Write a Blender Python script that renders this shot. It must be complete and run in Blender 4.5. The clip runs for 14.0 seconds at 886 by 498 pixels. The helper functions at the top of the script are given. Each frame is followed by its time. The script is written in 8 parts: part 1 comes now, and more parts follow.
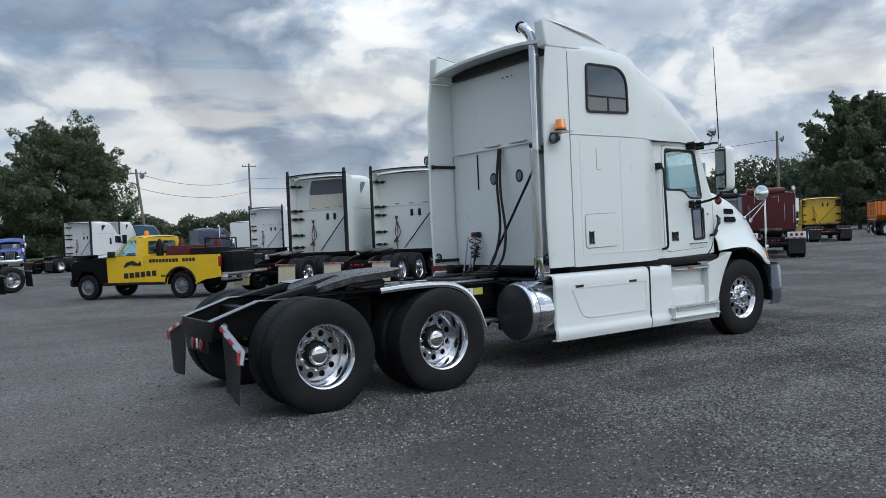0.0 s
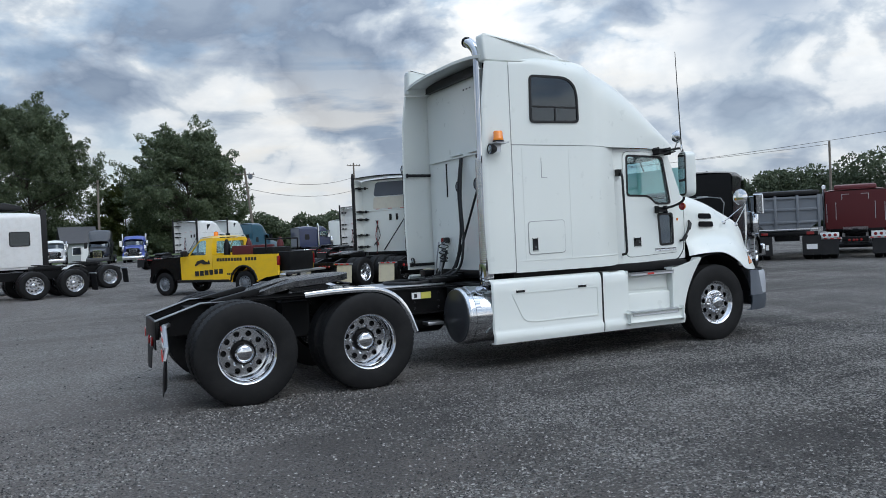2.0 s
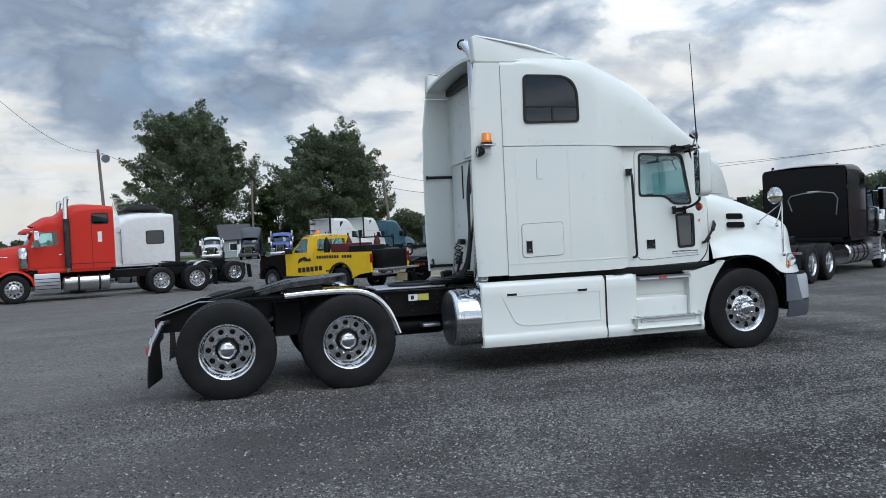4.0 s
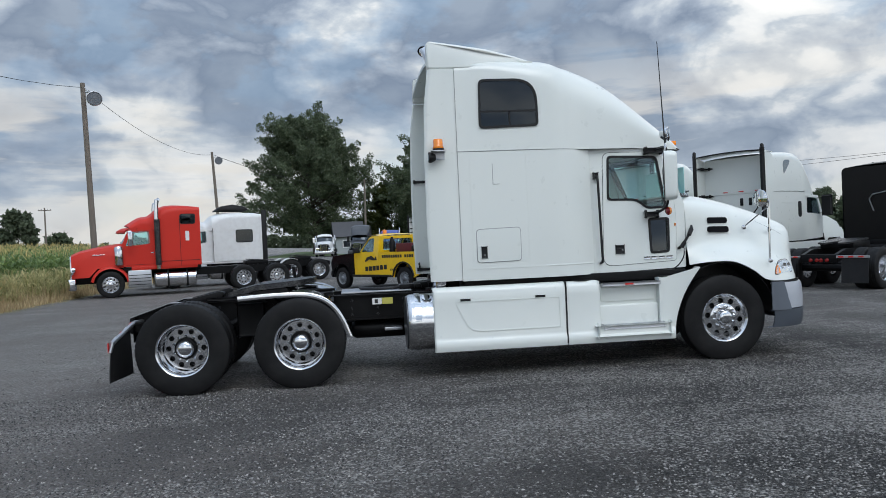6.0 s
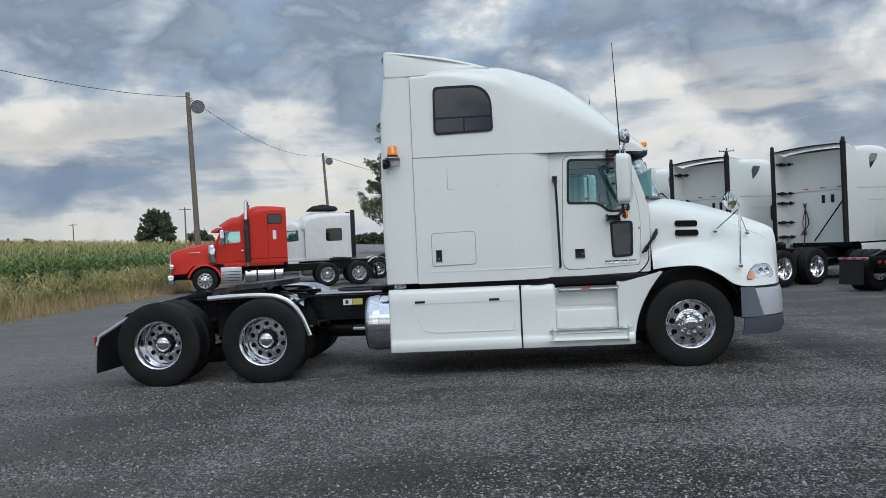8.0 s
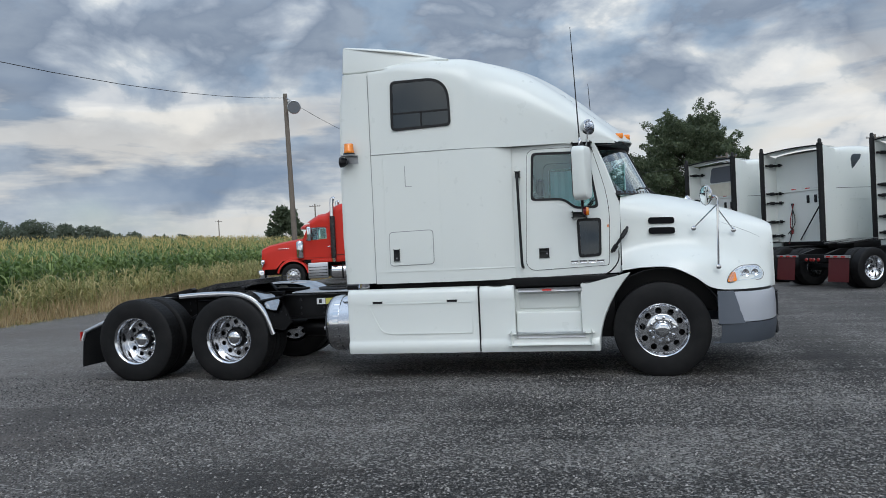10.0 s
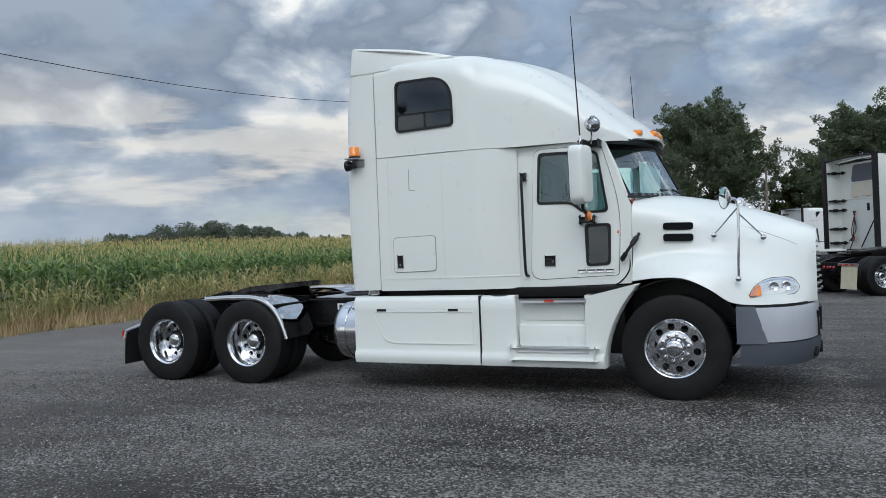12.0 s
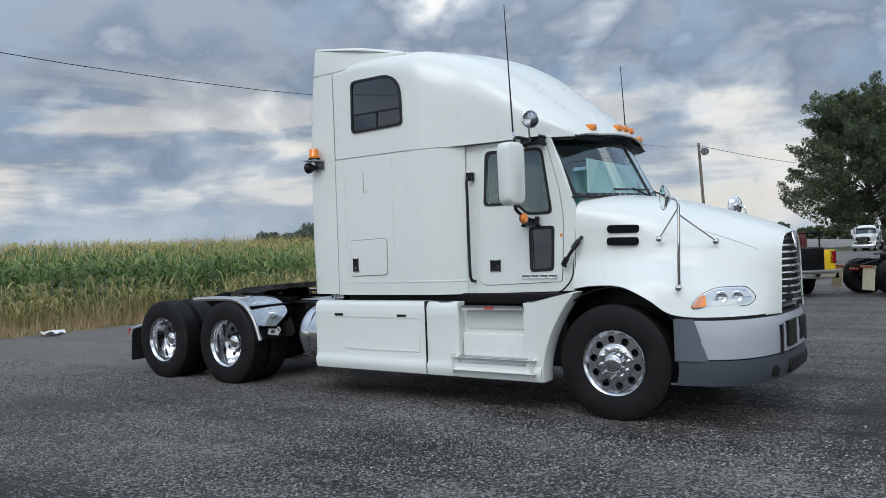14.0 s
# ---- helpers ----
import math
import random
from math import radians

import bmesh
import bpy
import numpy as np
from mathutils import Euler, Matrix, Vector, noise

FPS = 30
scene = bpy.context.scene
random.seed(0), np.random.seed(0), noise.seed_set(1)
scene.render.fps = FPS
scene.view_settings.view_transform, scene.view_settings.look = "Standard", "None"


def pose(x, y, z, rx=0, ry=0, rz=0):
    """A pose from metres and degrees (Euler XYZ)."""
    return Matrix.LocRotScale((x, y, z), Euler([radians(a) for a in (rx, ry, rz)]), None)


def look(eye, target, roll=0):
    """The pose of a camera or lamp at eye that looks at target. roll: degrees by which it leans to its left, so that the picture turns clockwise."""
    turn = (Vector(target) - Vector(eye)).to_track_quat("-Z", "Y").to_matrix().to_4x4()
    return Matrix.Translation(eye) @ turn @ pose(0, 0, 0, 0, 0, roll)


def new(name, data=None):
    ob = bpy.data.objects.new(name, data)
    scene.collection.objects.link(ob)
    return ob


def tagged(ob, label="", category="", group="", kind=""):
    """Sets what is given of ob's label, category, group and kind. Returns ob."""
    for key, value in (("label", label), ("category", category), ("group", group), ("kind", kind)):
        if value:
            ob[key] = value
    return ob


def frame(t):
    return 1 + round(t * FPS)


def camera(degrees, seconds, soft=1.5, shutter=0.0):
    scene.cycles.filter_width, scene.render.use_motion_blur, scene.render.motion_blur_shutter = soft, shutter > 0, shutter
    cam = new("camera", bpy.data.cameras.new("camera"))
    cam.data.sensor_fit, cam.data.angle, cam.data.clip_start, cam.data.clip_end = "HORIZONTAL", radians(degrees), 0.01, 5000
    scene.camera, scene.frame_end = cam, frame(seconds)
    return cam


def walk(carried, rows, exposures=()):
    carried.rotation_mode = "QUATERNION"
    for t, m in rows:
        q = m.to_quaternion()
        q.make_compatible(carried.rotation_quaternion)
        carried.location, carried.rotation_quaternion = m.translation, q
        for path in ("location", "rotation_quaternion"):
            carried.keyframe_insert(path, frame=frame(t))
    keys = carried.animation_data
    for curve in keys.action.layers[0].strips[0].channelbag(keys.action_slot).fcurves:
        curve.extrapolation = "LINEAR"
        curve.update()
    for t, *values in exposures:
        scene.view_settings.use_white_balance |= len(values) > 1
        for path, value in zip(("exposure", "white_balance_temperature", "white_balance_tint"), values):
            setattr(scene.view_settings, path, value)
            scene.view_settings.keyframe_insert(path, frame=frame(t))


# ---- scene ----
cam = camera(59.6, 14.0, soft=0.9)
PATH = [
    (0, (-9.675, -7.73, 1.604), (-8.535, -6.087, 1.563), -2.5),
    (0.5, (-9.299, -8.063, 1.675), (-8.261, -6.354, 1.631), -2.8),
    (1, (-8.964, -8.492, 1.646), (-7.988, -6.747, 1.605), -2.7),
    (1.5, (-8.599, -8.836, 1.637), (-7.662, -7.069, 1.599), -2.6),
    (2, (-8.21, -9.166, 1.647), (-7.322, -7.375, 1.609), -2.6),
    (2.5, (-7.819, -9.385, 1.621), (-7.011, -7.556, 1.587), -2.5),
    (3, (-7.391, -9.6, 1.639), (-6.666, -7.736, 1.605), -2.5),
    (3.5, (-6.933, -9.794, 1.657), (-6.307, -7.894, 1.623), -2.5),
    (3.7, (-6.75, -9.83, 1.646), (-6.166, -7.917, 1.613), -2.6),
    (5.8, (-4.717, -10.339, 1.654), (-4.451, -8.357, 1.626), -2.5),
    (6, (-4.529, -10.356, 1.658), (-4.307, -8.369, 1.632), -2.6),
    (6.5, (-4.014, -10.473, 1.644), (-3.889, -8.477, 1.62), -2.5),
    (7, (-3.465, -10.668, 1.632), (-3.408, -8.669, 1.61), -2.5),
    (7.5, (-2.955, -10.687, 1.633), (-2.982, -8.687, 1.612), -2.6),
    (8, (-2.443, -10.674, 1.653), (-2.552, -8.677, 1.633), -2.6),
    (8.5, (-1.903, -10.62, 1.662), (-2.105, -8.63, 1.643), -2.6),
    (8.7, (-1.71, -10.54, 1.662), (-1.951, -8.554, 1.643), -2.6),
    (10.8, (0.304, -9.748, 1.584), (-0.288, -7.838, 1.582), -2.5),
    (11, (0.444, -9.647, 1.587), (-0.191, -7.751, 1.591), -2.4),
    (11.5, (0.749, -9.35, 1.594), (0.002, -7.495, 1.596), -2.4),
    (12, (1.165, -9.1, 1.593), (0.328, -7.283, 1.595), -2.3),
    (12.5, (1.615, -8.806, 1.605), (0.698, -7.029, 1.608), -2.3),
    (13, (1.996, -8.491, 1.62), (1.009, -6.751, 1.62), -2.3),
    (13.5, (2.459, -8.182, 1.61), (1.392, -6.491, 1.615), -2.2),
    (14, (2.809, -7.776, 1.577), (1.658, -6.14, 1.587), -2.1),
]
walk(cam, [(t, look(eye, target, roll)) for t, eye, target, roll in PATH], [(0, 0.0, 6270, 10), (1.2, 0.10, 6270, 10), (3.5, 0.10, 6290, 10), (6.0, 0.03, 6380, 10), (8.0, -0.04, 6480, 10), (14.0, 0.04, 6480, 10)])

# ---- sky, sun ----
SUN_AZ, SUN_EL = radians(-75), radians(48)
SUN_DIR = Vector((math.cos(SUN_EL) * math.cos(SUN_AZ), math.cos(SUN_EL) * math.sin(SUN_AZ), math.sin(SUN_EL)))
sun_data = bpy.data.lights.new("sun", "SUN")
sun_data.energy, sun_data.angle, sun_data.color = 0.95, radians(35), (1.0, 1.0, 0.975)
sun = new("sun", sun_data)
sun.matrix_world = look(SUN_DIR * 50, (0, 0, 0))


class Nodes:
    """Short hand for node trees."""

    def __init__(self, tree):
        self.t = tree
        tree.nodes.clear()

    def n(self, kind, values=(), **props):
        node = self.t.nodes.new(kind)
        if "operation" in props:
            node.operation = props["operation"]
        if "use_clamp" in props:
            node.use_clamp = props["use_clamp"]
        if "data_type" in props:
            node.data_type, node.blend_type = props["data_type"], props["blend_type"]
        if "sky_type" in props:
            node.sky_type, node.sun_disc = props["sky_type"], props["sun_disc"]
            node.sun_elevation, node.sun_rotation = props["sun_elevation"], props["sun_rotation"]
        for k, v in dict(values).items():
            self.put(node.inputs[k], v)
        return node

    def put(self, socket, v):
        if isinstance(v, bpy.types.NodeSocket):
            self.t.links.new(v, socket)
        elif isinstance(v, bpy.types.Node):
            self.t.links.new(v.outputs[0], socket)
        else:
            socket.default_value = v

    def math(self, op, a, b=0.0, clamp=False):
        return self.n("ShaderNodeMath", {0: a, 1: b}, operation=op, use_clamp=clamp).outputs[0]

    def noise(self, vec, scale, detail=4.0, rough=0.55, out=0, distortion=0.0):
        return self.n("ShaderNodeTexNoise", {"Vector": vec, "Scale": scale, "Detail": detail, "Roughness": rough, "Distortion": distortion}).outputs[out]

    def ramp(self, fac, stops):
        r = self.n("ShaderNodeValToRGB", {"Fac": fac})
        e = r.color_ramp.elements
        while len(e) < len(stops):
            e.new(0.5)
        for el, (p, c) in zip(e, stops):
            el.position = p
            el.color = (*c, 1) if not isinstance(c, float) else (c, c, c, 1)
        return r.outputs[0]

    def mix(self, fac, a, b, mode="MIX"):
        m = self.n("ShaderNodeMix", data_type="RGBA", blend_type=mode)
        for s, v in ((m.inputs[0], fac), (m.inputs[6], a), (m.inputs[7], b)):
            if isinstance(v, tuple):
                v = (*v, 1) if len(v) == 3 else v
            self.put(s, v)
        return m.outputs[2]


world = bpy.data.worlds.new("world")
scene.world = world
world.use_nodes = True
W = Nodes(world.node_tree)
sky = W.n("ShaderNodeTexSky", sky_type="NISHITA", sun_disc=False, sun_elevation=SUN_EL, sun_rotation=math.pi / 2 - SUN_AZ)
way = W.n("ShaderNodeTexCoord").outputs["Generated"]
sep = W.n("ShaderNodeSeparateXYZ", {0: way})
up = W.math("MAXIMUM", sep.outputs[2], 0.0)
flat = W.n("ShaderNodeCombineXYZ", {0: sep.outputs[0], 1: sep.outputs[1], 2: W.math("MULTIPLY", up, 1.7)}).outputs[0]
above = W.n("ShaderNodeCombineXYZ", {0: sep.outputs[0], 1: sep.outputs[1], 2: W.math("ADD", W.math("MULTIPLY", up, 1.7), 0.055)}).outputs[0]
# heaped cloud: broad masses, rounded billows, tops lighter than their undersides
big = W.noise(flat, 2.3, 3.0, 0.5, distortion=0.7)
billow = W.noise(flat, 5.6, 8.0, 0.53, distortion=0.3)
relief = W.math("SUBTRACT", billow, W.noise(above, 5.6, 8.0, 0.53, distortion=0.3))
fine = W.noise(flat, 8.5, 9.0, 0.56, distortion=0.1)
west = W.math("SUBTRACT", W.math("MULTIPLY", sep.outputs[1], 0.25), W.math("MULTIPLY", sep.outputs[0], 0.9))
lump = W.math("ADD", W.math("ADD", W.math("MULTIPLY", big, 0.52), W.math("MULTIPLY", billow, 0.48)), W.math("MULTIPLY", W.math("MULTIPLY", west, W.math("MINIMUM", up, 0.35)), 0.24))
lump = W.math("ADD", W.math("SUBTRACT", lump, W.math("MULTIPLY", relief, 0.55)), W.math("MULTIPLY", W.math("SUBTRACT", W.math("MINIMUM", up, 0.4), 0.13), 0.30))
# great dark masses with brighter gaps between them, and the crimped edges of the heaps
round_about = W.math("ADD", W.math("ARCTAN2", sep.outputs[1], sep.outputs[0]), W.math("MULTIPLY", W.math("SUBTRACT", big, 0.5), 0.9))
mass = W.math("COSINE", W.math("MULTIPLY", W.math("SUBTRACT", round_about, radians(75)), 5.0))
lump = W.math("ADD", lump, W.math("MULTIPLY", W.math("MULTIPLY", mass, W.ramp(up, [(0.04, 0.0), (0.14, 1.0)])), 0.042))
crimp = W.math("ABSOLUTE", W.math("SUBTRACT", W.noise(flat, 8.0, 6.0, 0.5, distortion=0.4), 0.5))
lump = W.math("SUBTRACT", lump, W.math("MULTIPLY", W.math("SUBTRACT", crimp, 0.07), 0.42))
tone = W.ramp(lump, [(0.40, (0.90, 0.90, 0.87)), (0.452, (0.76, 0.78, 0.78)), (0.474, (0.56, 0.61, 0.65)), (0.515, (0.37, 0.43, 0.51)), (0.57, (0.22, 0.275, 0.36)), (0.66, (0.30, 0.36, 0.44))])
blue = W.math("MULTIPLY", W.ramp(W.noise(flat, 1.7, 3.0, 0.5, distortion=0.3), [(0.53, 0.0), (0.60, 0.9)]), W.ramp(fine, [(0.42, 0.32), (0.50, 0.0)]))
tone = W.mix(blue, tone, (0.30, 0.47, 0.66))
# strata low over the land: pale gaps and dark bars
bar = W.noise(W.n("ShaderNodeCombineXYZ", {0: sep.outputs[0], 1: sep.outputs[1], 2: W.math("MULTIPLY", up, 6.0)}).outputs[0], 2.6, 6.0, 0.55, distortion=0.2)
deep = W.ramp(up, [(0.0, 0.6), (0.06, 1.0), (0.14, 0.7), (0.24, 0.0)])
tone = W.mix(W.math("MULTIPLY", deep, W.ramp(bar, [(0.50, 0.0), (0.57, 0.85)])), tone, (0.86, 0.82, 0.74))
dusk = W.math("MULTIPLY", deep, W.ramp(west, [(0.15, 0.2), (0.6, 1.0)]))
tone = W.mix(W.math("MULTIPLY", dusk, W.ramp(bar, [(0.41, 0.85), (0.51, 0.0)])), tone, (0.21, 0.30, 0.44))
# light haze low over the land, brighter cloud overhead, bright cloud on the sun's side
low = W.ramp(up, [(0.0, 1.0), (0.09, 0.6), (0.20, 0.0)])
tone = W.mix(W.math("MULTIPLY", low, W.ramp(W.noise(flat, 5.0, 4.0, 0.5), [(0.42, 0.10), (0.60, 0.6)])), tone, (0.65, 0.735, 0.81))
dot = W.n("ShaderNodeVectorMath", {0: way, 1: tuple(SUN_DIR)}, operation="DOT_PRODUCT").outputs["Value"]
lobe = W.math("POWER", W.math("MAXIMUM", W.math("ADD", W.math("MULTIPLY", dot, 0.6), 0.4), 0.0), 2.0)
gain = W.math("ADD", W.math("ADD", 0.86, W.math("MULTIPLY", W.math("POWER", up, 1.5), 1.55)), W.math("MULTIPLY", lobe, 0.9))
tone = W.mix(1.0, tone, (1.0, 1.0, 1.005), "MULTIPLY")
cloud = W.n("ShaderNodeBackground", {"Color": tone, "Strength": gain})
clear = W.n("ShaderNodeBackground", {"Color": sky, "Strength": 0.10})
cover = W.ramp(W.noise(flat, 2.0, 4.0, 0.5), [(0.30, 0.25), (0.42, 1.0)])
shade = W.n("ShaderNodeMixShader", {0: cover, 1: clear, 2: cloud})
W.n("ShaderNodeOutputWorld", {0: shade})

# ---- materials ----
def material(name, colour, rough=0.5, metal=0.0, vary=0.08, scale=6.0, bump=0.0, bump_scale=60.0, coat=0.0, dirt=0.0, dirt_colour=(0.16, 0.14, 0.12), spec=0.5):
    """A surface with broad and fine variation of tone and gloss, optional dirt and relief."""
    m = bpy.data.materials.new(name)
    m.use_nodes = True
    N = Nodes(m.node_tree)
    co = N.n("ShaderNodeTexCoord").outputs["Object"]
    broad = N.noise(co, scale * 0.35, 4.0, 0.6)
    grain = N.noise(co, scale * 6.0, 6.0, 0.6)
    tone = N.math("ADD", N.math("MULTIPLY", N.math("SUBTRACT", broad, 0.5), 2 * vary), N.math("MULTIPLY", N.math("SUBTRACT", grain, 0.5), vary))
    base = N.n("ShaderNodeHueSaturation", {"Color": (*colour, 1), "Value": N.math("ADD", 1.0, tone)}).outputs[0]
    if dirt:
        base = N.mix(N.math("MULTIPLY", N.ramp(N.noise(co, scale * 0.8, 8.0, 0.65), [(0.45, 0.0), (0.75, 1.0)]), dirt), base, dirt_colour)
    p = N.n("ShaderNodeBsdfPrincipled", {"Base Color": base, "Metallic": metal, "Specular IOR Level": spec, "Coat Weight": coat, "Coat Roughness": 0.06,
                                         "Roughness": N.math("ADD", rough, N.math("MULTIPLY", N.math("SUBTRACT", grain, 0.5), 0.18 * min(1, rough * 3)), True)})
    if bump:
        b = N.n("ShaderNodeBump", {"Strength": bump, "Distance": 0.01, "Height": N.noise(co, bump_scale, 5.0, 0.6)})
        N.put(p.inputs["Normal"], b.outputs[0])
    N.n("ShaderNodeOutputMaterial", {0: p})
    return m


WHITE = material("white_paint", (0.72, 0.75, 0.718), 0.30, vary=0.012, coat=0.4, scale=1.2)
WHITE_OLD = material("weathered_white_paint", (0.72, 0.73, 0.72), 0.4, vary=0.05, coat=0.15, dirt=0.25, dirt_colour=(0.4, 0.38, 0.35))
CREAM = material("yellowed_white_plastic", (0.62, 0.56, 0.40), 0.5, vary=0.05, dirt=0.2)
CREAM_PALE = material("aged_white_plastic", (0.66, 0.63, 0.53), 0.5, vary=0.05, dirt=0.15)
SEAM = material("shaded_panel_joint", (0.30, 0.31, 0.31), 0.6, vary=0.1)
RED = material("red_paint", (0.54, 0.028, 0.016), 0.42, vary=0.05, coat=0.0, spec=0.25)
MAROON = material("maroon_paint", (0.085, 0.010, 0.012), 0.45, vary=0.06, coat=0.1, spec=0.3)
BLACK_PAINT = material("black_paint", (0.004, 0.004, 0.005), 0.22, vary=0.1, coat=0.0, spec=0.22)
BLUE = material("blue_paint", (0.03, 0.06, 0.30), 0.3, vary=0.06, coat=0.5)
NAVY = material("navy_paint", (0.012, 0.022, 0.07), 0.3, vary=0.06, coat=0.5)
TEAL = material("teal_paint", (0.03, 0.09, 0.13), 0.3, vary=0.06, coat=0.4)
YELLOW = material("yellow_paint", (0.80, 0.50, 0.010), 0.32, vary=0.05, coat=0.4, dirt=0.15)
ORANGE = material("orange_paint", (0.65, 0.18, 0.02), 0.4, vary=0.08, dirt=0.25)
GREY_PAINT = material("grey_paint", (0.155, 0.17, 0.19), 0.4, vary=0.08, dirt=0.2)
FRAME = material("black_chassis_paint", (0.0045, 0.0045, 0.005), 0.42, vary=0.25, dirt=0.2, dirt_colour=(0.02, 0.019, 0.018), bump=0.15, spec=0.16)
PLASTIC = material("black_plastic", (0.008, 0.008, 0.009), 0.45, vary=0.15, bump=0.1, bump_scale=200, spec=0.35)
RUBBER = material("tyre_rubber", (0.0095, 0.0095, 0.010), 0.6, vary=0.25, dirt=0.35, dirt_colour=(0.028, 0.027, 0.026), bump=0.2, bump_scale=90, spec=0.18)
FLAP = material("black_rubber_flap", (0.012, 0.012, 0.013), 0.6, vary=0.2, dirt=0.25, dirt_colour=(0.04, 0.037, 0.034), spec=0.3)
CHROME = material("polished_chrome", (0.66, 0.67, 0.69), 0.05, 1.0, vary=0.03)
ALU = material("polished_aluminium", (0.66, 0.67, 0.69), 0.15, 1.0, vary=0.06, scale=9, bump=0.03)
ALU_DULL = material("dull_aluminium", (0.50, 0.51, 0.53), 0.38, 1.0, vary=0.10, bump=0.08)
# tank ends darker and duller than the polished shell
TANK_END = material("dark_tank_end", (0.085, 0.088, 0.095), 0.32, 0.6, vary=0.12, scale=5, dirt=0.3, dirt_colour=(0.05, 0.048, 0.045))
# darkness of vent slots and the space behind sleeper panes, put into the colour
VOID = material("unlit_depth_black", (0.006, 0.006, 0.007), 0.8, vary=0.1, spec=0.1)
SILVER = material("silver_grey_bumper_paint", (0.40, 0.42, 0.46), 0.34, vary=0.04, coat=0.3)
VALANCE = material("dark_grey_valance_plastic", (0.062, 0.072, 0.088), 0.5, vary=0.06, bump=0.06, bump_scale=220, spec=0.3)
DARK_GREY = material("charcoal_paint", (0.035, 0.037, 0.042), 0.3, vary=0.06, coat=0.4)
SLATE = material("grey_moulded_plastic", (0.105, 0.12, 0.145), 0.45, vary=0.06, bump=0.06, bump_scale=220)
LAMP_BOWL = material("bright_lamp_bowl", (0.74, 0.75, 0.77), 0.14, 0.85, vary=0.04, scale=12)
STEEL = material("greasy_worn_steel", (0.022, 0.022, 0.024), 0.28, 0.45, vary=0.6, scale=14, dirt=0.8, dirt_colour=(0.13, 0.125, 0.12), bump=0.9, bump_scale=35)
INTERIOR = material("grey_cab_trim", (0.14, 0.145, 0.15), 0.7, vary=0.1)
SEAT = material("grey_seat_fabric", (0.06, 0.065, 0.07), 0.85, vary=0.15, bump=0.2)
WOOD = material("weathered_pole_wood", (0.17, 0.145, 0.12), 0.85, vary=0.25, bump=0.5, bump_scale=25)
RED_TAPE = material("red_reflective_tape", (0.60, 0.03, 0.02), 0.35, vary=0.1)
WHITE_TAPE = material("white_reflective_tape", (0.75, 0.75, 0.75), 0.35, vary=0.1)
RED_LENS = material("red_lens", (0.22, 0.010, 0.010), 0.15, vary=0.05, coat=0.5)
AMBER = material("amber_lens", (0.85, 0.24, 0.015), 0.15, vary=0.05, coat=0.6)
LABEL = material("yellow_label", (0.55, 0.50, 0.10), 0.5)
INK = material("black_lettering", (0.015, 0.015, 0.016), 0.5)
MIRROR = material("mirror_glass", (0.85, 0.87, 0.88), 0.02, 1.0, vary=0.0)

CABLE = material("black_cable", (0.012, 0.012, 0.013), 0.5)
BARN = material("grey_siding", (0.30, 0.32, 0.33), 0.7, vary=0.08)
ROOFING = material("dark_roofing", (0.07, 0.07, 0.075), 0.8, vary=0.15)


def glass_material(name, tint, alpha_rough=0.02):
    m = bpy.data.materials.new(name)
    m.use_nodes = True
    N = Nodes(m.node_tree)
    clear = N.n("ShaderNodeBsdfTransparent", {"Color": (*tint, 1)})
    shine = N.n("ShaderNodeBsdfGlossy", {"Color": (0.84, 0.93, 1.0, 1), "Roughness": alpha_rough})
    f = N.math("ADD", 0.06, N.math("MULTIPLY", N.math("POWER", N.n("ShaderNodeLayerWeight", {"Blend": 0.5}).outputs["Facing"], 2.2), 0.9))
    mixed = N.n("ShaderNodeMixShader", {0: f, 1: clear, 2: shine})
    N.n("ShaderNodeOutputMaterial", {0: mixed})
    return m


def glass_sheet(name, colour):
    """A thin sheet that lets light through."""
    m = bpy.data.materials.new(name)
    m.use_nodes = True
    N = Nodes(m.node_tree)
    col = N.mix(N.math("MULTIPLY", N.noise(N.n("ShaderNodeTexCoord").outputs["Object"], 7.0, 4.0), 0.3), colour, (0.9, 0.95, 0.95))
    a, b = N.n("ShaderNodeBsdfDiffuse", {"Color": col}), N.n("ShaderNodeBsdfTranslucent", {"Color": col})
    N.n("ShaderNodeOutputMaterial", {0: N.n("ShaderNodeMixShader", {0: 0.55, 1: a, 2: b})})
    return m


GLASS = glass_material("tinted_glass", (0.80, 0.93, 0.925))
DARK_GLASS = glass_material("dark_tinted_glass", (0.16, 0.17, 0.19))
PAPER = glass_sheet("pale_translucent_sunshade", (0.62, 0.86, 0.84))
LENS = glass_material("clear_lamp_lens", (0.92, 0.93, 0.95))

# ---- mesh helpers ----
def part(name, bm, mat, parent=None, label="", smooth=32.0):
    """Links a bmesh as one mesh object under a thing or part."""
    bmesh.ops.recalc_face_normals(bm, faces=bm.faces[:])
    me = bpy.data.meshes.new(name)
    bm.to_mesh(me)
    bm.free()
    me.materials.append(mat)
    if smooth:
        me.polygons.foreach_set("use_smooth", [True] * len(me.polygons))
        me.set_sharp_from_angle(angle=radians(smooth))
    ob = new(name, me)
    if parent:
        ob.parent = parent
    if label:
        ob["label"] = label
    return ob


def thing(name, label, category, m=None, group="", kind=""):
    ob = new(name)
    ob.empty_display_size = 0.2
    if m is not None:
        ob.matrix_basis = m
    return tagged(ob, label, category, group, kind)


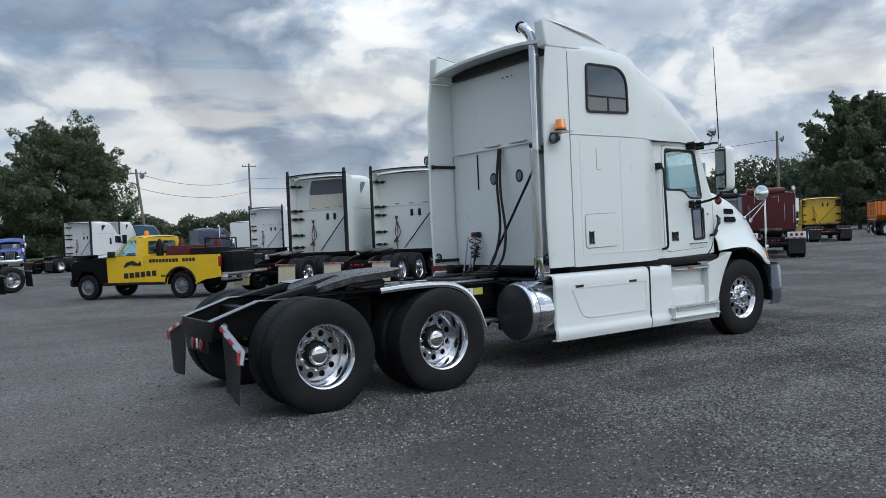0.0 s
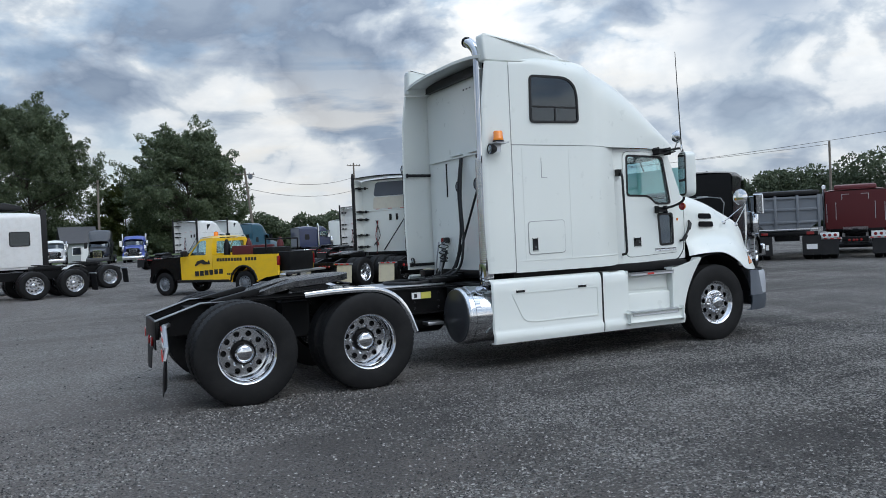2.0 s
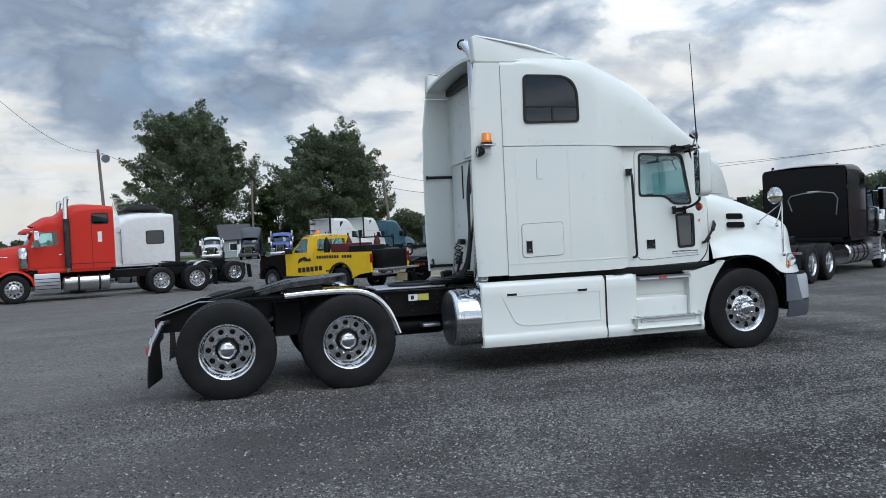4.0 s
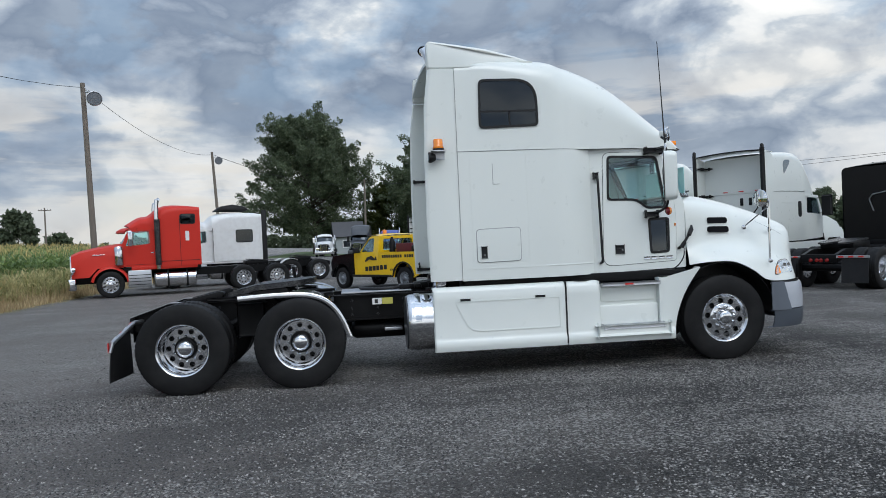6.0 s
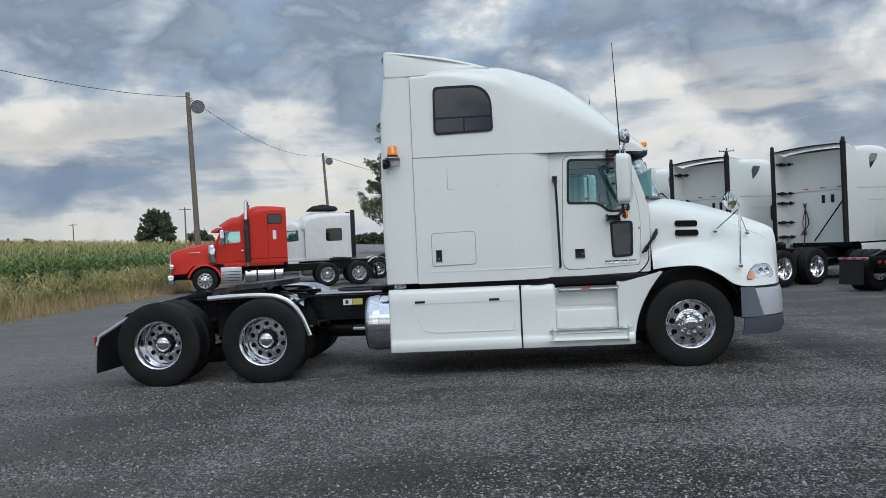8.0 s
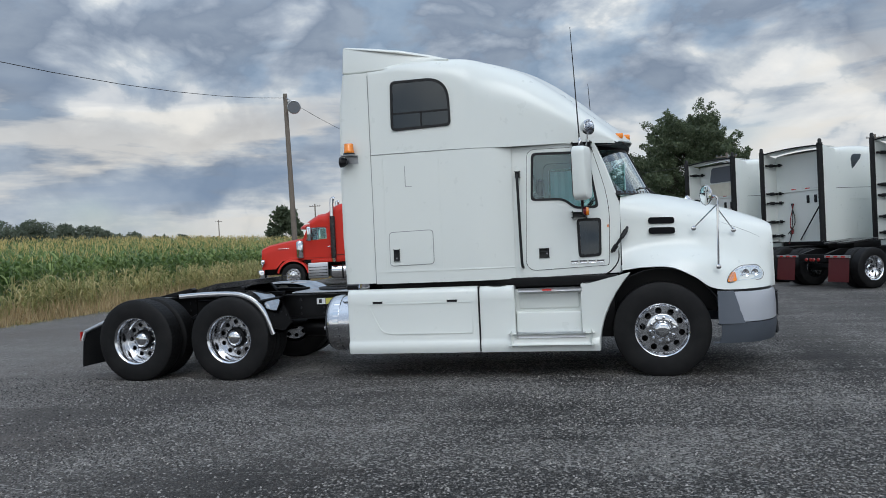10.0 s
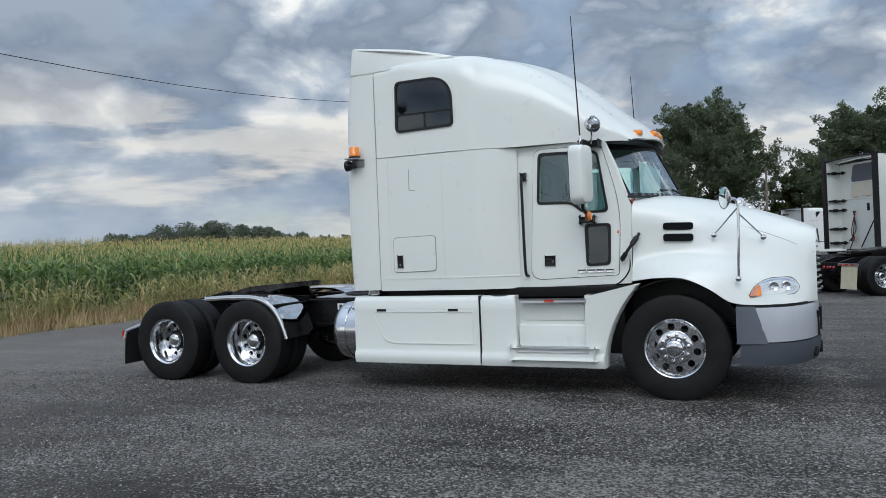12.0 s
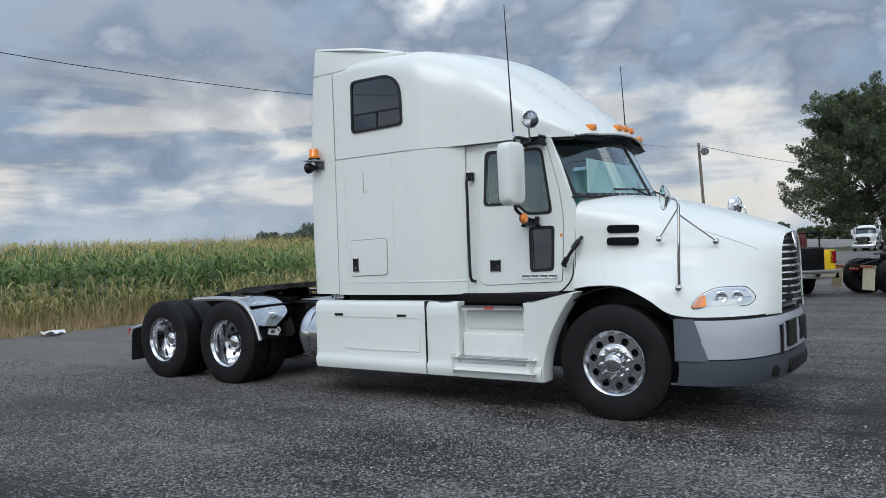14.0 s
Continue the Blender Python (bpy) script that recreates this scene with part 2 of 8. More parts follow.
def box(bm, x0, x1, y0, y1, z0, z1, bev=0.0, seg=2, m=None):
    r = bmesh.ops.create_cube(bm, size=1.0)
    vs = r["verts"]
    for v in vs:
        v.co = Vector(((x0 + x1) / 2 + v.co.x * (x1 - x0), (y0 + y1) / 2 + v.co.y * (y1 - y0), (z0 + z1) / 2 + v.co.z * (z1 - z0)))
    if m is not None:
        bmesh.ops.transform(bm, matrix=m, verts=vs)
    if bev:
        es = list({e for v in vs for e in v.link_edges})
        bmesh.ops.bevel(bm, geom=es, offset=bev, segments=seg, affect="EDGES", profile=0.5)
    return bm


def B():
    return bmesh.new()


def boxed(*a, **k):
    return box(B(), *a, **k)


def rounded(points, r, n=4):
    """A polygon in 2D with its corners rounded; r: one radius or one for each corner."""
    out, k = [], len(points)
    for i, p in enumerate(points):
        ri = r[i] if isinstance(r, (list, tuple)) else r
        p, a, b = Vector(p), Vector(points[i - 1]), Vector(points[(i + 1) % k])
        da, db = (a - p), (b - p)
        ri = min(ri, da.length * 0.49, db.length * 0.49)
        if ri <= 1e-5:
            out.append(tuple(p))
            continue
        s, e = p + da.normalized() * ri, p + db.normalized() * ri
        for j in range(n + 1):
            t = j / n
            out.append(tuple((1 - t) ** 2 * s + 2 * t * (1 - t) * p + t * t * e))
    return out


def plate(bm, outer, holes, to3d, push):
    """A sheet with holes: outlines in 2D, to3d maps them into space, push is the thickness as a vector."""
    edges, first = [], []
    for loop in [outer, *holes]:
        vs = [bm.verts.new(to3d(*p)) for p in loop]
        first += vs
        edges += [bm.edges.new((vs[i], vs[(i + 1) % len(vs)])) for i in range(len(vs))]
    if holes:
        faces = [f for f in bmesh.ops.triangle_fill(bm, edges=edges, use_beauty=True)["geom"] if isinstance(f, bmesh.types.BMFace)]
    else:
        faces = [bm.faces.new(first)]
    ex = bmesh.ops.extrude_face_region(bm, geom=faces)
    bmesh.ops.translate(bm, vec=Vector(push), verts=[g for g in ex["geom"] if isinstance(g, bmesh.types.BMVert)])
    return bm


def xz(y):
    return lambda a, b: (a, y, b)


def yz(x):
    return lambda a, b: (x, a, b)


def xy(z):
    return lambda a, b: (a, b, z)


def lathe(bm, profile, n=32, m=None, closed=False):
    """Turns a profile of (radius, height) round z; m places it."""
    rings = []
    for r, h in profile:
        if r < 1e-6:
            rings.append([bm.verts.new((0, 0, h))])
        else:
            rings.append([bm.verts.new((r * math.cos(2 * math.pi * i / n), r * math.sin(2 * math.pi * i / n), h)) for i in range(n)])
    pairs = list(zip(rings, rings[1:])) + ([(rings[-1], rings[0])] if closed else [])
    for a, b in pairs:
        for i in range(n):
            j = (i + 1) % n
            if len(a) == 1 and len(b) == 1:
                continue
            if len(a) == 1:
                bm.faces.new((a[0], b[i], b[j]))
            elif len(b) == 1:
                bm.faces.new((a[i], b[0], a[j]))
            else:
                bm.faces.new((a[i], b[i], b[j], a[j]))
    if m is not None:
        bmesh.ops.transform(bm, matrix=m, verts=[v for r in rings for v in r])
    return bm


ALONG_X = Matrix.Rotation(radians(90), 4, "Y")
ALONG_Y = Matrix.Rotation(radians(90), 4, "X")          # height runs towards -y


def at(x, y, z, m=Matrix.Identity(4)):
    return Matrix.Translation((x, y, z)) @ m


def rod(bm, a, b, r, n=10, r2=None):
    a, b = Vector(a), Vector(b)
    q = (b - a).to_track_quat("Z", "Y").to_matrix().to_4x4()
    L = (b - a).length
    return lathe(bm, [(0, 0), (r, 0), (r if r2 is None else r2, L), (0, L)], n, Matrix.Translation(a) @ q)


def smooth_line(points, n=6):
    """Catmull-Rom through points."""
    P = [Vector(p) for p in points]
    P = [P[0] * 2 - P[1]] + P + [P[-1] * 2 - P[-2]]
    out = []
    for i in range(1, len(P) - 2):
        for j in range(n):
            t = j / n
            a, b, c, d = P[i - 1:i + 3]
            out.append(0.5 * ((2 * b) + (c - a) * t + (2 * a - 5 * b + 4 * c - d) * t * t + (3 * b - a - 3 * c + d) * t ** 3))
    return out + [P[-2]]


def tube(bm, points, r, n=8, smooth=6):
    """A round tube along points."""
    pts = smooth_line(points, smooth) if smooth else [Vector(p) for p in points]
    rings, ref = [], None
    for i, p in enumerate(pts):
        d = (pts[min(i + 1, len(pts) - 1)] - pts[max(i - 1, 0)]).normalized()
        if ref is None:
            ref = d.orthogonal().normalized()
        ref = (ref - d * ref.dot(d)).normalized()
        s = d.cross(ref)
        rings.append([bm.verts.new(p + (ref * math.cos(2 * math.pi * k / n) + s * math.sin(2 * math.pi * k / n)) * r) for k in range(n)])
    for a, b in zip(rings, rings[1:]):
        for k in range(n):
            bm.faces.new((a[k], a[(k + 1) % n], b[(k + 1) % n], b[k]))
    bm.faces.new(rings[0][::-1])
    bm.faces.new(rings[-1])
    return bm


def skin(bm, rings, wrap=False, caps=False):
    """Quads between rings of equal length."""
    vs = [[bm.verts.new(p) for p in ring] for ring in rings]
    for a, b in zip(vs, vs[1:]):
        k = len(a)
        for i in range(k if wrap else k - 1):
            j = (i + 1) % k
            bm.faces.new((a[i], a[j], b[j], b[i]))
    if caps:
        bm.faces.new(vs[0][::-1])
        bm.faces.new(vs[-1])
    return bm


def both(points):
    """A half section from the top centre down the near side, mirrored to a whole one."""
    return [(-y, z) for y, z in points[::-1]] + [(y, z) for y, z in points[1:]]


def disc(bm, c, r, n, m):
    return lathe(bm, [(0, 0), (r, 0)], n, at(*c) @ m)

# ---- wheels ----
TAU = 2 * math.pi
MESHES = {}


def tyre_bm(lugs, n=72, outer=0.5, ground=None):
    """A tyre round z with ribs and, on drive tyres, cross grooves; pressed flat where it meets the ground."""
    bm = B()
    half = [(0.288, 0.105), (0.30, 0.128), (0.34, 0.140), (0.40, 0.143), (0.45, 0.136), (0.478, 0.126), (0.492, 0.116)]
    ribs = [0.112, 0.080, 0.076, 0.034, 0.030, 0.0]
    rows = [(r, h, 1 if r > 0.485 else 0) for r, h in half]
    for i, h in enumerate(ribs):
        rows.append((0.500 if h < 0.11 else 0.497, h, 1))
        if h in (0.076, 0.030):
            rows[-1] = (0.500, h, 1)
        if h in (0.080, 0.034):
            rows.append((0.486, h - 0.0008, 0))
            rows.append((0.486, ribs[i + 1] + 0.0008, 0))
    rows = rows + [(r, -h, k) for r, h, k in rows[::-1][1:]]
    rings = []
    for r, h, k in rows:
        ring = []
        for i in range(n):
            cut = (0.012 if ground is None else 0.006) if (lugs and k and (i + (1 if abs(h) < 0.05 else 0)) % 3 == 0) else 0.0
            a = TAU * i / n
            q = 0.288 + (r - cut - 0.288) * (outer - 0.288) / 0.212
            x, y, hh = q * math.cos(a), q * math.sin(a), h
            if ground is not None and y < -ground + 0.06:
                hh *= 1 + 0.07 * min(1.0, (-ground + 0.06 - y) / 0.06) * (1 if q < 0.5 else 0.4)
                y = max(y, -ground)
            ring.append(bm.verts.new((x, y, hh)))
        rings.append(ring)
    for a, b in zip(rings, rings[1:] + rings[:1]):
        for i in range(n):
            bm.faces.new((a[i], a[(i + 1) % n], b[(i + 1) % n], b[i]))
    return bm


def circle(r, n, cx=0.0, cy=0.0):
    return [(cx + r * math.cos(TAU * i / n), cy + r * math.sin(TAU * i / n)) for i in range(n)]


def rim_bm(front, holes=10):
    bm = B()
    if front:
        lathe(bm, [(0.288, -0.11), (0.30, -0.115), (0.296, -0.08), (0.27, -0.05), (0.268, 0.06), (0.290, 0.098), (0.304, 0.118), (0.298, 0.127), (0.284, 0.118), (0.272, 0.095), (0.262, 0.084)], 48)
        outer, inner, ring, h = 0.262, 0.145, 0.213, 0.084
    else:
        lathe(bm, [(0.288, 0.10), (0.304, 0.118), (0.300, 0.128), (0.286, 0.120), (0.272, 0.09), (0.266, 0.02), (0.262, -0.085), (0.250, -0.098)], 48)
        outer, inner, ring, h = 0.250, 0.105, 0.200, -0.098
    cut = [circle(0.035 if front else 0.031, 12, ring * math.cos(TAU * (i + 0.5) / holes), ring * math.sin(TAU * (i + 0.5) / holes)) for i in range(holes)]
    plate(bm, circle(outer, 48), [circle(inner, 32), *cut], lambda a, b: (a, b, h), (0, 0, -0.014))
    return bm


def hub_bm(front):
    bm = B()
    if front:
        lathe(bm, [(0.172, 0.080), (0.172, 0.088), (0.164, 0.092), (0.100, 0.092), (0.096, 0.096), (0.092, 0.125), (0.086, 0.150), (0.072, 0.162), (0.045, 0.167), (0, 0.168)], 36)
    else:
        lathe(bm, [(0.112, -0.12), (0.110, -0.095), (0.100, -0.085), (0.100, -0.055), (0.101, -0.035), (0.098, -0.013), (0.086, 0.007), (0.058, 0.019), (0, 0.023)], 36)
    return bm


def nut_bm(front):
    z = 0.086 if front else -0.098
    r, L = (0.132, 0.072) if front else (0.142, 0.045)
    return lathe(B(), [(0.021, z), (0.019, z + 0.016), (0.0135, z + 0.020), (0.0125, z + L - 0.008), (0.008, z + L), (0, z + L)], 8, Matrix.Translation((r, 0, 0)))


def drum_bm():
    return lathe(B(), [(0, -0.30), (0.20, -0.30), (0.21, -0.29), (0.21, -0.125), (0.10, -0.12), (0, -0.12)], 24)


def shared(key, build, mat, smooth=40.0):
    """A mesh that is made once and used again."""
    if key not in MESHES:
        bm = build()
        bmesh.ops.recalc_face_normals(bm, faces=bm.faces[:])
        me = bpy.data.meshes.new(key)
        bm.to_mesh(me)
        bm.free()
        me.materials.append(mat)
        me.polygons.foreach_set("use_smooth", [True] * len(me.polygons))
        me.set_sharp_from_angle(angle=radians(smooth))
        MESHES[key] = me
    return MESHES[key]


def child(name, me, parent, m=None, label=""):
    ob = new(name, me)
    ob.parent = parent
    if m is not None:
        ob.matrix_basis = m
    if label:
        ob["label"] = label
    return ob


def wheel(owner, x, y, side, front=False, lugs=True, fine=True, spin=0.0, rim=None, bare=False, r=0.5, loaded=None):
    """A wheel under a vehicle: side -1 faces the right, 1 the left; the rim carries tyre, hub and nuts."""
    rimmat = rim or ALU
    turn = Matrix.Rotation(radians(90), 4, "X") @ Matrix.Rotation(spin, 4, "Z")
    if side > 0:
        turn = Matrix.Rotation(math.pi, 4, "Z") @ turn
    m = Matrix.Translation((x, y, r)) @ turn @ Matrix.Scale(r / 0.5, 4)
    kind = "front" if front else "drive"
    tag = "" if rimmat is ALU else "_" + rimmat.name
    w = child("wheel", shared("rim_" + kind + tag, lambda: rim_bm(front), rimmat), owner, m)
    if not bare:
        child("hub", shared("hub_" + kind + tag, lambda: hub_bm(front), CHROME if rimmat is ALU else rimmat), w)
        if fine:
            for i in range(10):
                child("lug_nut", shared("nut_" + kind, lambda: nut_bm(front), CHROME), w, Matrix.Rotation(TAU * i / 10, 4, "Z"))
        child("brake_drum", shared("drum", drum_bm, FRAME), w, Matrix.Translation((0, 0, 0 if not front else 0.17)))
        # added dark ring stands in for the shaded gap between hub and disc
        if not front and fine:
            child("hub_seal", shared("hub_seal", lambda: lathe(B(), [(0.100, -0.04), (0.122, -0.05), (0.130, -0.07), (0.132, -0.1)], 32), FRAME), w)
    nseg = 180 if fine else 42
    if loaded:
        child("tyre", shared("loaded_tyre_%s" % lugs, lambda: tyre_bm(lugs, nseg, loaded[0], loaded[1]), RUBBER), w, Matrix.Rotation(-spin, 4, "Z"))
    else:
        child("tyre", shared("tyre_%s_%d" % (lugs, nseg), lambda: tyre_bm(lugs, nseg), RUBBER), w)
    return w

# ---- the white tractor ----
def prism(bm, poly, y0, y1, bev=0.0, seg=2):
    """A side outline in x and z, drawn out from y0 to y1."""
    n0 = set(bm.verts)
    vs = [bm.verts.new((a, y0, b)) for a, b in poly]
    f = bm.faces.new(vs)
    ex = bmesh.ops.extrude_face_region(bm, geom=[f])
    bmesh.ops.translate(bm, vec=(0, y1 - y0, 0), verts=[g for g in ex["geom"] if isinstance(g, bmesh.types.BMVert)])
    if bev:
        es = list({e for v in bm.verts if v not in n0 for e in v.link_edges if e.calc_length() > bev * 2.2 and len(e.link_faces) == 2 and e.calc_face_angle(0) > 0.5})
        bmesh.ops.bevel(bm, geom=es, offset=bev, segments=seg, affect="EDGES", profile=0.5)
    return bm


def blend(rows, n):
    """Catmull-Rom through rows of numbers, n steps between each two."""
    R = np.array(rows, float)
    R = np.vstack([2 * R[0] - R[1], R, 2 * R[-1] - R[-2]])
    out = []
    for i in range(1, len(R) - 2):
        a, b, c, d = R[i - 1:i + 3]
        for j in range(n):
            t = j / n
            out.append(0.5 * (2 * b + (c - a) * t + (2 * a - 5 * b + 4 * c - d) * t * t + (3 * b - a - 3 * c + d) * t ** 3))
    out.append(R[-2])
    return out


def half_arch(w, h, zb, rc, rv, crown, nose=0.0, k=9):
    """Half section: crown at the middle, rounded shoulder, side down to zb; points (y, z), near side."""
    pts = []
    flat = w - rc
    for i in range(6):
        y = flat * i / 6
        pts.append((-y, h + crown * (1 - (y / flat) ** 2)))
    for i in range(k + 1):
        a = (math.pi / 2) * i / k
        pts.append((-(flat + rc * math.sin(a)), h - rv + rv * math.cos(a)))
    for i in range(1, 6):
        pts.append((-w, (h - rv) + (zb - (h - rv)) * i / 5))
    return pts


def solid(ob, thick, offset=-1.0):
    """Gives a sheet its thickness."""
    bm = B()
    bm.from_mesh(ob.data)
    bmesh.ops.solidify(bm, geom=bm.faces[:], thickness=thick)
    bmesh.ops.recalc_face_normals(bm, faces=bm.faces[:])
    bm.to_mesh(ob.data)
    bm.free()
    ob.data.polygons.foreach_set("use_smooth", [True] * len(ob.data.polygons))
    ob.data.set_sharp_from_angle(angle=radians(42))
    return ob


truck = thing("semi_truck", "white conventional sleeper semi truck standing on gravel", "truck", pose(0, 0, 0.02))

# sleeper and roof: stations of x, half width, shoulder height, lower edge, shoulder radius across and down, crown, bow
ROOF = [(-3.28, 1.20, 3.70, 1.13, 0.06, 0.08, 0.09, 0.0), (-2.85, 1.205, 3.75, 1.12, 0.10, 0.13, 0.09, 0.0), (-2.45, 1.205, 3.76, 1.12, 0.18, 0.24, 0.09, 0.0),
        (-2.22, 1.205, 3.76, 1.12, 0.22, 0.30, 0.09, 0.0), (-2.06, 1.195, 3.75, 1.12, 0.29, 0.40, 0.085, 0.0), (-1.92, 1.155, 3.725, 1.12, 0.35, 0.48, 0.085, 0.0), (-1.70, 1.095, 3.665, 2.66, 0.37, 0.48, 0.09, 0.01),
        (-1.42, 1.06, 3.545, 2.66, 0.39, 0.45, 0.105, 0.02), (-1.15, 1.035, 3.37, 2.66, 0.42, 0.39, 0.12, 0.03), (-0.90, 1.005, 3.165, 2.655, 0.43, 0.30, 0.12, 0.05),
        (-0.68, 0.965, 2.965, 2.65, 0.40, 0.19, 0.095, 0.09), (-0.51, 0.92, 2.80, 2.645, 0.35, 0.09, 0.07, 0.15), (-0.40, 0.87, 2.685, 2.64, 0.30, 0.04, 0.03, 0.18)]


def roof_ring(row):
    x, w, h, zb, rc, rv, crown, bow = row
    return [(x + bow * (1 - (y / w) ** 2), y, z) for y, z in both(half_arch(w, h, zb, rc, rv, crown))]


rows = blend(ROOF, 5)
JOINT = 2.664
for r in rows:
    r[3] = min(JOINT, max(r[3], JOINT)) if r[0] < -0.95 else r[3]
roof_shell = part("sleeper_roof", skin(B(), [roof_ring(r) for r in rows]), WHITE, truck, "white aerodynamic sleeper roof running down to the cab", 40)
solid(roof_shell, 0.02)


def side_y(x, z):
    """Half width of the sleeper's side, which bends in round its front corner to meet the cab."""
    k = min(1.0, max(0.0, (x + 2.10) / 0.48))
    lean = 0.035 * min(1.0, max(0.0, (z - 1.4) / 1.26))
    return 1.205 - (0.150 + lean) * k * k * (1.8 - 0.8 * k)


for s in (-1, 1):
    cols = [-3.28, -2.9, -2.5, -2.25] + [-2.10 + 0.48 * i / 16 for i in range(17)]
    bm = skin(B(), [[(x, s * side_y(x, z), z) for z in (1.12, 1.5, 1.9, 2.3, JOINT - 0.004)] for x in cols])
    solid(part("sleeper_side", bm, WHITE, truck, "white flat side of the sleeper, curving in towards the cab", 40), 0.015, 1 if s > 0 else -1)
# back wall
bm = B()
plate(bm, rounded([(-1.18, 1.13), (1.18, 1.13), (1.18, 3.68), (-1.18, 3.68)], 0.1), [], yz(-3.24), (0.03, 0, 0))
part("back_wall", bm, WHITE, truck, "white flat back wall of the sleeper")
bm = B()
box(bm, -3.275, -3.24, -1.10, 1.10, 2.655, 2.675, 0.006)
for y0, y1 in ((0.12, 0.42), (-0.40, -0.10)):
    box(bm, -3.29, -3.24, y0, y1, 2.69, 2.715, 0.008)
part("rain_rail", bm, WHITE, truck)
for y in (0.29, -0.23):
    v = part("round_vent", lathe(B(), [(0.048, 0.0), (0.062, 0.0), (0.064, 0.012), (0.056, 0.02), (0.048, 0.012)], 24, at(-3.24, y, 2.27, ALONG_X @ Matrix.Rotation(math.pi, 4, "X"))), PLASTIC, truck)
    part("vent_cap", lathe(B(), [(0.049, 0.0), (0.049, 0.008), (0.03, 0.012), (0, 0.013)], 20, at(0, 0, 0, Matrix.Translation((-3.24, y, 2.27)) @ ALONG_X @ Matrix.Rotation(math.pi, 4, "X"))), GREY_PAINT, v)
    v.scale = (1, 1, 1.25)
    v.location.z = -0.25 * 2.27
bm = B()
for y in (0.62,):
    box(bm, -3.256, -3.24, y - 0.008, y + 0.008, 2.15, 2.62, 0.003)
part("drain_strip", bm, PLASTIC, truck)
for i in range(3):
    part("wall_bolt", lathe(B(), [(0, 0), (0.012, 0), (0.01, 0.008), (0, 0.01)], 10, at(-3.24, 0.02 - 0.09 * i, 3.55, ALONG_X @ Matrix.Rotation(math.pi, 4, "X"))), PLASTIC, truck)

# side extenders behind the sleeper, with their raised tops
for s in (-1, 1):
    bm = B()
    ring = []
    for z, xr in ((1.13, -3.665), (1.7, -3.685), (2.48, -3.68), (3.2, -3.66), (3.655, -3.60)):
        yo, yi = s * 1.212, s * 1.165
        ring.append([(-3.285, yi, z), (-3.285, yo - s * 0.012, z), (-3.45, yo, z), (xr + 0.05, yo - s * 0.008, z), (xr + 0.012, yo - s * 0.02, z), (xr, yo - s * 0.032, z), (xr + 0.02, yi, z)])
    skin(bm, ring, wrap=True, caps=True)
    part("side_extender", bm, WHITE, truck, "white side fairing behind the sleeper")
    bm = B()
    tip = [(-3.60, 3.662), (-3.60, 3.98), (-3.555, 4.005), (-3.22, 3.955), (-2.88, 3.90), (-2.50, 3.825), (-2.22, 3.765), (-2.45, 3.70), (-3.10, 3.66), (-3.285, 3.66)]
    prism(bm, tip, s * 1.04, s * 1.205, 0.03, 3)
    for v in bm.verts:
        k = min(1.0, max(0.0, (v.co.x + 3.05) / 0.85))
        v.co.y -= s * (max(0, v.co.z - 3.66) * 0.16 + 0.20 * k * k)
        v.co.z -= 0.02 * k * k
    part("roof_fin", bm, WHITE, truck, "white raised rear edge of the roof")
    bm = B()
    for z in (2.50, 1.20):
        bm = B()
        box(bm, -3.64, -3.25, s * 1.13, s * 1.16, z - 0.02, z + 0.02, 0.006)
        box(bm, -3.645, -3.62, s * 1.10, s * 1.165, z - 0.03, z + 0.03, 0.01)
        part("extender_strut", bm, PLASTIC, truck)
# trailing roof lip between the fins, over a dark gap
bm = B()
skin(bm, [[(x, y, z0 - 0.05 * abs(y) ** 3 + dz) for y in np.linspace(-1.1, 1.1, 15)] for x, z0, dz in ((-3.61, 3.815, 0), (-3.40, 3.835, 0), (-3.0, 3.845, 0), (-2.6, 3.84, 0.0), (-2.3, 3.815, 0.0))])
solid(part("roof_lip", bm, WHITE, truck), 0.035)
# black block put in for the shade under the roof lip
bm = B()
box(bm, -3.32, -3.25, -1.05, 1.05, 3.67, 3.785)
part("roof_gap", bm, PLASTIC, truck)

